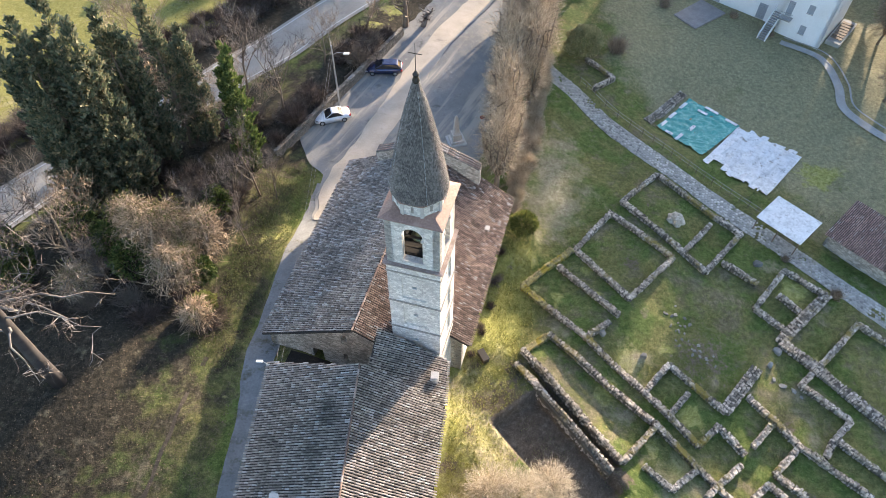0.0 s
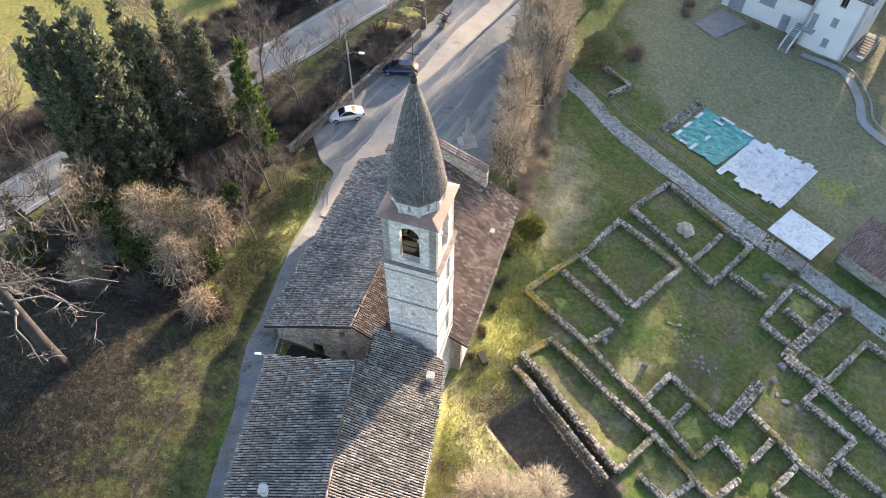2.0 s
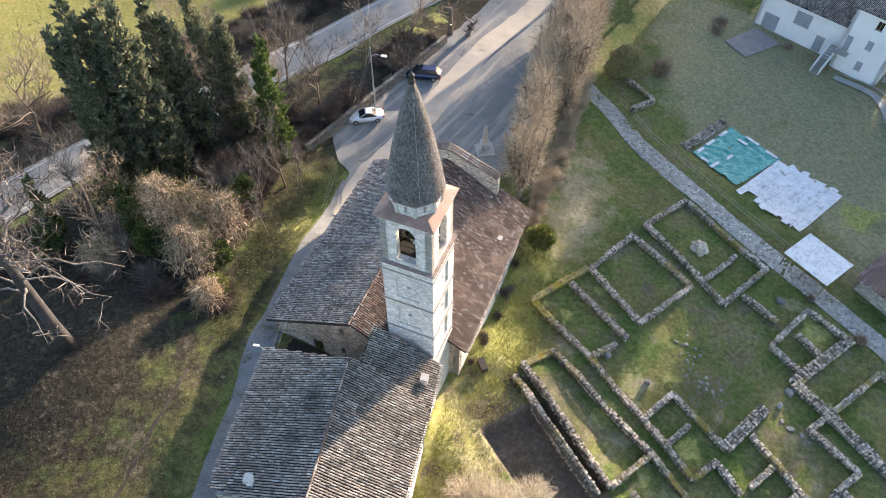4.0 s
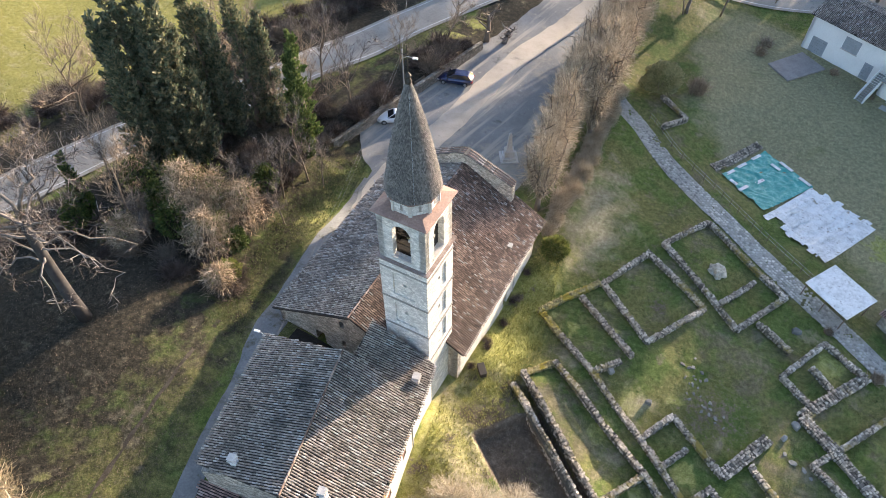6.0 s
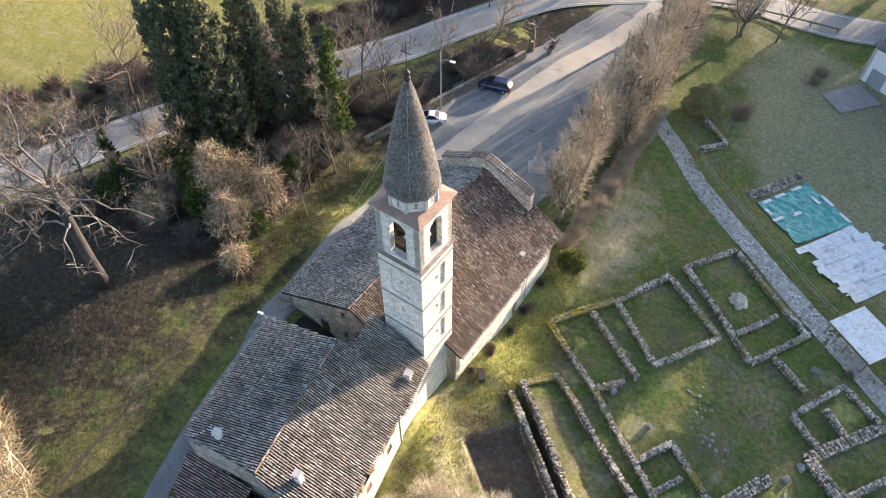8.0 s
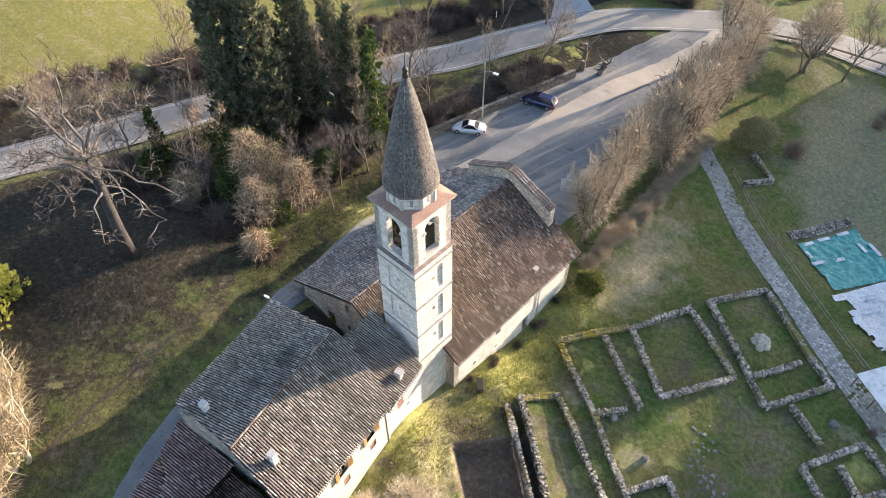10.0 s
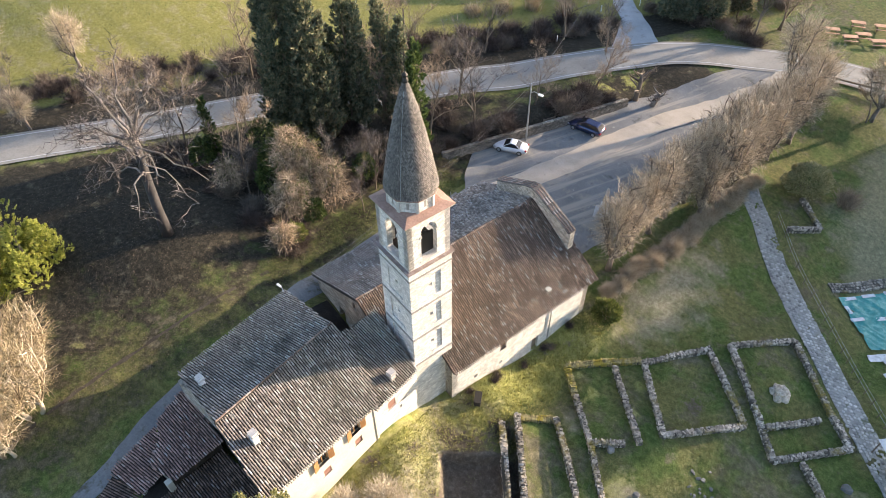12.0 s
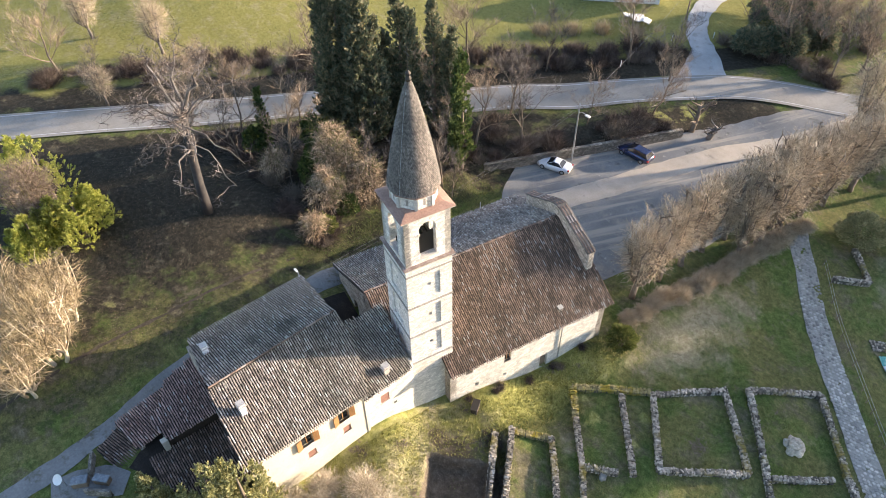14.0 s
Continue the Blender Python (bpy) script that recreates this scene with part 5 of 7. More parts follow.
def vine_tree(seed, at, tall, r, label, strands=900, green=900):
    """A tree smothered in dry vines that arch outward and hang down, with some leaves on top."""
    rnd = random.Random(seed)
    root = thing("vine_tree", pose(*at, hz(*at)), label, "tree")
    wood, vines, leaves = Geo(), Geo(), Geo()
    for k in range(3):
        w = 2.1 * k + seed
        wood.tube([(0, 0, -0.3), (0.25 * math.cos(w), 0.25 * math.sin(w), tall * 0.4), (0.45 * r * math.cos(w), 0.45 * r * math.sin(w), tall * 0.85)], [0.16, 0.12, 0.04], 6)
    knots = [Vector((rnd.gauss(0, 0.42) * r, rnd.gauss(0, 0.42) * r, tall * rnd.uniform(0.35, 0.95))) for _ in range(14)]
    for k in range(strands):
        w, h = rnd.random() * 2 * math.pi, rnd.uniform(0.12, 1.0) ** 0.8
        lump = 1 + 0.75 * noise.noise((math.cos(w) * 1.3 + seed, math.sin(w) * 1.3, h * tall * 0.55))
        rr = r * lump * rnd.uniform(0.35, 1.0) * min(1.0, 1.9 * (1.12 - h))
        p = Vector((rr * math.cos(w), rr * math.sin(w), h * tall))
        d = Vector((math.cos(w) * 0.4 + rnd.gauss(0, 0.6), math.sin(w) * 0.4 + rnd.gauss(0, 0.6), rnd.gauss(0.2, 0.6)))
        L = rnd.uniform(0.4, 1.5)
        pts = [p]
        for i in range(4):
            pts.append(pts[-1] + d.normalized() * L / 4)
            d = d + Vector((rnd.gauss(0, 0.35), rnd.gauss(0, 0.35), -0.45 if k % 5 < 3 else rnd.gauss(0.1, 0.3)))
            if pts[-1].z < 0.1:
                break
        vines.ribbon(pts, [0.019, 0.018, 0.015, 0.012])
    tops = sorted(knots, key=lambda q: -q.z)[:7]
    leaf_crown(leaves, lambda rn: (tops[rn.randrange(7)] + Vector((rn.gauss(0, 0.5), rn.gauss(0, 0.5), rn.gauss(0.1, 0.5))), Vector((0, 0, 1))), green, 0.16, rnd)
    wood.make("trunk", M_BARK, root, smooth=True)
    vines.make("vine_tangle", M_VINE, root)["kind"] = "stuff"
    leaves.make("leaves", M_SHRUB, root, "yellow-green leaves")["kind"] = "stuff"
    return root


def dead_tree(at, label):
    """A thick dead trunk that forks high up into gnarled bleached limbs, with broken lower ones."""
    rnd = random.Random(31)
    root = thing("dead_tree", pose(*at, hz(*at)), label, "tree")
    V = Vector
    trunk = [V((0, 0, -0.4)), V((-0.15, 0.1, 3.0)), V((-0.4, 0.35, 6.0)), V((-0.8, 0.75, 8.6)), V((-1.1, 1.0, 10.7))]
    g = Geo()
    g.tube(trunk, [0.6, 0.48, 0.43, 0.36, 0.24], 10)
    g.make("trunk", M_DEADBARK, root, smooth=True)
    fine = Geo()

    def arm(p, q, sag, r, k=6):
        bend = V((rnd.gauss(0, 0.3), rnd.gauss(0, 0.3), sag))
        pts = [p.lerp(q, i / k) + bend * 4 * (i / k) * (1 - i / k) + (V((rnd.gauss(0, 0.26), rnd.gauss(0, 0.26), rnd.gauss(0, 0.26))) if 0 < i < k else V()) for i in range(k + 1)]
        return pts, [r * 0.72 * (1 - 0.8 * i / k) for i in range(k + 1)]

    for s, q, sag, r, sub_n in ((1.0, (1.8, 3.2, 16.8), 0.3, 0.26, 12), (1.0, (-4.4, 3.6, 16.0), 0.3, 0.24, 12), (0.95, (-7.6, 0.8, 14.2), 0.5, 0.22, 13), (0.97, (4.2, -0.6, 14.0), 0.2, 0.22, 12),
                                (0.9, (6.6, 2.6, 8.6), 1.2, 0.19, 4), (0.86, (6.4, -0.8, 11.0), 0.8, 0.17, 4), (0.8, (-8.0, -1.0, 8.2), 0.8, 0.19, 13), (0.88, (-9.4, 2.2, 11.0), 0.6, 0.19, 13),
                                (0.62, (1.9, -2.4, 5.0), 0.8, 0.16, 2), (0.55, (-6.6, -1.8, 4.0), 0.8, 0.14, 11), (0.6, (-8.2, 1.0, 5.6), 0.9, 0.14, 11), (0.7, (4.6, 2.0, 5.2), 0.8, 0.13, 2), (0.92, (-1.5, -4.5, 13.0), 0.3, 0.18, 11), (0.93, (0.5, 6.0, 13.6), 0.3, 0.18, 11)):
        j = min(int(s * 4), 3)
        p = trunk[j].lerp(trunk[j + 1], s * 4 - j)
        pts, rad = arm(p, V(q), sag, r)
        g = Geo()
        g.tube(pts, rad, 6)
        g.make("limb", M_DEADLIMB, root, smooth=True)
        for i in range(sub_n * 2):
            u = rnd.uniform(0.3, 1.0) * 6
            j = min(int(u), 5)
            a = pts[j].lerp(pts[j + 1], u - j)
            out = (V(q) - p).normalized() * 0.5 + V((rnd.gauss(0, 0.6), rnd.gauss(0, 0.6), rnd.gauss(0.1, 0.5)))
            b, br = arm(a, a + out.normalized() * rnd.uniform(1.2, 3.2), rnd.uniform(-0.2, 0.3), 0.042, 5)
            fine.tube(b, br, 4, False)
            for _ in range(11):
                w = rnd.uniform(0.25, 1.0) * 5
                m = min(int(w), 4)
                c = b[m].lerp(b[m + 1], w - m)
                e = c + (out.normalized() * 0.5 + V((rnd.gauss(0, 0.7), rnd.gauss(0, 0.7), rnd.gauss(0, 0.6)))).normalized() * rnd.uniform(0.4, 1.2)
                fine.ribbon([c, c.lerp(e, 0.5) + V((rnd.gauss(0, 0.08), rnd.gauss(0, 0.08), rnd.gauss(0, 0.08))), e], [0.015, 0.011])
    fine.make("crown", M_DEADWOOD, root)["kind"] = "stuff"
    return root
# lindens on the forecourt's edge
LINDEN = [broom("linden_tree", 100 + k, 11.2 + 0.4 * (k % 3), 2.7, M_LINDEN, "tall bare linden tree with dense tan upright twigs", 1900, 1.1, 0.0165, 0.36, 0.16, limbs=18) for k in range(4)]
ROW = [(4.3, 49.0), (4.6, 52.8), (4.9, 56.4), (5.0, 60.0), (5.5, 63.6), (5.6, 67.2), (6.3, 70.8), (6.5, 74.6), (7.4, 78.2), (8.4, 82.4),
       (7.8, 62.0), (8.2, 65.6), (8.4, 69.4), (9.0, 73.2), (9.6, 77.4), (10.6, 82)]
for k, (x, y) in enumerate(ROW):
    m = pose(x, y, hz(x, y), 0, 0, 67 * k)
    if k < 4:
        LINDEN[k].matrix_world = m
        tagged(LINDEN[k], group="row of lindens")
    else:
        ob = tagged(copy_thing(LINDEN[k % 4], m), group="row of lindens")
        s = 0.82 + 0.3 * ((k * 29) % 10) / 10
        ob.scale = (s * 1.05, s * 1.05, s)
# cypresses by the road
for args in ((1, 20, 2.7, (-33.3, 41.7), 4), (2, 21, 2.8, (-31.7, 43.6), 4), (3, 17.5, 2.6, (-30.6, 48.0), 4)):
    cypress("cypress_tree", *args[:4], "tall broad dark green cypress tree beside the road", args[4] + 2, count=26000, size=0.3)
for args in ((4, 18, 1.3, (-27.8, 50.6), 2), (5, 14, 1.3, (-25.8, 51.8), 2)):
    cypress("cypress_tree", *args[:4], "slender dark cypress tree beside the road", args[4], count=9000, size=0.28)
cypress("ivy_tree", 6, 15.2, 1.5, (-20.6, 48.5), "tree trunk thickly covered with green ivy", 3, M_IVYBRIGHT, 9000, 0.26)
cypress("ivy_tree", 8, 8.0, 0.7, (-36.4, 32.6), "thin trunk covered with bright green ivy", 1, M_IVY, 2200, 0.26)
M_DEADBARK = foliage("dark_grey_dead_bark", (0.022, 0.02, 0.02), (0.042, 0.038, 0.037), (0.1, 0.09, 0.085))
M_DEADLIMB = foliage("bare_bleached_limbs", (0.07, 0.06, 0.052), (0.13, 0.114, 0.1), (0.36, 0.32, 0.285))
dead_tree((-28.62, 21.26), "bleached dead tree with gnarled broken limbs")
# bare trees
BARE = [branch_tree("bare_tree", 200 + k, 10, 0.8, 4, M_BARK, M_TWIG if k else M_DEADWOOD, "thin bare tree with grey branches", 0.16, 8, upright=0.5, twig_len=1.1) for k in range(3)]
SPREAD = [(-24.5, 60.5), (-27.5, 50.5), (-22, 52),  (-38, 38), (-41, 31.5), (-44, 26), (-37, 29), (-33, 33.5), (-47, 46), (-58, 22), (-69, 20), (-55, 34),
          (-16, 82.5), (-36, 64), (-33, 58), (-29, 72), (-22.5, 82), (16.8, 90.5), (22, 93), (-10, 99), (0, 104), (-19.5, 57.5), (-16.5, 66), (-12.5, 74)]
for k, (x, y) in enumerate(SPREAD):
    sc = 0.65 + 0.5 * ((k * 37) % 11) / 10
    m = pose(x, y, hz(x, y), 0, 0, 97 * k)
    if k < 3:
        BARE[k].matrix_world = m
    else:
        ob = copy_thing(BARE[k % 3], m)
        ob.scale = (sc, sc, sc)
for k, (x, y, q) in enumerate(((-20.6, 41.2, 0.75), (-18.8, 37.6, 0.55), (-22.0, 37.4, 0.8), (-17.8, 44.6, 0.6), (-19.4, 44.6, 0.85), (-28.8, 31.0, 0.6))):
    ob = copy_thing(BARE[0], pose(x, y, hz(x, y), 0, 0, 130 * k))
    ob.scale = (q * 0.8, q * 0.8, q)
EDGE = [broom("roadside_tree", 230 + k, 10, 2.6, M_TWIG, "bare reddish-brown tree beside the white house", 2600, 1.5, 0.016, 0.2, 0.1) for k in range(2)]
for k, (x, y) in enumerate([(52.5, 69.2), (56.5, 77.4), (55.5, 81), (57.0, 76.5), (59, 70), (62, 79)]):
    m = pose(x, y, hz(x, y), 0, 0, 55 * k)
    if k < 2:
        EDGE[k].matrix_world = m
    else:
        copy_thing(EDGE[k % 2], m)
JUNCTION = [broom("pale_bare_tree", 240 + k, 12 - 2 * k, 3.2, M_PALETWIG, "bare tree with pale bark beside the road junction", 1400, 1.7, 0.017, 0.3, 0.2, limbs=12, mat_wood=M_DEADLIMB) for k in range(2)]
copy_thing(JUNCTION[1], pose(17.2, 91.2, hz(17.2, 91.2), 0, 0, 60))
JUNCTION[0].matrix_world, JUNCTION[1].matrix_world = pose(6.5, 89, hz(6.5, 89)), pose(10.0, 87.0, hz(10, 87))
for x, y, q in ((-66, 33, 0.85), (-58, 22, 0.6), (-76, 27, 0.8)):
    ob = copy_thing(JUNCTION[1], pose(x, y, hz(x, y), 0, 0, 40 * q))
    ob.scale = (q, q, q)
# unseen trees added beyond the white house, keeping the low sun off lawn and ruins
SHADE_TREES = [broom("shade_tree", 250 + k, 17.5, 3.8, M_TWIG, "tall bare tree added out of view to shade the lawn", 900, 2.4, 0.075, 0.32, 0.08, limbs=12) for k in range(2)]
wood_rnd = random.Random(9)
for k in range(13):
    m = pose(44 + 4.4 * k + wood_rnd.uniform(-1, 1), 104 - 1.5 * k + 4.5 * (k % 3) + wood_rnd.uniform(-1, 1), hz(44 + 4.4 * k, 104 - 1.5 * k), 0, 0, 40 * k)
    ob = SHADE_TREES[k] if k < 2 else copy_thing(SHADE_TREES[k % 2], m)
    ob.matrix_world = m
    s = wood_rnd.uniform(0.85, 1.1)
    ob.scale = (s, s, s)
    tagged(ob, group="wood behind the house")
# second unseen row, farther off, added to shade the lawn by the footpath
for k in range(12):
    x, y = 39.5 + 2.6 * k, 121 + 4 * (k % 2)
    tagged(copy_thing(SHADE_TREES[k % 2], pose(x, y, hz(x, y), 0, 0, 75 * k)), group="wood behind the house")
# dry shrubs with hanging vines, brambles and reeds
for k, (x, y, t, r, g_) in enumerate([(-25.8, 34.6, 8.2, 2.3, 1500), (-23.4, 32.2, 5.2, 2.0, 900), (-21.8, 36.2, 6.0, 1.9, 500), (-28.6, 37.0, 5.5, 1.7, 400), (-20.4, 28.4, 2.6, 1.3, 300), (-31.0, 30.5, 3.2, 1.6, 500), (-23.8, 35.6, 7.2, 1.6, 900), (-22.6, 33.0, 4.2, 1.3, 500)]):
    vine_tree(44 + k, (x, y), t, r, "tree smothered in tan dry hanging vines", int(1000 * r), g_ // 3)
for k, (x, y, r, h) in enumerate([(-24.0, 36.8, 1.5, 2.2), (-27.2, 33.0, 1.6, 2.6), (-30.0, 35.2, 1.4, 2.4), (-22.4, 41.6, 1.3, 2.0), (-33.5, 37.0, 1.5, 2.6), (-21.6, 33.2, 1.2, 1.6), (-36.6, 31.0, 1.2, 2.2)]):
    bush("ivy_thicket", 720 + k, (x, y), r, r, h, M_IVY, "dark green ivy thicket among bare branches", 1800, 0.22)
bush("olive_shrub", 71, (-20.4, 29.8), 1.1, 1.1, 1.3, M_SHRUB, "olive-green leafy shrub under the trees", 900, 0.2)
M_BRAMBLE = foliage("dark_bramble_canes", (0.035, 0.026, 0.022), (0.075, 0.055, 0.045), (0.17, 0.13, 0.105))
BRAMBLE = [twig_bush("bramble", 300 + k, (0, 0), 1.6, 2.2, (M_BRAMBLE, M_BRAMBLE, M_BARK)[k], "tangled bare brown bramble bush", 520, 0.014, 0.16) for k in range(3)]
rnd = random.Random(77)
spots = []
while len(spots) < 215:
    k = len(spots)
    if k < 50:
        x, y = rnd.uniform(-45, -18.5), rnd.uniform(27, 58)
        side_d = (x + 61) * 0.84 - (y - 10) * 0.54
        if side_d < 4.0 or (x > -22 and y > 46):
            continue
    elif k < 190:
        s = rnd.random()
        x, y = -66 + 52 * s, 14 + 74 * s
        x, y = x - 0.84 * (off := rnd.uniform(3.7, 8.6)), y + 0.54 * off
    else:
        s = rnd.uniform(0, 26)
        w = rnd.uniform(0.8, 4)
        x, y = -20.2 + 0.437 * s - 0.899 * w, 49.2 + 0.899 * s + 0.437 * w
    spots.append((x, y))
for k, (x, y) in enumerate(spots):
    s = rnd.uniform(0.6, 1.25)
    m = pose(x, y, hz(x, y), 0, 0, rnd.uniform(0, 360))
    if k < 3:
        BRAMBLE[k].matrix_world = m
    else:
        ob = copy_thing(BRAMBLE[k % 3], m)
        ob.scale = (s, s, s * rnd.uniform(0.7, 1.1))
for k, along in enumerate((2.6, 5.2, 5.9, 8.8, 11.6, 12.1, 14.9)):
    q = loc(AR + 0.5 + 0.35 * (k % 2), along)
    ob = copy_thing(BRAMBLE[k % 3], pose(q.x, q.y, hz(q.x, q.y), 0, 0, 77 * k))
    ob.scale = (0.3 + 0.05 * (k % 3), 0.3, 0.28 + 0.08 * (k % 4))
for k, (x, y, r, t) in enumerate([(-31, 86.5, 1.8, 2.2), (-34, 83, 1.8, 2.2), (-27, 89.5, 1.5, 2.0), (-37, 79.5, 1.8, 2.1)]):
    twig_bush("reed_clump", 400 + k, (x, y), r, t, M_DRY, "tall pale dry reeds", 500, 0.014, 0.03, "reeds")
for k, (x, y, r, h) in enumerate([(-12.8, 97.5, 2.6, 2.4), (-9.6, 100.5, 3.0, 3.0), (-13.6, 103.5, 3.2, 3.2), (-7.2, 105.5, 2.6, 2.6), (-16.6, 109, 3.2, 3.0), (-10.5, 110, 3.4, 3.2)]):
    bush("dark_evergreen", 580 + k, (x, y), r, r, h, M_CYPRESS, "dark green bushy tree beside the side road", 5000, 0.3, category="tree")
for k in range(30):
    x, y = rnd.uniform(-18, 0), rnd.uniform(96, 116)
    if x > -19.5 + (y - 96) * 0.1:
        copy_thing(BRAMBLE[k % 3], pose(x, y, hz(x, y), 0, 0, 50 * k))
for k in range(8):
    x, y = -15 + 2.2 * k, 99 + 5 * (k % 3)
    copy_thing(BARE[k % 3], pose(x, y, hz(x, y), 0, 0, 66 * k))
M_GOLD = foliage("golden_straw_twigs", (0.13, 0.098, 0.05), (0.3, 0.235, 0.13), (0.5, 0.41, 0.25))
# pale bushes and evergreens close to the rectory and the lane
pale = broom("pale_bare_tree", 51, 9.0, 3.7, M_GOLD, "pale bare tree with fine straw-coloured twigs", 1700, 1.3, 0.014, 0.2, 0.1, 3, limbs=13, mat_wood=M_PALETWIG)
pale.matrix_world = pose(-21.0, 3.4, hz(-21, 3.4))
for k, (x, y, s) in enumerate([(-24.5, 5.5, 0.9), (-19.5, 0.5, 0.8), (-26.5, 2.0, 1.0)]):
    ob = copy_thing(pale, pose(x, y, hz(x, y), 0, 0, 70 * k + 25))
    ob.scale = (s, s, s)
for k, (x, y, r, t) in enumerate([(-43.0, 10.4, 4.2, 8.5), (-34.6, 10.8, 3.2, 6.0), (-35.2, 6.6, 2.4, 5.0)]):
    cypress("evergreen_tree", 500 + k, t, r, (x, y), "yellow-green evergreen tree with feathery branches", 7, M_YELLOW, 30000, 0.14)
broom("bare_brown_tree", 508, 9.5, 3.2, M_TWIG, "bare brown twiggy tree between the evergreens", 2600, 1.4, 0.014, 0.2, 0.1, 2, (-38.4, 8.2), limbs=12)
for k, (x, y, r, h) in enumerate([(1.4, 8.9, 2.4, 10.8), (-1.3, 7.4, 2.2, 8.2), (-4.0, 4.4, 1.4, 5.6)]):
    cypress("pine_tree", 520 + k, h, r, (x, y), "olive-green pine with tufted branches beside the rectory", 9, M_CONIFER, 20000, 0.14)
for k, (x, y, r, t) in enumerate([(1.9, 14.2, 1.6, 2.6), (4.0, 16.4, 2.0, 3.0), (6.4, 16.4, 2.4, 3.6), (8.9, 17.6, 2.4, 3.6), (3.4, 12.8, 2.0, 3.2), (5.8, 13.4, 2.2, 3.4), (1.6, 11.6, 1.5, 2.6), (8.4, 14.4, 2.2, 3.4)]):
    broom("dry_bush", 540 + k, t, r, M_STRAW, "pale dry bare bush on the bank", 1400, 0.8, 0.012, 0.05, 0.0, 4, (x, y), "shrub", 3)
bush("ivy_hedge", 60, (7.2, 43.7), 1.3, 1.3, 1.45, M_SHRUB, "rounded green ivy bush at the church corner", 2600, 0.2)
M_OLIVE = foliage("pale_olive_leaf", (0.2, 0.2, 0.1), (0.33, 0.32, 0.165), (0.5, 0.47, 0.27), glow=0.4)
bush("round_shrub", 61, (15.2, 74.5), 2.3, 2.3, 2.3, M_OLIVE, "round evergreen shrub on the lawn", 7000, 0.18)
twig_bush("bare_shrub", 62, (19.8, 75.5), 1.3, 2.4, M_TWIG, "rounded bare brown shrub on the lawn", 900, 0.012, 0.03)
twig_bush("bare_shrub", 63, (37.6, 38.8), 0.7, 1.2, M_TWIG, "small rusty brown dry shrub on a ruined wall", 600, 0.012, 0.03)
twig_bush("bare_shrub", 64, (33.8, 43.0), 0.4, 0.9, M_TWIG, "small rusty brown dry shrub on a ruined wall", 300, 0.012, 0.03)
CREEPER = [broom("dry_creeper", 560 + k, 1.2, 1.15, M_PALETWIG, "pale dry creeper over the forecourt's low wall", 1300, 0.85, 0.014, 0.05, 0.0, 4, category="shrub", limbs=3) for k in range(2)]
for k in range(18):
    s = k / 17
    x, y = 6.3 + 4.0 * s + rnd.uniform(-0.4, 0.4), 46.4 + 25 * s
    m = pose(x, y, hz(x, y), 0, 0, 50 * k)
    ob = CREEPER[k] if k < 2 else copy_thing(CREEPER[k % 2], m)
    ob.matrix_world = m
    q = rnd.uniform(0.8, 1.2)
    ob.scale = (q, q, q)


# ---- forecourt ----
retaining = thing("retaining_wall", pose(-20.2, 49.2, 2.0), "weathered stone retaining wall with a coping along the forecourt", "wall")
inv = retaining.matrix_world.inverted()
d, s = Vector((0.437, 0.899, 0)), Vector((-0.899, 0.437, 0))
p0 = Vector((-20.2, 49.2, 0))
g = Geo()
for i in range(2, 28):
    a, b = p0 + d * i, p0 + d * (i + 1)
    za, zb = (3.55 + 0.06 * noise.noise((k_ * 0.7, 0, 3)) for k_ in (i, i + 1))
    vs = [w + s * t + Vector((0, 0, zz)) for w, z1 in ((a, za), (b, zb)) for t in (-0.2, 0.25) for zz in (1.6, z1)]
    g.add([inv @ v for v in vs], [(0, 1, 3, 2), (4, 6, 7, 5), (0, 4, 5, 1), (2, 3, 7, 6), (1, 5, 7, 3)])
M_OLDWALL = material("dark_stained_old_wall", [(0.0, (0.08, 0.073, 0.062)), (0.5, (0.23, 0.212, 0.18)), (1.0, (0.42, 0.39, 0.34))], 0.5, 5.0, 0.93, 0.5, cells=2.6, spots=[((0.05, 0.046, 0.036), 0.5, 0.52, 0.66)], per_object=0.35)
g.make("wall_body", M_OLDWALL, retaining)
for i in range(17):
    m = Matrix.Translation(p0 + d * (i * 1.5 + 2.75) + Vector((0, 0, 3.6 + 0.03 * noise.noise((i * 1.0, 4, 4))))) @ pose(0, 0, 0, 0, 0, math.degrees(math.atan2(d.y, d.x)) + rnd.uniform(-0.8, 0.8))
    g = Geo()
    g.box(-0.73, 0.73, -0.24, 0.2, -0.06, 0.06, inv @ m)
    g.make("coping_stone", M_OLDWALL, retaining)


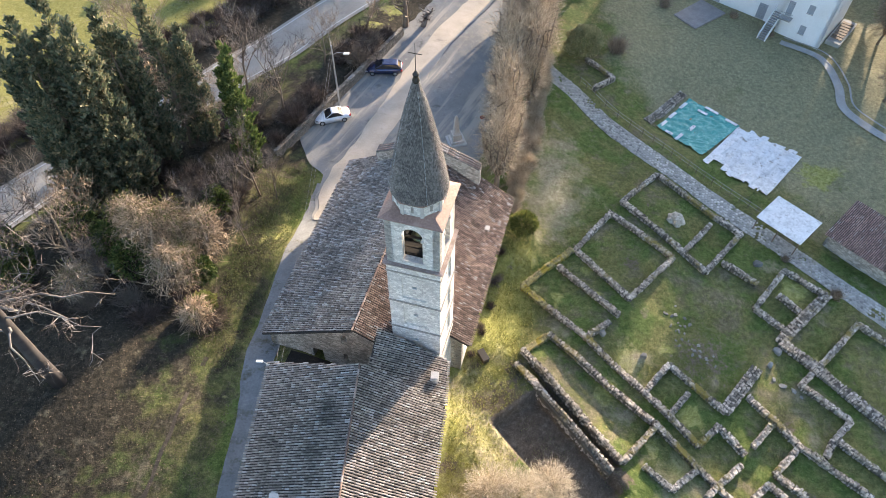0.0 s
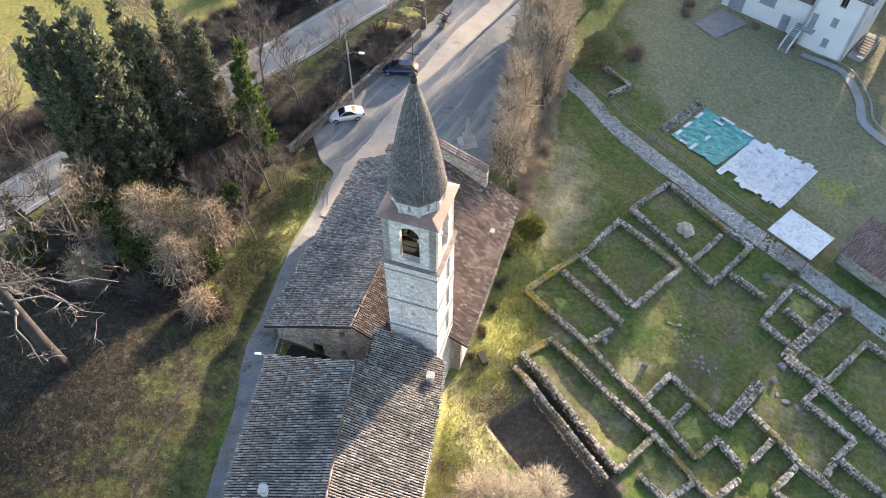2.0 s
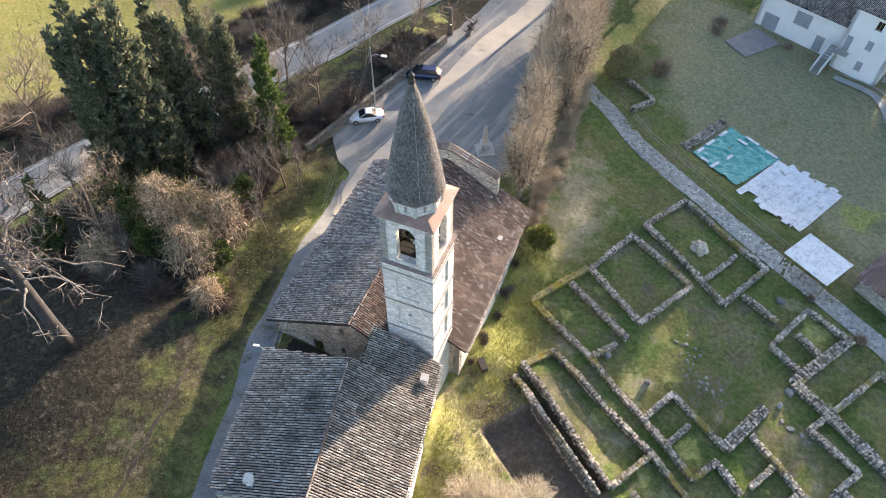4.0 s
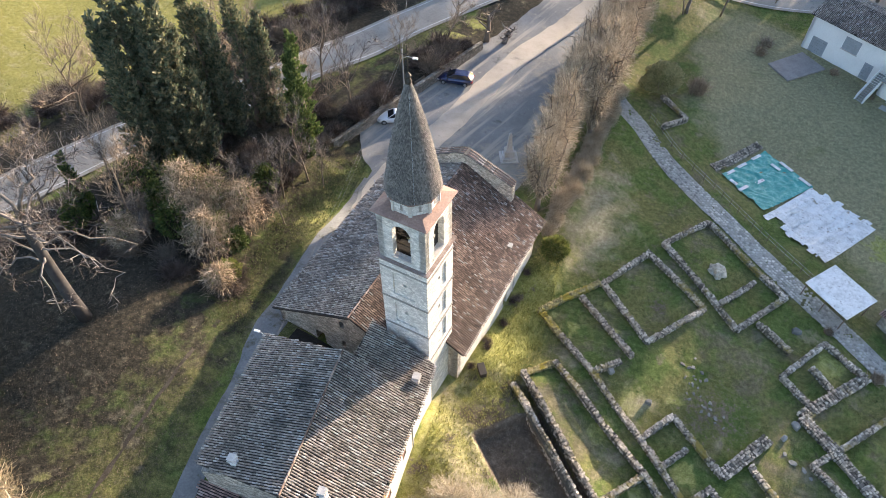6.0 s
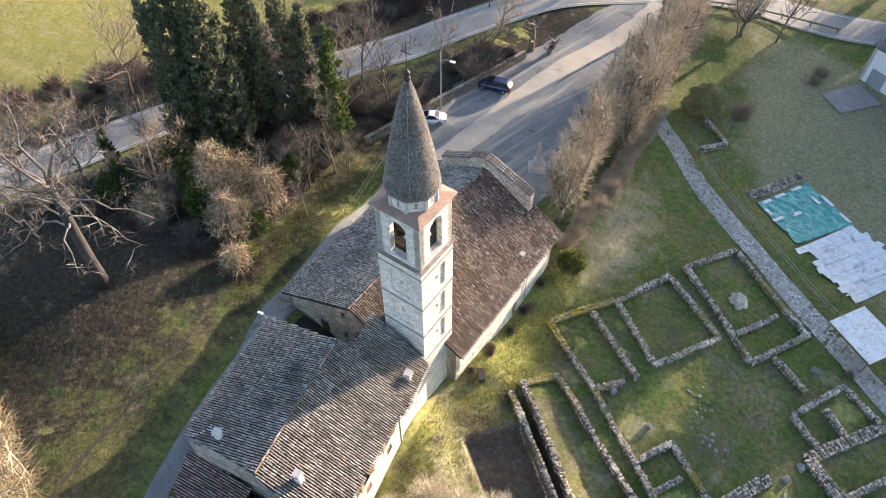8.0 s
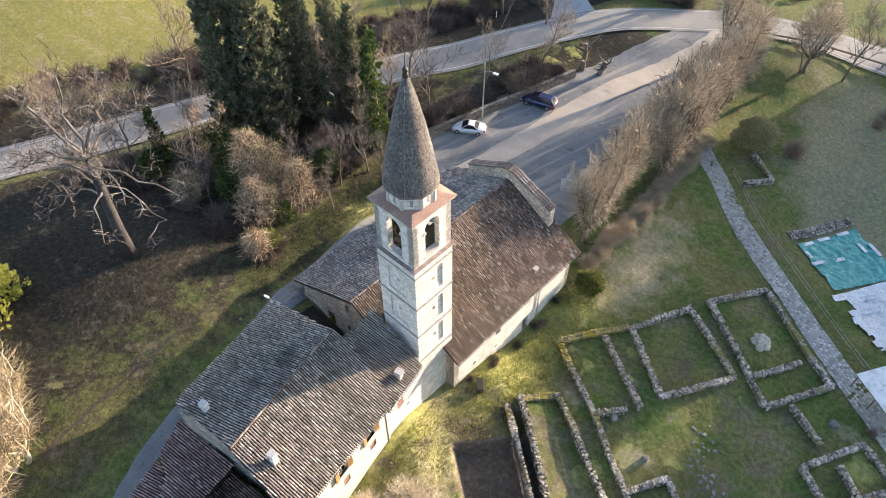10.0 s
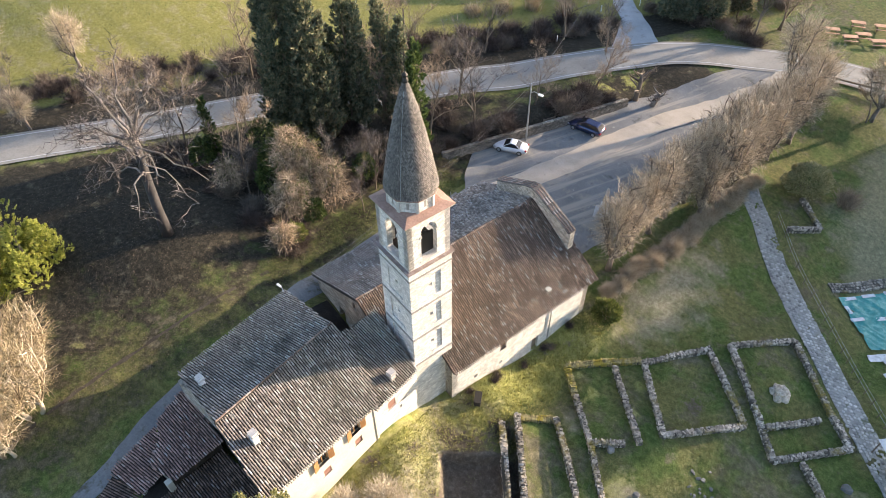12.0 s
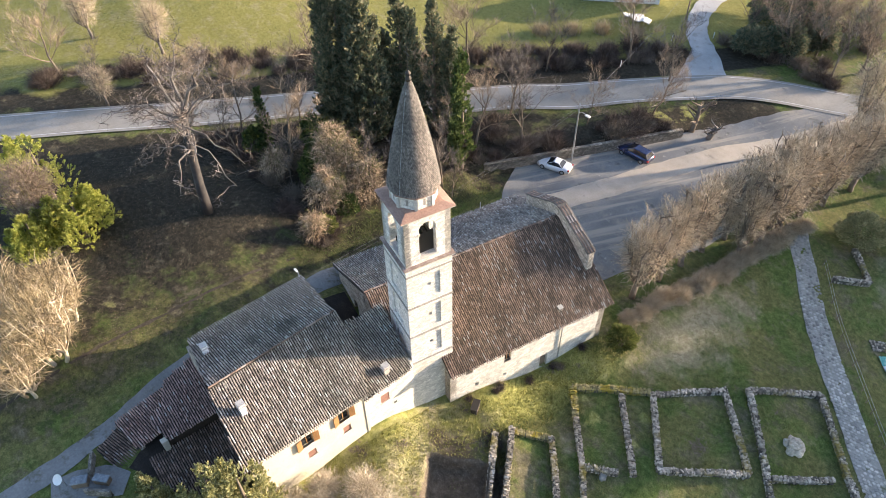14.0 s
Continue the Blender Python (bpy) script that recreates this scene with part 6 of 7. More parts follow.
def car(label, at, heading, paint, L, W, Ht, coupe):
    """A parked car; x is its front. Body and cabin are lofted from cross sections."""
    x, y = at
    root = thing("car", pose(x, y, hz(x, y) + 0.08, 0, 0, heading), label, "car", "parked cars")
    h = L / 2
    # stations: x, half width, sill, shoulder height, crown height
    body = [(-h, 0.72, 0.42, 0.66, 0.72), (-h + 0.12, 0.84, 0.3, 0.86, 0.92), (-h * 0.72, 0.95, 0.22, 0.9, 0.98), (-h * 0.35, 1.0, 0.2, 0.92, 0.98), (h * 0.1, 1.0, 0.2, 0.9, 0.97),
            (h * 0.42, 0.98, 0.2, 0.86, 0.95), (h * 0.75, 0.93, 0.22, 0.76, 0.84), (h - 0.15, 0.8, 0.28, 0.62, 0.7), (h, 0.66, 0.36, 0.55, 0.6)]
    g = Geo()
    ring = lambda hw, z0, z1, z2: [(-hw * 0.9, z0), (-hw, (z0 + z1) / 2), (-hw * 0.97, z1), (-hw * 0.75, z2), (0, z2 + 0.03), (hw * 0.75, z2), (hw * 0.97, z1), (hw, (z0 + z1) / 2), (hw * 0.9, z0)]
    for sx, hw, z0, z1, z2 in body:
        g.v += [(sx, yy * W / 2, zz * Ht / 1.45) for yy, zz in ring(hw, z0, z1, z2)]
    n = 9
    g.f = [(k * n + i, k * n + (i + 1) % n, (k + 1) * n + (i + 1) % n, (k + 1) * n + i)[::-1] for k in range(len(body) - 1) for i in range(n)]
    g.f += [tuple(range(n)), tuple(range((len(body) - 1) * n, len(body) * n))[::-1]]
    g.make("body", paint, root, smooth=True)
    lo = 0.93 * Ht / 1.45
    if coupe:
        cab = [(-h * 0.62, 0.72, lo), (-h * 0.32, 0.62, Ht - 0.06), (h * 0.02, 0.62, Ht), (h * 0.42, 0.76, lo)]
    else:
        cab = [(-h * 0.92, 0.76, lo), (-h * 0.74, 0.62, Ht - 0.06), (h * 0.05, 0.64, Ht), (h * 0.48, 0.78, lo)]
    g = Geo()
    lowy = 0.82 * W / 2
    (x0, _, _), (x1, w1, z1), (x2, w2, z2), (x3, _, _) = cab
    vs = [(x0, -lowy, lo), (x0, lowy, lo), (x3, lowy, lo), (x3, -lowy, lo), (x1, -w1 * W / 2, z1), (x1, w1 * W / 2, z1), (x2, w2 * W / 2, z2), (x2, -w2 * W / 2, z2)]
    g.add(vs, [(0, 4, 5, 1), (2, 6, 7, 3), (1, 5, 6, 2), (0, 3, 7, 4)])
    g.make("window_glass", M_GLASS_DARK, root, "dark tinted window glass")
    g = Geo()
    rr = 0.04
    g.add([(x1 - 0.05, -w1 * W / 2 - 0.01, z1 - 0.02), (x1 - 0.05, w1 * W / 2 + 0.01, z1 - 0.02), (x2 + 0.05, w2 * W / 2 + 0.01, z2 - 0.02), (x2 + 0.05, -w2 * W / 2 - 0.01, z2 - 0.02),
           (x1 + 0.1, -w1 * W / 2 * 0.85, z1 + rr), (x1 + 0.1, w1 * W / 2 * 0.85, z1 + rr), (x2 - 0.1, w2 * W / 2 * 0.85, z2 + rr), (x2 - 0.1, -w2 * W / 2 * 0.85, z2 + rr)],
          [(4, 7, 6, 5), (0, 4, 5, 1), (1, 5, 6, 2), (2, 6, 7, 3), (3, 7, 4, 0)])
    g.make("roof_panel", paint, root)
    for sgn in (-1, 1):
        for wx in ((x3, x2), (x0, x1)):
            g = Geo()
            za, zb = lo, (z2 if wx[0] == x3 else z1)
            ww = w2 if wx[0] == x3 else w1
            g.tube([(wx[0], sgn * lowy, za), (wx[1], sgn * ww * W / 2, zb)], [0.035, 0.035], 5)
            g.make("pillar", paint, root)
        g = Geo()
        g.box(h * 0.36, h * 0.44, sgn * (W / 2 - 0.02) - 0.02, sgn * (W / 2 + 0.16) + 0.02, lo - 0.02, lo + 0.12)
        g.make("wing_mirror", paint, root)
        g = Geo()
        g.box(h - 0.34, h - 0.02, sgn * W * 0.36 - 0.16, sgn * W * 0.36 + 0.13, 0.5, 0.63)
        g.make("headlight", M_METAL, root, "clear headlight")
        g = Geo()
        g.box(-h - 0.01, -h + 0.2, sgn * W * 0.36 - 0.13, sgn * W * 0.36 + 0.12, 0.62, 0.8)
        g.make("tail_light", M_REDLIGHT, root, "red tail light")
        for wx in (-h * 0.6, h * 0.62):
            tyre = Geo()
            m = pose(wx, sgn * (W / 2 - 0.11), 0.31, 90, 0, 0)
            tyre.lathe([(0.19, -0.1), (0.3, -0.1), (0.32, -0.06), (0.32, 0.06), (0.3, 0.1), (0.19, 0.1)], 18)
            tyre.v = [tuple(m @ Vector(v)) for v in tyre.v]
            wheel = tyre.make("wheel", M_RUBBER, root, "black tyre")
            rim = Geo()
            rim.lathe([(0.2, -0.105), (0.2, 0.105)], 12)
            rim.v = [tuple(m @ Vector(v)) for v in rim.v]
            rim.make("rim", M_METAL, wheel)
    return root


M_RUBBER = plain("black_rubber", (0.02, 0.02, 0.02), 0.8)
M_REDLIGHT = plain("red_lens", (0.35, 0.02, 0.02), 0.25)
M_SILVER = plain("white_car_paint", (0.72, 0.73, 0.74), 0.3, 0.0, 1.0)
M_BLUE = plain("dark_blue_car_paint", (0.015, 0.025, 0.085), 0.25, 0.3, 1.0)
car("small white coupe parked on the gravel", (-14.4, 58.0), 200, M_SILVER, 4.1, 1.78, 1.28, True)
car("dark blue estate car parked by the wall", (-9.5, 67.1), 183, M_BLUE, 4.5, 1.8, 1.45, False)
car("dark car on the road behind the trees", (-37.2, 46.5), 56, M_BLUE, 4.4, 1.8, 1.45, False)

pole = thing("street_lamp", pose(-14.0, 60.6, hz(-14.0, 60.6)), "tall grey steel pole with a street lamp arm and cables", "street lamp")
g = Geo()
g.tube([(0, 0, -0.3), (0, 0, 8.1)], [0.12, 0.08], 8)
g.make("pole", M_METAL, pole)
g = Geo()
g.tube([(0, 0, 6.9), (0.6, -0.15, 7.35), (1.5, -0.4, 7.5)], [0.04, 0.035, 0.03], 6)
g.make("lamp_arm", M_METAL, pole)
g = Geo()
g.box(1.35, 1.95, -0.6, -0.3, 7.42, 7.56)
g.make("lamp_head", M_WHITE, pole, "pale lamp head")
M_CABLE = plain("grey_cable", (0.22, 0.22, 0.22), 0.8)


def cable(a, b, sag, r=0.007):
    a, b = Vector(a), Vector(b)
    pts = [a.lerp(b, i / 16) - Vector((0, 0, sag * 4 * (i / 16) * (1 - i / 16))) for i in range(17)]
    g = Geo()
    g.tube(pts, [r] * 17, 4)
    return tagged(g.make("cable", M_CABLE), "thin overhead cable between pole and house", "cable", "overhead cables")


for dx, dz in ((0, 0), (0.35, -0.25)):
    cable((-14.0 + dx * 0.5, 60.6, 10.15 + dz), (-11.8 + dx, 22.5, 10.6 + dz * 0.5), 0.9)
cable((-14.0, 60.6, 10.2), (-24.6, 98.5, 9.5), 0.8, 0.014)
far_pole = thing("utility_pole", pose(-24.6, 98.5, hz(-24.6, 98.5)), "wooden utility pole beside the side road", "pole")
g = Geo()
g.tube([(0, 0, -0.3), (0, 0, 6.2)], [0.13, 0.09], 7)
g.make("pole", M_WOOD, far_pole)
eave_pole = thing("roof_mast", pose(*loc(-12.55, 13.0, 0)[:2], 5.0), "thin grey mast at the church eave", "mast")
g = Geo()
g.tube([(0, 0, 0), (0, 0, 3.3)], [0.05, 0.04], 6)
g.make("mast", M_METAL, eave_pole)
wl = thing("wall_lamp", pose(-12.3, 22.3, 10.5), "white street lamp on a bracket at the rectory corner", "street lamp")
g = Geo()
g.tube([(0, 0, -0.2), (-0.5, 0.1, 0.15)], [0.03, 0.03], 5)
g.make("bracket", M_METAL, wl)
g = Geo()
g.box(-0.9, -0.45, -0.02, 0.16, 0.12, 0.22)
g.make("lamp_head", M_WHITE, wl)

monument = thing("monument", pose(-0.2, 55.6, hz(-0.2, 55.6), 0, 0, 20), "grey stone obelisk monument on a stepped base", "monument")
for w, z0, z1 in ((2.0, -0.2, 0.25), (1.5, 0.25, 0.55), (1.05, 0.55, 1.35)):
    bevel_box("base_step", (w, w, z1 - z0), M_STONE_TRIM, monument, at=(0, 0, (z0 + z1) / 2), width=0.04)
g = Geo()
g.lathe([(0.58, 1.35), (0.42, 1.6), (0.4, 1.65), (0.22, 3.5), (0.02, 3.8)], 4, phase=math.pi / 4)
g.make("obelisk", M_STONE_TRIM, monument)
sign = thing("notice_board", pose(-13.4, 64.6, hz(-13.4, 64.6), 0, 0, 64), "low wooden notice board beside the wall", "sign")
for sx in (-0.8, 0.8):
    g = Geo()
    g.box(sx - 0.05, sx + 0.05, -0.05, 0.05, -0.2, 1.5)
    g.make("post", M_WOOD, sign)
g = Geo()
g.box(-0.75, 0.75, -0.03, 0.03, 0.6, 1.4)
g.make("board", M_WOOD, sign)
old = branch_tree("pollard_tree", 91, 4.5, 1.0, 3, M_BARK, M_BARK, "gnarled broken old trunk at the end of the wall", 0.4, 3, first=0.4, upright=0.2, twig_len=0.8)
old.matrix_world = pose(-7.8, 76.2, hz(-7.8, 76.2))
old.scale = (1.1, 1.1, 1.2)
stump = branch_tree("pollard_tree", 95, 3.4, 1.1, 3, M_DEADLIMB, M_DEADWOOD, "split bleached old trunk beside the wall's end", 0.42, 4, lean=(0.4, 0.1), first=0.3, upright=0.1, twig_len=0.7, gnarl=0.24)
stump.matrix_world = pose(-5.6, 76.6, hz(-5.6, 76.6))
stump.scale = (1.0, 1.0, 1.0)
rs = thing("road_sign", pose(2.6, 57.5, hz(2.6, 57.5)), "thin post with a small red sign", "sign")
g = Geo()
g.tube([(0, 0, -0.2), (0, 0, 2.6)], [0.03, 0.03], 6)
g.make("post", M_METAL, rs)
g = Geo()
g.lathe([(0.28, -0.015), (0.28, 0.015)], 16)
m = pose(0, -0.05, 2.3, 90, 0, 10)
g.v = [tuple(m @ Vector(v)) for v in g.v]
g.make("sign_disc", M_REDLIGHT, rs)


# ---- small parts of the buildings ----
def chimney(at, rz, label, w=0.55, tall=1.0, mat=M_PLASTER):
    root = thing("chimney", pose(*at, 0, 0, rz), label, "chimney")
    g = Geo()
    g.box(-w / 2, w / 2, -w / 2, w / 2, -0.8, tall)
    g.make("stack", mat, root)
    g = Geo()
    g.box(-w / 2 - 0.08, w / 2 + 0.08, -w / 2 - 0.08, w / 2 + 0.08, tall, tall + 0.08)
    g.make("cap", M_STONE_TRIM, root)
    for sx in (-1, 1):
        g = Geo()
        g.box(sx * w * 0.35 - 0.05, sx * w * 0.35 + 0.05, -w / 2, w / 2, tall + 0.08, tall + 0.28)
        g.make("pier", mat, root)
    g = Geo()
    g.box(-w / 2 - 0.05, w / 2 + 0.05, -w / 2 - 0.05, w / 2 + 0.05, tall + 0.28, tall + 0.36)
    g.make("top_slab", M_STONE_TRIM, root)


chimney((3.3, 38.6, 6.9), ANG, "small weathered chimney on the church roof", 0.36, 0.3, M_CONCRETE)
chimney((-0.3, 22.3, 9.3), 0, "small weathered chimney on the sacristy roof", 0.45, 0.55, M_RUBBLE)
chimney((-9.5, 12.3, 11.5), 0, "white plastered chimney on the rectory roof", 0.4, 0.55, M_WHITE)
chimney((-3.1, 11.9, 11.5), 0, "white plastered chimney on the rectory roof", 0.42, 0.6, M_WHITE)


def window(parent, m, w, tall, shutters=False, louvre=False, slat=None):
    """A window in a wall whose outer face is y = 0 (out is -y)."""
    win = new("window")
    win.parent = parent
    win.matrix_world = m
    for name, box in (("frame_side", (-w / 2, -w / 2 + 0.06)), ("frame_side", (w / 2 - 0.06, w / 2)), ("frame_middle", (-0.03, 0.03))):
        g = Geo()
        g.box(*box, 0.16, 0.22, 0, tall)
        g.make(name, M_WOOD_ORANGE, win)
    g = Geo()
    g.box(-w / 2, w / 2, 0.2, 0.22, 0, tall)
    g.make("pane", M_GLASS_DARK, win)
    g = Geo()
    g.box(-w / 2 - 0.08, w / 2 + 0.08, -0.08, 0.15, -0.08, 0.0)
    g.make("sill", M_STONE_TRIM, win)
    if shutters:
        for sx in (-1, 1):
            g = Geo()
            hx = sx * (w / 2 + 0.02)
            mm = pose(hx, -0.02, 0, 0, 0, sx * -14)
            g.box(*sorted((0, sx * w * 0.5)), -0.05, 0.0, 0.02, tall - 0.02, mm)
            g.make("shutter", M_WOOD_ORANGE, win, "open orange wooden shutter")
    if louvre:
        for i in range(6):
            g = Geo()
            g.box(-w / 2, w / 2, 0.02, 0.06, tall * i / 6, tall * i / 6 + tall / 6 * 0.92)
            g.make("slat", slat or M_SHUTTER, win)
    return win


M_SHUTTER = material("red_brown_shutter", [(0.0, (0.2, 0.1, 0.07)), (1.0, (0.32, 0.18, 0.13))], 2.0, 14.0, 0.7, 0.1)
EAST = lambda y, zz, x=-0.15: pose(x + 0.02, y, zz, 0, 0, 90)
window(rectory, EAST(14.72, 7.35), 0.95, 1.25, True)
window(rectory, EAST(17.92, 7.35, -0.08), 0.95, 1.25, True)
window(rectory, EAST(14.85, 5.6), 0.7, 0.8, louvre=True)
window(rectory, EAST(18.0, 5.7, -0.08), 0.7, 0.8, louvre=True)
window(link, EAST(21.75, 6.1, -0.04), 0.8, 1.0, louvre=True)
for b, z0, w, tall in ((2.85, 5.0, 0.7, 1.3), (6.75, 4.2, 0.7, 1.6)):
    window(church, LOC @ pose(AR - 0.02, b, z0, 0, 0, 90), w, tall)
door = thing("side_door", LOC @ pose(AR - 0.25, 10.8, 0.6, 0, 0, 90), "dark wooden door in the church's side wall", "door")
g = Geo()
g.box(-0.4, 0.4, 0, 0.08, 0, 1.8)
g.make("door_leaf", M_WOOD, door)
g = Geo()
for a, b in (((AR + 0.1, 12.4, 1.0), (AR + 0.1, 12.4, 6.6)),):
    g.tube([loc(*a), loc(*b)], [0.06, 0.06], 6)
g.make("downpipe", M_METAL, church, "grey downpipe")
g = Geo()
g.tube([(0.05, 19.75, 3.5), (0.05, 19.75, 9.2)], [0.06, 0.06], 6)
g.make("downpipe", M_METAL, rectory, "grey downpipe")

# dark wood of the box; also paints the shade under the annex eave
M_DARKWOOD = material("near_black_wood", [(0.0, (0.03, 0.022, 0.015)), (1.0, (0.09, 0.065, 0.045))], 2.0, 20.0, 0.8, 0.2)
# annexes against the rectory's near gable
annex = thing("annex", pose(0, 0, 0), "low stone annex with a lean-to reddish tiled roof", "outbuilding")
roof_slope("roof", [(-7.7, 7.0, 7.0), (-7.5, 11.3, 7.0), (-12.5, 11.6, 8.35), (-11.9, 9.0, 8.3), (-10.6, 8.0, 7.9), (-9.6, 6.6, 7.55)], M_TILE_RED, annex, seed=21)
wall("wall_back", (-12.2, 11.4), (-11.6, 9.1), 4, 7.9, 7.85, 0.4, M_RUBBLE, annex)
wall("wall_back", (-11.6, 9.1), (-9.5, 7.0), 4, 7.8, 7.1, 0.4, M_RUBBLE, annex)
wall("wall_end", (-9.5, 6.9), (-8.6, 7.0), 3, 7.3, 7.0, 0.4, M_PLASTER, annex)
# front wall coloured near black for the shade below the eave
wall("wall_front", (-8.0, 7.0), (-7.8, 11.1), 3, 6.95, 6.95, 0.35, M_DARKWOOD, annex)
annex2 = thing("outbuilding", pose(0, 0, 0), "small outbuilding with an old tiled lean-to roof by the lane", "outbuilding")
roof_slope("roof", [(-9.1, 4.9, 6.15), (-9.4, 7.2, 6.15), (-12.5, 8.7, 6.95), (-11.8, 4.5, 6.95)], M_TILE_RED, annex2, seed=22)
wall("wall_back", (-12.2, 8.4), (-11.6, 4.8), 4, 6.75, 6.75, 0.35, M_RUBBLE, annex2)
wall("wall_end", (-11.6, 4.8), (-9.3, 5.1), 3, 6.7, 6.0, 0.35, M_RUBBLE, annex2)
shed2 = thing("outbuilding", pose(0, 0, 0), "tiny tiled shed with a rendered end wall", "outbuilding")
roof_slope("roof", [(-8.5, 3.2, 5.2), (-9.1, 5.1, 5.2), (-12.1, 4.5, 6.0), (-11.3, 2.5, 6.0)], M_TILE_DARK, shed2, seed=23)
wall("wall_front", (-8.8, 3.4), (-9.3, 5.0), 2.5, 5.1, 5.1, 0.3, M_CONCRETE, shed2, [(0.7, 1.0, 4.4, 4.75)])
wall("wall_end", (-11.2, 2.8), (-8.8, 3.4), 2.5, 5.85, 5.1, 0.3, M_RUBBLE, shed2)
barn = thing("woodshed", pose(0, 0, 0), "low dark tiled woodshed roof below the rectory", "outbuilding")
roof_slope("roof", [(-2.8, 5.0, 4.2), (-2.4, 11.0, 4.2), (-7.6, 11.0, 5.7), (-8.0, 5.2, 5.7)], M_TILE_DARK, barn, seed=24)
wall("wall_back", (-7.3, 10.9), (-7.7, 5.3), 2.5, 5.5, 5.5, 0.3, M_RUBBLE, barn)
# near-black strip painted for the shade in the gap between the sheds
strip("courtyard", [(-7.2, 4.6), (-8.6, 7), (-8.8, 8.5)], 1.6, 1.4, 0.06, M_DARKGROUND, "dark strip for the shade between the outbuildings", "courtyard", 3, 6)
wall("wall_end", (-7.4, 5.3), (-2.9, 5.1), 1.5, 5.4, 4.1, 0.3, M_RUBBLE, barn)
g = Geo()
g.box(-8.2, -7.75, 6.5, 6.95, 3.5, 6.9)
g.make("corner_pillar", M_PLASTER, annex)


# yard below the sheds
strip("yard", [(-10.4, -1.4), (-9.8, 0.2), (-8.9, 1.8), (-7.6, 3.2)], [0.9, 1.2, 1.2, 0.7], [1.0, 1.3, 1.3, 0.9], 0.08, M_LANE, "stained grey yard between lane and sheds", "yard", 6, 8, 0.2)
for k, (a, b) in enumerate((((-11.2, 2.2), (-9.6, 1.4)), ((-8.6, 0.6), (-7.2, 2.0)))):
    root = thing("yard_wall", pose(*a, hz(*a)), "low grey concrete yard wall beside the sheds", "wall", "yard walls")
    d = Vector((b[0] - a[0], b[1] - a[1], 0))
    bevel_box("wall_body", (d.length, 0.22, 0.8), M_OLDWALL, root, at=(d.length / 2 * math.cos(math.atan2(d.y, d.x)), d.length / 2 * math.sin(math.atan2(d.y, d.x)), 0.45), rz=math.degrees(math.atan2(d.y, d.x)), width=0.02, seg=1)
M_BLUETARP = material("faded_blue_sheet", [(0.0, (0.09, 0.11, 0.13)), (0.5, (0.17, 0.195, 0.22)), (1.0, (0.28, 0.31, 0.34))], 1.0, 4.0, 0.6, 0.6)
for k, (x, y, w, L, rz) in enumerate(((-9.6, 0.6, 0.7, 1.2, 60), (-8.7, 1.9, 0.6, 1.2, 40))):
    root = thing("covered_stack", pose(x, y, hz(x, y) + 0.08, 0, 0, rz), "stack under a faded blue sheet in the yard", "stack", "covered stacks")
    bevel_box("stack", (L * 0.94, w * 0.94, 0.6), M_WOOD, root, at=(0, 0, 0.3), width=0.05)
    bevel_box("cover", (L, w, 0.14), M_BLUETARP, root, at=(0, 0, 0.62), width=0.06)
dish = thing("satellite_dish", pose(-10.2, -0.3, hz(-10.2, -0.3)), "small white satellite dish on a post", "satellite dish")
g = Geo()
g.tube([(0, 0, -0.2), (0, 0, 1.3)], [0.04, 0.04], 6)
g.make("post", M_METAL, dish)
g = Geo()
g.lathe([(0.05, 0.0), (0.25, 0.04), (0.4, 0.14), (0.41, 0.16), (0.25, 0.07), (0.04, 0.03)], 16)
tilt = pose(0.1, -0.1, 1.35, 35, 20, 0)
g.v = [tuple(tilt @ Vector(v)) for v in g.v]
g.make("reflector", M_WHITE, dish)


# ---- excavation field ----
M_SLAB = material("grey_field_stone", [(0.0, (0.11, 0.105, 0.09)), (0.5, (0.2, 0.19, 0.168)), (1.0, (0.32, 0.305, 0.275))], 0.8, 7.0, 0.92, 0.4, per_object=0.3)


def rock(name, at, size, seed, label, category="stone", mat=M_SLAB, group=""):
    """A rough slab or block: an uneven outline with chipped upper edges."""
    rnd = random.Random(seed)
    x, y = at
    n = 7
    o = [(size[0] * rnd.uniform(0.75, 1.15) * math.cos(2 * math.pi * i / n + rnd.uniform(-0.25, 0.25)), size[1] * rnd.uniform(0.75, 1.15) * math.sin(2 * math.pi * i / n + rnd.uniform(-0.25, 0.25))) for i in range(n)]
    tilt = (rnd.gauss(0, 0.12), rnd.gauss(0, 0.12))
    top = lambda px, py, k: size[2] * (k + 0.15 * rnd.random()) + px * tilt[0] + py * tilt[1]
    g = Geo()
    g.v = [(px * 1.05, py * 1.05, -0.25) for px, py in o] + [(px, py, top(px, py, 0.7)) for px, py in o] + [(px * 0.72, py * 0.72, top(px, py, 1.0)) for px, py in o]
    g.f = [(i, (i + 1) % n, n + (i + 1) % n, n + i) for i in range(n)] + [(n + i, n + (i + 1) % n, 2 * n + (i + 1) % n, 2 * n + i) for i in range(n)] + [tuple(range(2 * n, 3 * n))]
    ob = g.make(name, mat)
    ob.matrix_world = pose(x, y, hz(x, y) + 0.04, 0, 0, rnd.uniform(0, 180))
    return tagged(ob, label, category, group)


cairn = thing("stone_cairn", pose(23.3, 47.1, hz(23.3, 47.1)), "heap of grey boulders on the grass inside a ruined room", "stone heap")
inv = cairn.matrix_world.inverted()
for k in range(11):
    w = k * 2.4
    r = 0.55 if k < 7 else 0.2
    bm = bmesh.new()
    bmesh.ops.create_icosphere(bm, subdivisions=2, radius=0.42)
    for v in bm.verts:
        v.co *= 1 + 0.4 * noise.noise(tuple(v.co * 3 + Vector((k * 3, 0, 0))))
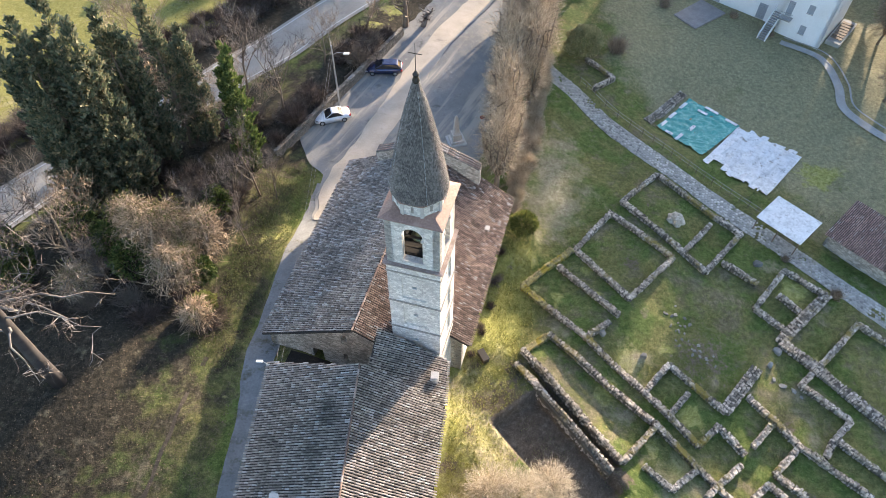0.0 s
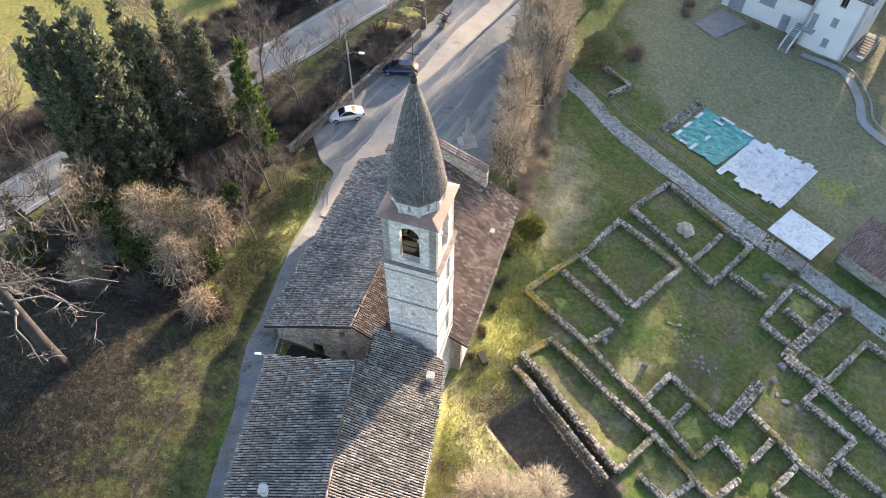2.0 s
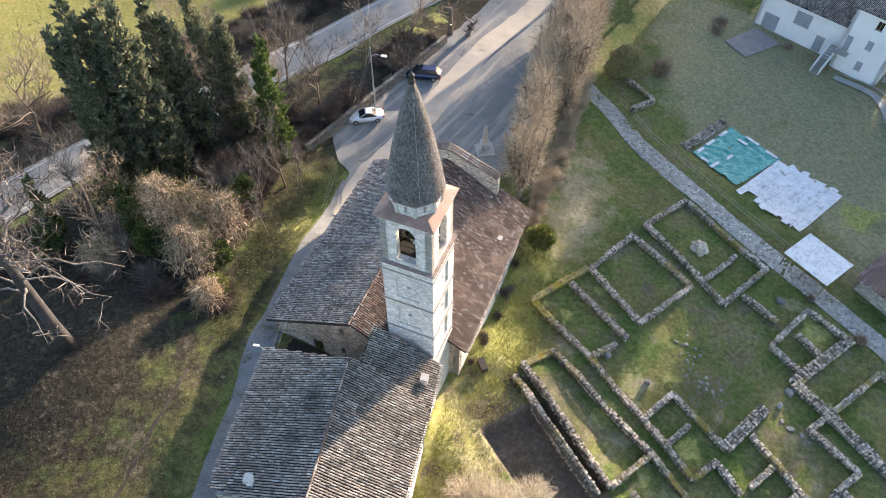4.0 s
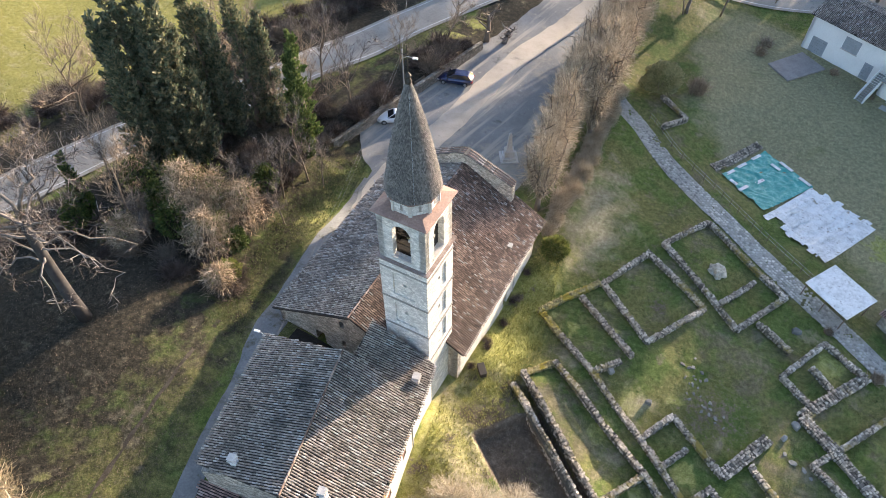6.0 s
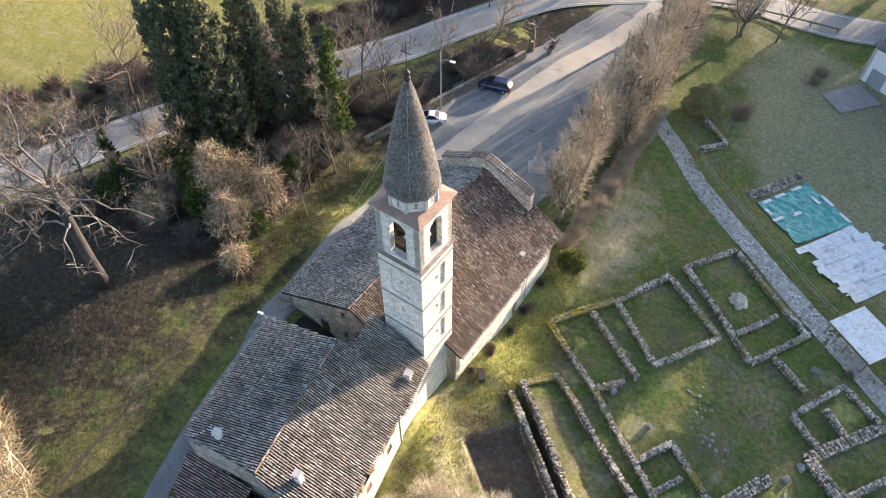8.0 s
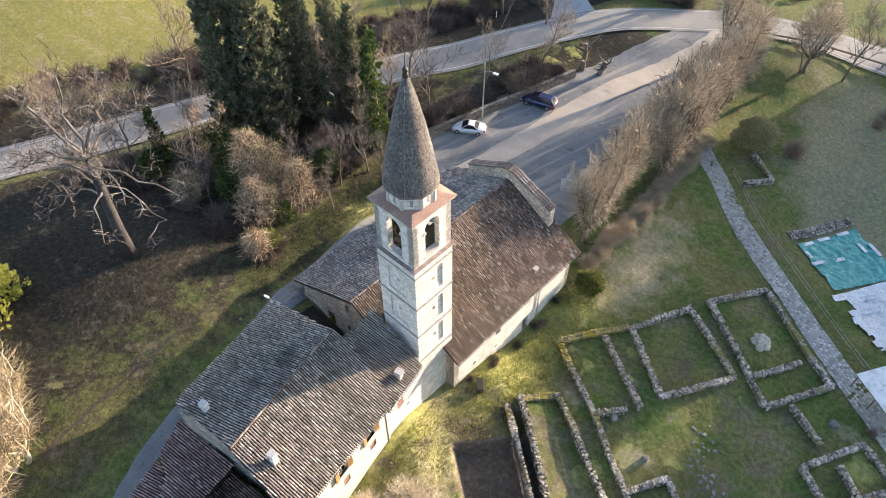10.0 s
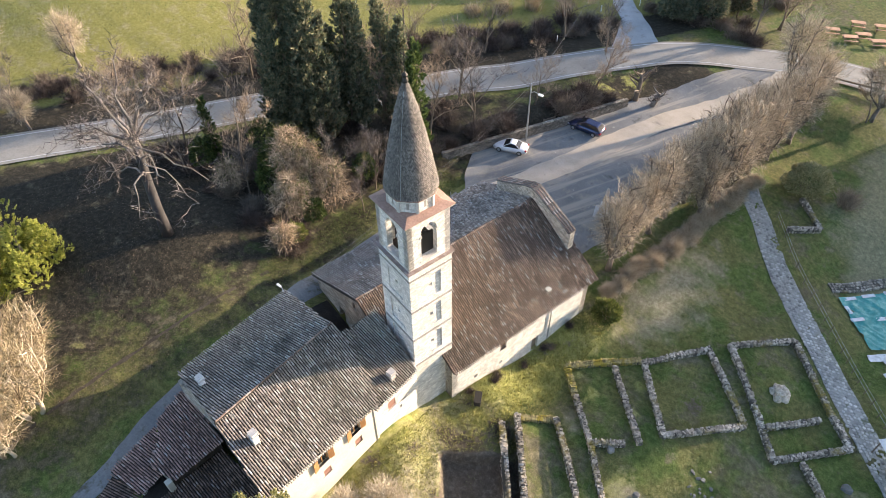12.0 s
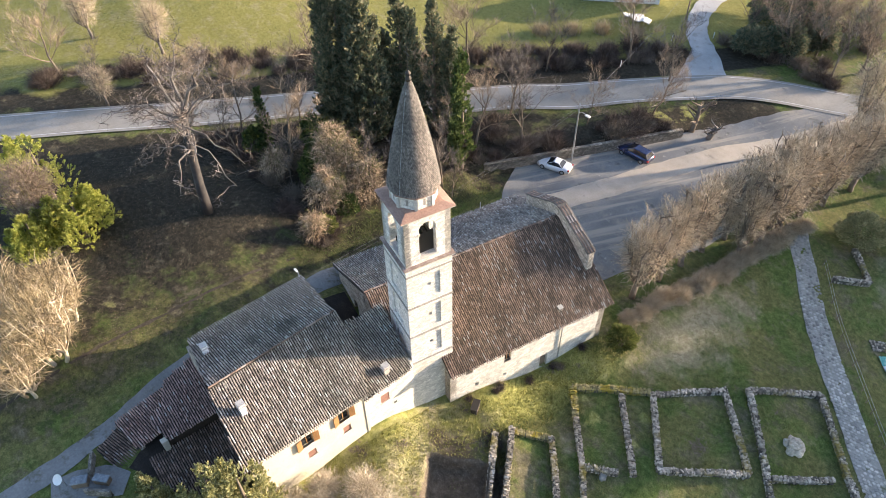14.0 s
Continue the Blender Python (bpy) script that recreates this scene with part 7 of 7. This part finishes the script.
    bmesh.ops.translate(bm, vec=(r * math.cos(w), r * math.sin(w), 0.25 if k < 7 else 0.62), verts=bm.verts)
    part("boulder", bm, M_RUIN, cairn)
for k, (x, y, sx, sy, sz) in enumerate([(18.0, 30.6, 0.4, 0.36, 0.7), (30.9, 42.3, 0.7, 0.6, 0.55), (30.4, 32.1, 0.7, 0.45, 0.5), (29.4, 30.6, 0.45, 0.4, 0.5),
                                        (14.4, 32.7, 0.6, 0.5, 0.4), (30.0, 28.6, 0.6, 0.35, 0.04), (30.9, 28.1, 0.5, 0.3, 0.04), (29.4, 29.2, 0.3, 0.3, 0.04), (31.4, 27.6, 0.3, 0.25, 0.04)]):
    rock("stone_block", (x, y), (sx * 0.7, sy * 0.65, sz * 0.55), 600 + k, "grey stone lying on the grass", group="loose stones")
slab_rnd = random.Random(88)
for k in range(34):
    s = k / 33
    cx, cy = (21.3 + 0.5 * s, 35.6 - 2.4 * s * 2) if s < 0.5 else (21.9 + 1.8 * (s - 0.5) * 2, 33.2 - 2.7 * (s - 0.5) * 2)
    w = slab_rnd.uniform(0.1, 0.24)
    rock("stone_slab", (cx + slab_rnd.gauss(0, 0.5), cy + slab_rnd.gauss(0, 0.35)), (w, w * 0.7, 0.03), 700 + k, "flat grey slab sunk in the grass", group="loose slabs")
chest = thing("wooden_box", pose(3.45, 28.5, hz(3.45, 28.5), 0, 0, 30), "dark weathered wooden box on the grass by the church", "box")
bevel_box("box_body", (0.55, 1.1, 0.6), M_DARKWOOD, chest, at=(0, 0, 0.3))
bevel_box("box_lid", (0.62, 1.18, 0.06), M_IRON, chest, at=(0, 0, 0.63), width=0.01)

# paving of the footpath
line = spline([(x, y, 0) for x, y in PATHWAY], 12)
rnd = random.Random(5)


def paver(seed):
    r = random.Random(seed)
    n = 6
    o = [(0.165 * r.uniform(0.8, 1.15) * math.cos(2 * math.pi * i / n + r.uniform(-0.2, 0.2)), 0.15 * r.uniform(0.8, 1.15) * math.sin(2 * math.pi * i / n + r.uniform(-0.2, 0.2))) for i in range(n)]
    g = Geo()
    n = len(o)
    g.add([(x, y, -0.06) for x, y in o] + [(x, y, 0.02) for x, y in o] + [(x * 0.85, y * 0.85, 0.045) for x, y in o],
          [(i, (i + 1) % n, n + (i + 1) % n, n + i) for i in range(n)] + [(n + i, n + (i + 1) % n, 2 * n + (i + 1) % n, 2 * n + i) for i in range(n)] + [tuple(range(2 * n, 3 * n))])
    return g


M_PAVER = material("worn_paving_stone", [(0.0, (0.24, 0.228, 0.2)), (0.5, (0.39, 0.373, 0.33)), (1.0, (0.56, 0.538, 0.485))], 0.5, 7.0, 0.9, 0.3, island=0.4, per_object=0.4)
PAVERS = [paver(k) for k in range(5)]
paver_meshes = []
for g in PAVERS:
    me = bpy.data.meshes.new("paving_stone")
    me.from_pydata(g.v, [], g.f)
    me.materials.append(M_PAVER)
    paver_meshes.append(me)
rest, count = Geo(), 0
travelled = 0.0
for a, b in zip(line, line[1:]):
    d = b - a
    steps = max(1, round(d.length / 0.34))
    dd = d.normalized()
    s = Vector((dd.y, -dd.x, 0))
    for i in range(steps):
        for j in range(7):
            q = a + d * ((i + (j % 2) * 0.5) / steps) + s * (-0.99 + 0.33 * j + rnd.uniform(-0.05, 0.05))
            if rnd.random() < 0.2:
                continue
            m = pose(q.x, q.y, hz(q.x, q.y) + 0.05, rnd.uniform(-3, 3), rnd.uniform(-3, 3), rnd.uniform(0, 360))
            if 21 < q.x < 36 and count < 300:
                ob = new("paving_stone", paver_meshes[count % 5])
                ob.parent = footpath
                ob.matrix_world = m
                count += 1
            else:
                g = PAVERS[rnd.randrange(5)]
                rest.add([m @ Vector(v) for v in g.v], g.f)
ob = rest.make("paving_rest", M_PAVER, footpath)
ob["kind"] = "stuff"

fence = thing("path_fence", pose(14.5, 68.3, 0), "thin wooden post-and-wire fence along the footpath", "fence")
inv = fence.matrix_world.inverted()
fl = spline([(14.5, 68.3, 0), (22.6, 59.3, 0), (28.4, 53.4, 0), (33.4, 48.3, 0)], 7)
for p in fl:
    g = Geo()
    zz = hz(p.x, p.y)
    g.tube([inv @ Vector((p.x, p.y, zz - 0.2)), inv @ Vector((p.x, p.y, zz + 1.05))], [0.045, 0.04], 5)
    g.make("post", M_WOOD, fence)
for h in (0.5, 0.95):
    g = Geo()
    g.tube([inv @ Vector((p.x, p.y, hz(p.x, p.y) + h)) for p in fl], [0.015] * len(fl), 4)
    g.make("wire", M_METAL, fence)


def sheet(name, quad, mat, label, category, res=26, lift=0.12, amp=0.07, freq=1.3):
    """A wrinkled sheet laid over the ground between four plan corners."""
    g = Geo()
    (a, b, c, d) = [Vector((*p, 0)) for p in quad]
    for j in range(res + 1):
        for i in range(res + 1):
            u, v = i / res, j / res
            p = (a.lerp(b, u)).lerp(d.lerp(c, u), v)
            e = 0.25 * noise.noise((p.x * 0.8, p.y * 0.8, 9.0))
            if i in (0, res) or j in (0, res):
                p = p + Vector((e, e * 0.7, 0))
            zz = hz(p.x, p.y) + lift + amp * noise.noise((p.x * freq, p.y * freq, 2.0)) + amp * 0.6 * abs(noise.noise((p.x * freq * 0.4 + p.y * freq * 2.2, p.y, 7.0)))
            g.v.append((p.x, p.y, zz))
    w = res + 1
    g.f = [(j * w + i, j * w + i + 1, (j + 1) * w + i + 1, (j + 1) * w + i) for j in range(res) for i in range(res)]
    return tagged(g.make(name, mat, smooth=True), label, category)


sheet("teal_tarp", [(23.6, 62.9), (28.3, 58.3), (33.9, 64.1), (28.7, 68.9)], M_TEAL, "crumpled teal tarpaulin spread over a dig", "tarpaulin", 60, 0.12, 0.2, 1.5)
for k in range(11):
    v0, v1 = k / 11, (k + 1.12) / 11
    A, B, C, D = (Vector(p) for p in ((28.2, 57.4), (34.2, 52.3), (40.5, 59.8), (34.1, 64.4)))
    cut0, cut1 = rnd.uniform(-0.04, 0.05) + (0.12 if k in (1, 2) else 0.0), rnd.uniform(0.93, 1.03)
    quad = [A.lerp(B, v0).lerp(D.lerp(C, v0), cut0), A.lerp(B, v0).lerp(D.lerp(C, v0), cut1), A.lerp(B, v1).lerp(D.lerp(C, v1), cut1), A.lerp(B, v1).lerp(D.lerp(C, v1), cut0)]
    ob = sheet("ground_sheet", [tuple(q) for q in quad], M_SHEET, "dirty white plastic strip laid over a dig", "sheet", 16, 0.12 + 0.05 * (k % 2), 0.16, 1.7)
    ob["group"] = "white strips over the dig"
for k in range(16):
    u, v = rnd.random(), rnd.uniform(0.05, 0.95)
    p = Vector((28.6, 57.4)).lerp(Vector((34.1, 52.9)), u).lerp(Vector((34.2, 63.9)).lerp(Vector((40.0, 59.6)), u), v)
    ob = bevel_box("covering_board", (rnd.uniform(0.8, 2.0), rnd.uniform(0.15, 0.3), 0.03), M_SHEET, at=(0, 0, 0), width=0.008, seg=1)
    ob.matrix_world = pose(p.x, p.y, hz(p.x, p.y) + 0.3, rnd.uniform(-3, 3), rnd.uniform(-3, 3), 50 + rnd.uniform(-8, 8))
    tagged(ob, "board weighing down the white sheets", "board", "boards on the sheets")
for k, (x, y, L, rz) in enumerate([(24.6, 63.6, 1.4, 47), (26.0, 65.4, 1.4, 47), (27.6, 67.3, 1.4, 47), (29.8, 66.2, 1.3, -40), (28.0, 63.2, 1.2, 47), (26.1, 61.3, 1.4, 47), (31.0, 66.6, 1.8, -42), (33.0, 64.6, 1.6, -42), (25.0, 61.9, 1.0, -40)]):
    ob = bevel_box("plank", (L, 0.4, 0.06), M_SHEET, width=0.01, seg=1)
    ob.matrix_world = pose(x, y, hz(x, y) + 0.24, 0, 0, rz)
    tagged(ob, "pale plank weighing down the teal tarpaulin", "plank", "planks on the tarpaulin")
ruin_wall([(22.6, 63.5), (28.0, 69.7)], 1.1, 0.25, 61, "flat band of old masonry beside the tarpaulin")

canopy = thing("canopy", pose(34.4, 46.7, hz(34.4, 46.7), 0, 0, -45), "white flat canopy roof on thin posts", "canopy")
g = Geo()
n = 24
for i in range(n + 1):
    xx = -2.5 + 5.0 * i / n
    for yy, zz in ((-2.0, 2.05), (2.0, 2.35)):
        g.v.append((xx, yy, zz + 0.008 * (i % 2)))
g.f = [(2 * i, 2 * i + 2, 2 * i + 3, 2 * i + 1) for i in range(n)]
o = len(g.v)
g.v += [(x, y, z - 0.05) for x, y, z in g.v]
g.f += [tuple(o + q for q in f)[::-1] for f in g.f[:n]]
g.make("roof_sheet", M_SHEET, canopy, "white corrugated roof sheet")
for sx in (-2.3, 0, 2.3):
    for sy in (-1.8, 1.8):
        g = Geo()
        g.tube([(sx, sy, -0.3), (sx, sy, 2.05 if sy < 0 else 2.3)], [0.06, 0.06], 6)
        g.make("post", M_WOOD, canopy)
shed = thing("tool_shed", pose(43.3, 45.2, hz(42, 45), 0, 0, -46), "low shed with a red-brown tiled roof beside the path", "shed")
roof_slope("roof", [(-4.0, -3.4, 2.2), (4.0, -3.4, 2.2), (4.0, 1.6, 3.7), (-4.0, 1.6, 3.7)], M_TILE_RED, shed, seed=31)
for a, b_, za, zb in (((-3.7, -3.0), (3.7, -3.0), 2.2, 2.2), ((3.7, -3.0), (3.7, 1.4), 2.2, 3.5), ((3.7, 1.4), (-3.7, 1.4), 3.5, 3.5), ((-3.7, 1.4), (-3.7, -3.0), 3.5, 2.2)):
    wall("wall_side", a, b_, -0.6, za, zb, 0.3, M_RUBBLE, shed)

# ---- white house ----
HM = pose(39.75, 84.8, hz(42, 84), 0, 0, -36.9)          # x along its front to the east, y back
house = thing("white_house", HM, "large white rendered house with grey tiled roofs and an outside stair", "house")


def block(x0, x1, y0, y1, tall, parent, front=(), right=()):
    wall("wall_side", (x0, y0), (x1, y0), -1.2, tall, tall, 0.4, M_WHITE, parent, front)
    wall("wall_side", (x1, y0), (x1, y1), -1.2, tall, tall, 0.4, M_WHITE, parent, right)
    wall("wall_side", (x1, y1), (x0, y1), -1.2, tall, tall, 0.4, M_WHITE, parent)
    wall("wall_side", (x0, y1), (x0, y0), -1.2, tall, tall, 0.4, M_WHITE, parent)
    g = Geo()
    ym = (y0 + y1) / 2
    roof_slope("roof", [(x0 - 0.4, y0 - 0.4, tall), (x1 + 0.4, y0 - 0.4, tall), (x1 + 0.4, ym, tall + 1.5), (x0 - 0.4, ym, tall + 1.5)], M_TILE, parent, seed=int(tall * 10))
    roof_slope("roof", [(x1 + 0.4, y1 + 0.4, tall), (x0 - 0.4, y1 + 0.4, tall), (x0 - 0.4, ym, tall + 1.5), (x1 + 0.4, ym, tall + 1.5)], M_TILE, parent, seed=int(tall * 10) + 1)
    for xx in (x0 + 0.2, x1 - 0.2):
        g = Geo()
        g.add([(xx, y0 + 0.1, tall), (xx, y1 - 0.1, tall), (xx, ym, tall + 1.4), (xx + 0.15, y0 + 0.1, tall), (xx + 0.15, y1 - 0.1, tall), (xx + 0.15, ym, tall + 1.4)], [(0, 2, 1), (3, 4, 5), (0, 1, 4, 3), (1, 2, 5, 4), (2, 0, 3, 5)])
        g.make("gable", M_WHITE, parent)


M_GREYSLAT = material("grey_painted_shutter", [(0.0, (0.24, 0.26, 0.28)), (1.0, (0.36, 0.38, 0.4))], 2.0, 14.0, 0.6, 0.1)
MAIN_WIN = [(2.9, 3.7, 1.0, 2.2), (2.9, 3.7, 4.0, 5.2), (2.9, 3.7, 6.8, 7.9), (0.3, 1.2, 2.7, 4.8)]
block(3.0, 9.1, 0.0, 9.5, 8.6, house, MAIN_WIN, [(2.0, 2.9, 4.0, 5.2), (5.5, 6.4, 4.0, 5.2), (5.5, 6.4, 6.8, 7.9)])
block(-9.0, 3.0, 1.2, 9.0, 5.2, house, [(1.0, 3.2, 0.2, 2.4), (5.0, 7.2, 2.6, 4.4), (8.6, 9.8, 0.2, 2.4)])
for a, b, z0, z1 in MAIN_WIN:
    window(house, HM @ pose(3.0 + (a + b) / 2, 0, z0), b - a, z1 - z0, louvre=z0 < 5, slat=M_GREYSLAT)
for a, b, z0, z1 in ((1.0, 3.2, 0.2, 2.4), (5.0, 7.2, 2.6, 4.4), (8.6, 9.8, 0.2, 2.4)):
    window(house, HM @ pose(-9.0 + (a + b) / 2, 1.2, z0), b - a, z1 - z0, louvre=True, slat=M_GREYSLAT)
g = Geo()
g.box(3.0, 4.6, -1.1, 0.0, 2.5, 2.65)
g.make("balcony_slab", M_CONCRETE, house)
for a in range(9):
    g = Geo()
    g.box(3.05 + a * 0.19, 3.08 + a * 0.19, -1.08, -1.05, 2.65, 3.55)
    g.make("balcony_bar", M_METAL, house)
g = Geo()
g.box(3.0, 4.6, -1.1, -1.03, 3.55, 3.6)
g.make("balcony_rail", M_METAL, house)
for i in range(14):
    g = Geo()
    g.box(2.0, 3.0, -3.2 + i * 0.26, -2.9 + i * 0.26, 0.05 + i * 0.18, 0.12 + i * 0.18)
    g.make("stair_tread", M_CONCRETE, house)
for xx in (1.95, 3.05):
    g = Geo()
    g.add([(xx - 0.04, -3.3, -0.3), (xx - 0.04, 0.6, 2.45), (xx - 0.04, 0.6, 3.4), (xx - 0.04, -3.3, 0.9), (xx + 0.04, -3.3, -0.3), (xx + 0.04, 0.6, 2.45), (xx + 0.04, 0.6, 3.4), (xx + 0.04, -3.3, 0.9)],
          [(0, 1, 2, 3), (4, 7, 6, 5), (0, 3, 7, 4), (1, 5, 6, 2), (2, 6, 7, 3), (0, 4, 5, 1)])
    g.make("stair_parapet", M_WHITE, house)
g = Geo()
g.box(9.3, 11.2, 2.0, 8.5, -0.6, 0.4)
g.make("side_terrace", M_CONCRETE, house)
for i in range(7):
    g = Geo()
    g.box(9.5, 11.0, 3.0 + i * 0.7, 3.5 + i * 0.7, 0.42, 0.5)
    g.make("decking_board", M_WOOD, house)
g = Geo()
g.prism([(28.9, 85.6), (31.3, 82.4), (36.2, 86.4), (33.4, 89.6)], -1.0, -0.2)
M_TERRACE = material("brown_paving", [(0.0, (0.17, 0.15, 0.135)), (0.5, (0.25, 0.22, 0.2)), (1.0, (0.34, 0.3, 0.275))], 0.8, 6.0, 0.9, 0.3)
tagged(g.make("terrace", M_TERRACE), "brown paved terrace in front of the white house", "terrace", kind="structure")
strip("channel", [(42.4, 80.4), (46.8, 77.4), (47.6, 72), (47.2, 68), (49, 64.8), (52, 61.5), (58, 57)], 0.55, 0.55, 0.12, M_CONCRETE, "curving grey concrete channel across the lawn", "channel", 4, 10)
strip("channel", [(43.0, 81.2), (47.8, 78.0), (48.8, 72.2), (48.4, 68.2), (50.0, 65.4), (52.8, 62.3), (58.6, 57.9)], 0.12, 0.12, 0.35, M_CONCRETE, "low kerb beside the concrete channel", "kerb", 2, 10)

for k, (x, y, r, t) in enumerate(((27.8, 87.6, 0.9, 1.5), (28.6, 89.8, 1.0, 1.6), (37.2, 85.8, 0.6, 1.1), (40.4, 82.4, 0.5, 0.8), (41.3, 81.8, 0.5, 0.8))):
    twig_bush("bare_shrub", 745 + k, (x, y), r, t, M_TWIG, "bare brown shrub beside the white house", 420, 0.012, 0.06)

# ---- far side of the road ----
def picnic_table(x, y, rz):
    root = thing("picnic_table", pose(x, y, hz(x, y), 0, 0, rz), "orange wooden picnic table with benches on the grass", "picnic table", "picnic tables")
    for i in range(3):
        g = Geo()
        g.box(-0.95, 0.95, -0.42 + i * 0.29, -0.15 + i * 0.29, 0.72, 0.77)
        g.make("tabletop_board", M_ORANGE, root)
    for s in (-1, 1):
        g = Geo()
        g.box(-0.95, 0.95, s * 0.75 - 0.14, s * 0.75 + 0.14, 0.42, 0.46)
        g.make("bench", M_ORANGE, root)
        g = Geo()
        g.box(s * 0.7 - 0.04, s * 0.7 + 0.04, -0.8, 0.8, 0.34, 0.42)
        g.make("crossbar", M_WOOD, root)
        for q in (-1, 1):
            g = Geo()
            g.tube([(s * 0.7, q * 0.6, 0), (s * 0.7, q * 0.3, 0.72)], [0.05, 0.05], 4)
            g.make("leg", M_WOOD, root)


M_ORANGE = material("orange_stained_wood", [(0.0, (0.42, 0.22, 0.12)), (1.0, (0.6, 0.36, 0.22))], 2.0, 15.0, 0.7, 0.1)
for x, y, rz in ((6.3, 107.8, 25), (9.0, 107.2, 30), (10.2, 109.2, 30), (12.4, 108.6, 35), (8.6, 112.0, 20), (11.6, 113.2, 25), (15.8, 113.4, 10), (17.2, 110.4, 30), (17.8, 106.8, 15), (14.0, 111.2, 40)):
    picnic_table(x, y, rz)
guard = thing("log_rail", pose(10.8, 95.4, hz(10.8, 95.4)), "low log guard rail along the road", "guard rail")
inv = guard.matrix_world.inverted()
g = Geo()
g.tube([inv @ Vector((x, y, hz(x, y) + 0.65)) for x, y in ((10.6, 95.0), (16.9, 96.6), (22, 98.0), (30, 99.8))], [0.13] * 4, 7)
g.make("rail", M_WOOD, guard)
for x, y in ((10.7, 95.0), (13.8, 95.8), (16.9, 96.6), (19.5, 97.3), (22, 98.0), (26, 98.9), (29.8, 99.7)):
    g = Geo()
    g.tube([inv @ Vector((x, y, hz(x, y) - 0.2)), inv @ Vector((x, y, hz(x, y) + 0.7))], [0.1, 0.1], 6)
    g.make("post", M_WOOD, guard)
leaner = thing("leaning_post", pose(11.0, 88.6, hz(11, 88.6)), "leaning wooden pole at the edge of the lawn", "pole")
g = Geo()
g.tube([(0, 0, -0.2), (0.5, 0.6, 3.6)], [0.1, 0.08], 6)
g.make("pole", M_WOOD, leaner)
yard = thing("greenhouse", pose(-35.5, 96, hz(-35.5, 96), 0, 0, 40), "pale low greenhouse with sheets stacked beside it", "greenhouse")
g = Geo()
prof = [(-2.2, 0), (-2.2, 1.6), (-1.2, 2.5), (0, 2.8), (1.2, 2.5), (2.2, 1.6), (2.2, 0)]
g.add([(x, y, z - 0.2) for x in (-6, 6) for y, z in prof], [tuple(range(7)), tuple(range(7, 14))[::-1]] + [(i, 7 + i, 8 + i, i + 1) for i in range(6)])
g.make("cover", M_SHEET, yard)
for k in range(4):
    ob = bevel_box("stacked_sheet", (2.4, 1.1, 0.1), M_SHEET, width=0.02, seg=1)
    ob.matrix_world = pose(-30.5 + k * 0.9, 92.6 + 0.5 * (k % 2), hz(-30, 92.6) + 0.35, 18 * (k % 2), 10, 40 + 25 * k)
    tagged(ob, "pale sheet lying in the yard by the greenhouse", "sheet", "stacked sheets")
for x, y in ((-18.9, 97.5), (-22.6, 92.4), (-22.9, 80.8)):
    mk = thing("marker_post", pose(x, y, hz(x, y)), "white roadside marker post", "marker post", "marker posts")
    g = Geo()
    g.tube([(0, 0, -0.2), (0, 0, 1.0)], [0.07, 0.06], 6)
    g.make("post", M_WHITE, mk)


# ---- grass and litter ----
def scatter(name, count, area, mat, label, size, seed, keep=lambda x, y: True, flat=False):
    rnd = random.Random(seed)
    g = Geo()
    made = 0
    xs, ys = [], []
    while len(xs) < count:
        x, y = rnd.uniform(*area[:2]), rnd.uniform(*area[2:])
        if keep(x, y):
            xs.append(x)
            ys.append(y)
    zs = height(np.array(xs), np.array(ys))
    for x, y, zz in zip(xs, ys, zs):
        s = size * rnd.uniform(0.5, 1.5)
        w = rnd.random() * 6.28
        c, sn = math.cos(w) * s, math.sin(w) * s
        if flat:
            g.add([(x, y, zz + 0.06), (x + c, y + sn, zz + 0.08 + s * 0.3), (x - sn * 0.6, y + c * 0.6, zz + 0.1)], [(0, 1, 2)])
        else:
            lx, ly = rnd.gauss(0, 0.5) * s, rnd.gauss(0, 0.5) * s
            g.add([(x - c * 0.25, y - sn * 0.25, zz - 0.02), (x + c * 0.25, y + sn * 0.25, zz - 0.02), (x + lx, y + ly, zz + 0.03 + s)], [(0, 1, 2)])
    ob = g.make(name, mat)
    return tagged(ob, label, "grass" if not flat else "leaves", kind="stuff")


patchy = lambda sc, lo, ph: (lambda x, y: noise.noise((x * sc, y * sc, ph)) > lo)
scatter("grass", 50000, (2, 44, 8, 56), M_GRASS, "short uneven green grass of the lawn", 0.085, 1, patchy(0.3, -0.05, 1.0))
in_dig = lambda x, y: (x - 6.3) * 0.647 - (y - 28.1) * 0.762 > 2.6 and -5.4 < (x - 6.3) * 0.762 + (y - 28.1) * 0.647 < 1.4
scatter("moss_grass", 20000, (0.8, 8, 8, 46), M_BANKGRASS, "lush yellow-green grass on the bank by the church", 0.14, 2, lambda x, y: (x > 1 + (y - 27) * 0.24 + 0.4 or y < 27) and not in_dig(x, y))
scatter("verge_grass", 12000, (-20, -13.8, 24, 50), M_GRASS, "short green grass beside the lane", 0.11, 3, lambda x, y: x < -15.9 + (y - 30) * 0.08)
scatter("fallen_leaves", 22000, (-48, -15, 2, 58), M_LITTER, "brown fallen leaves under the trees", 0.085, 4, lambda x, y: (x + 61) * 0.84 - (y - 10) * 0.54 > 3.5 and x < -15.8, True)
scatter("meadow_grass", 16000, (-95, -30, 30, 120), M_GRASS, "bright meadow grass across the road", 0.16, 6, lambda x, y: (x + 61) * 0.84 - (y - 10) * 0.54 < -9)
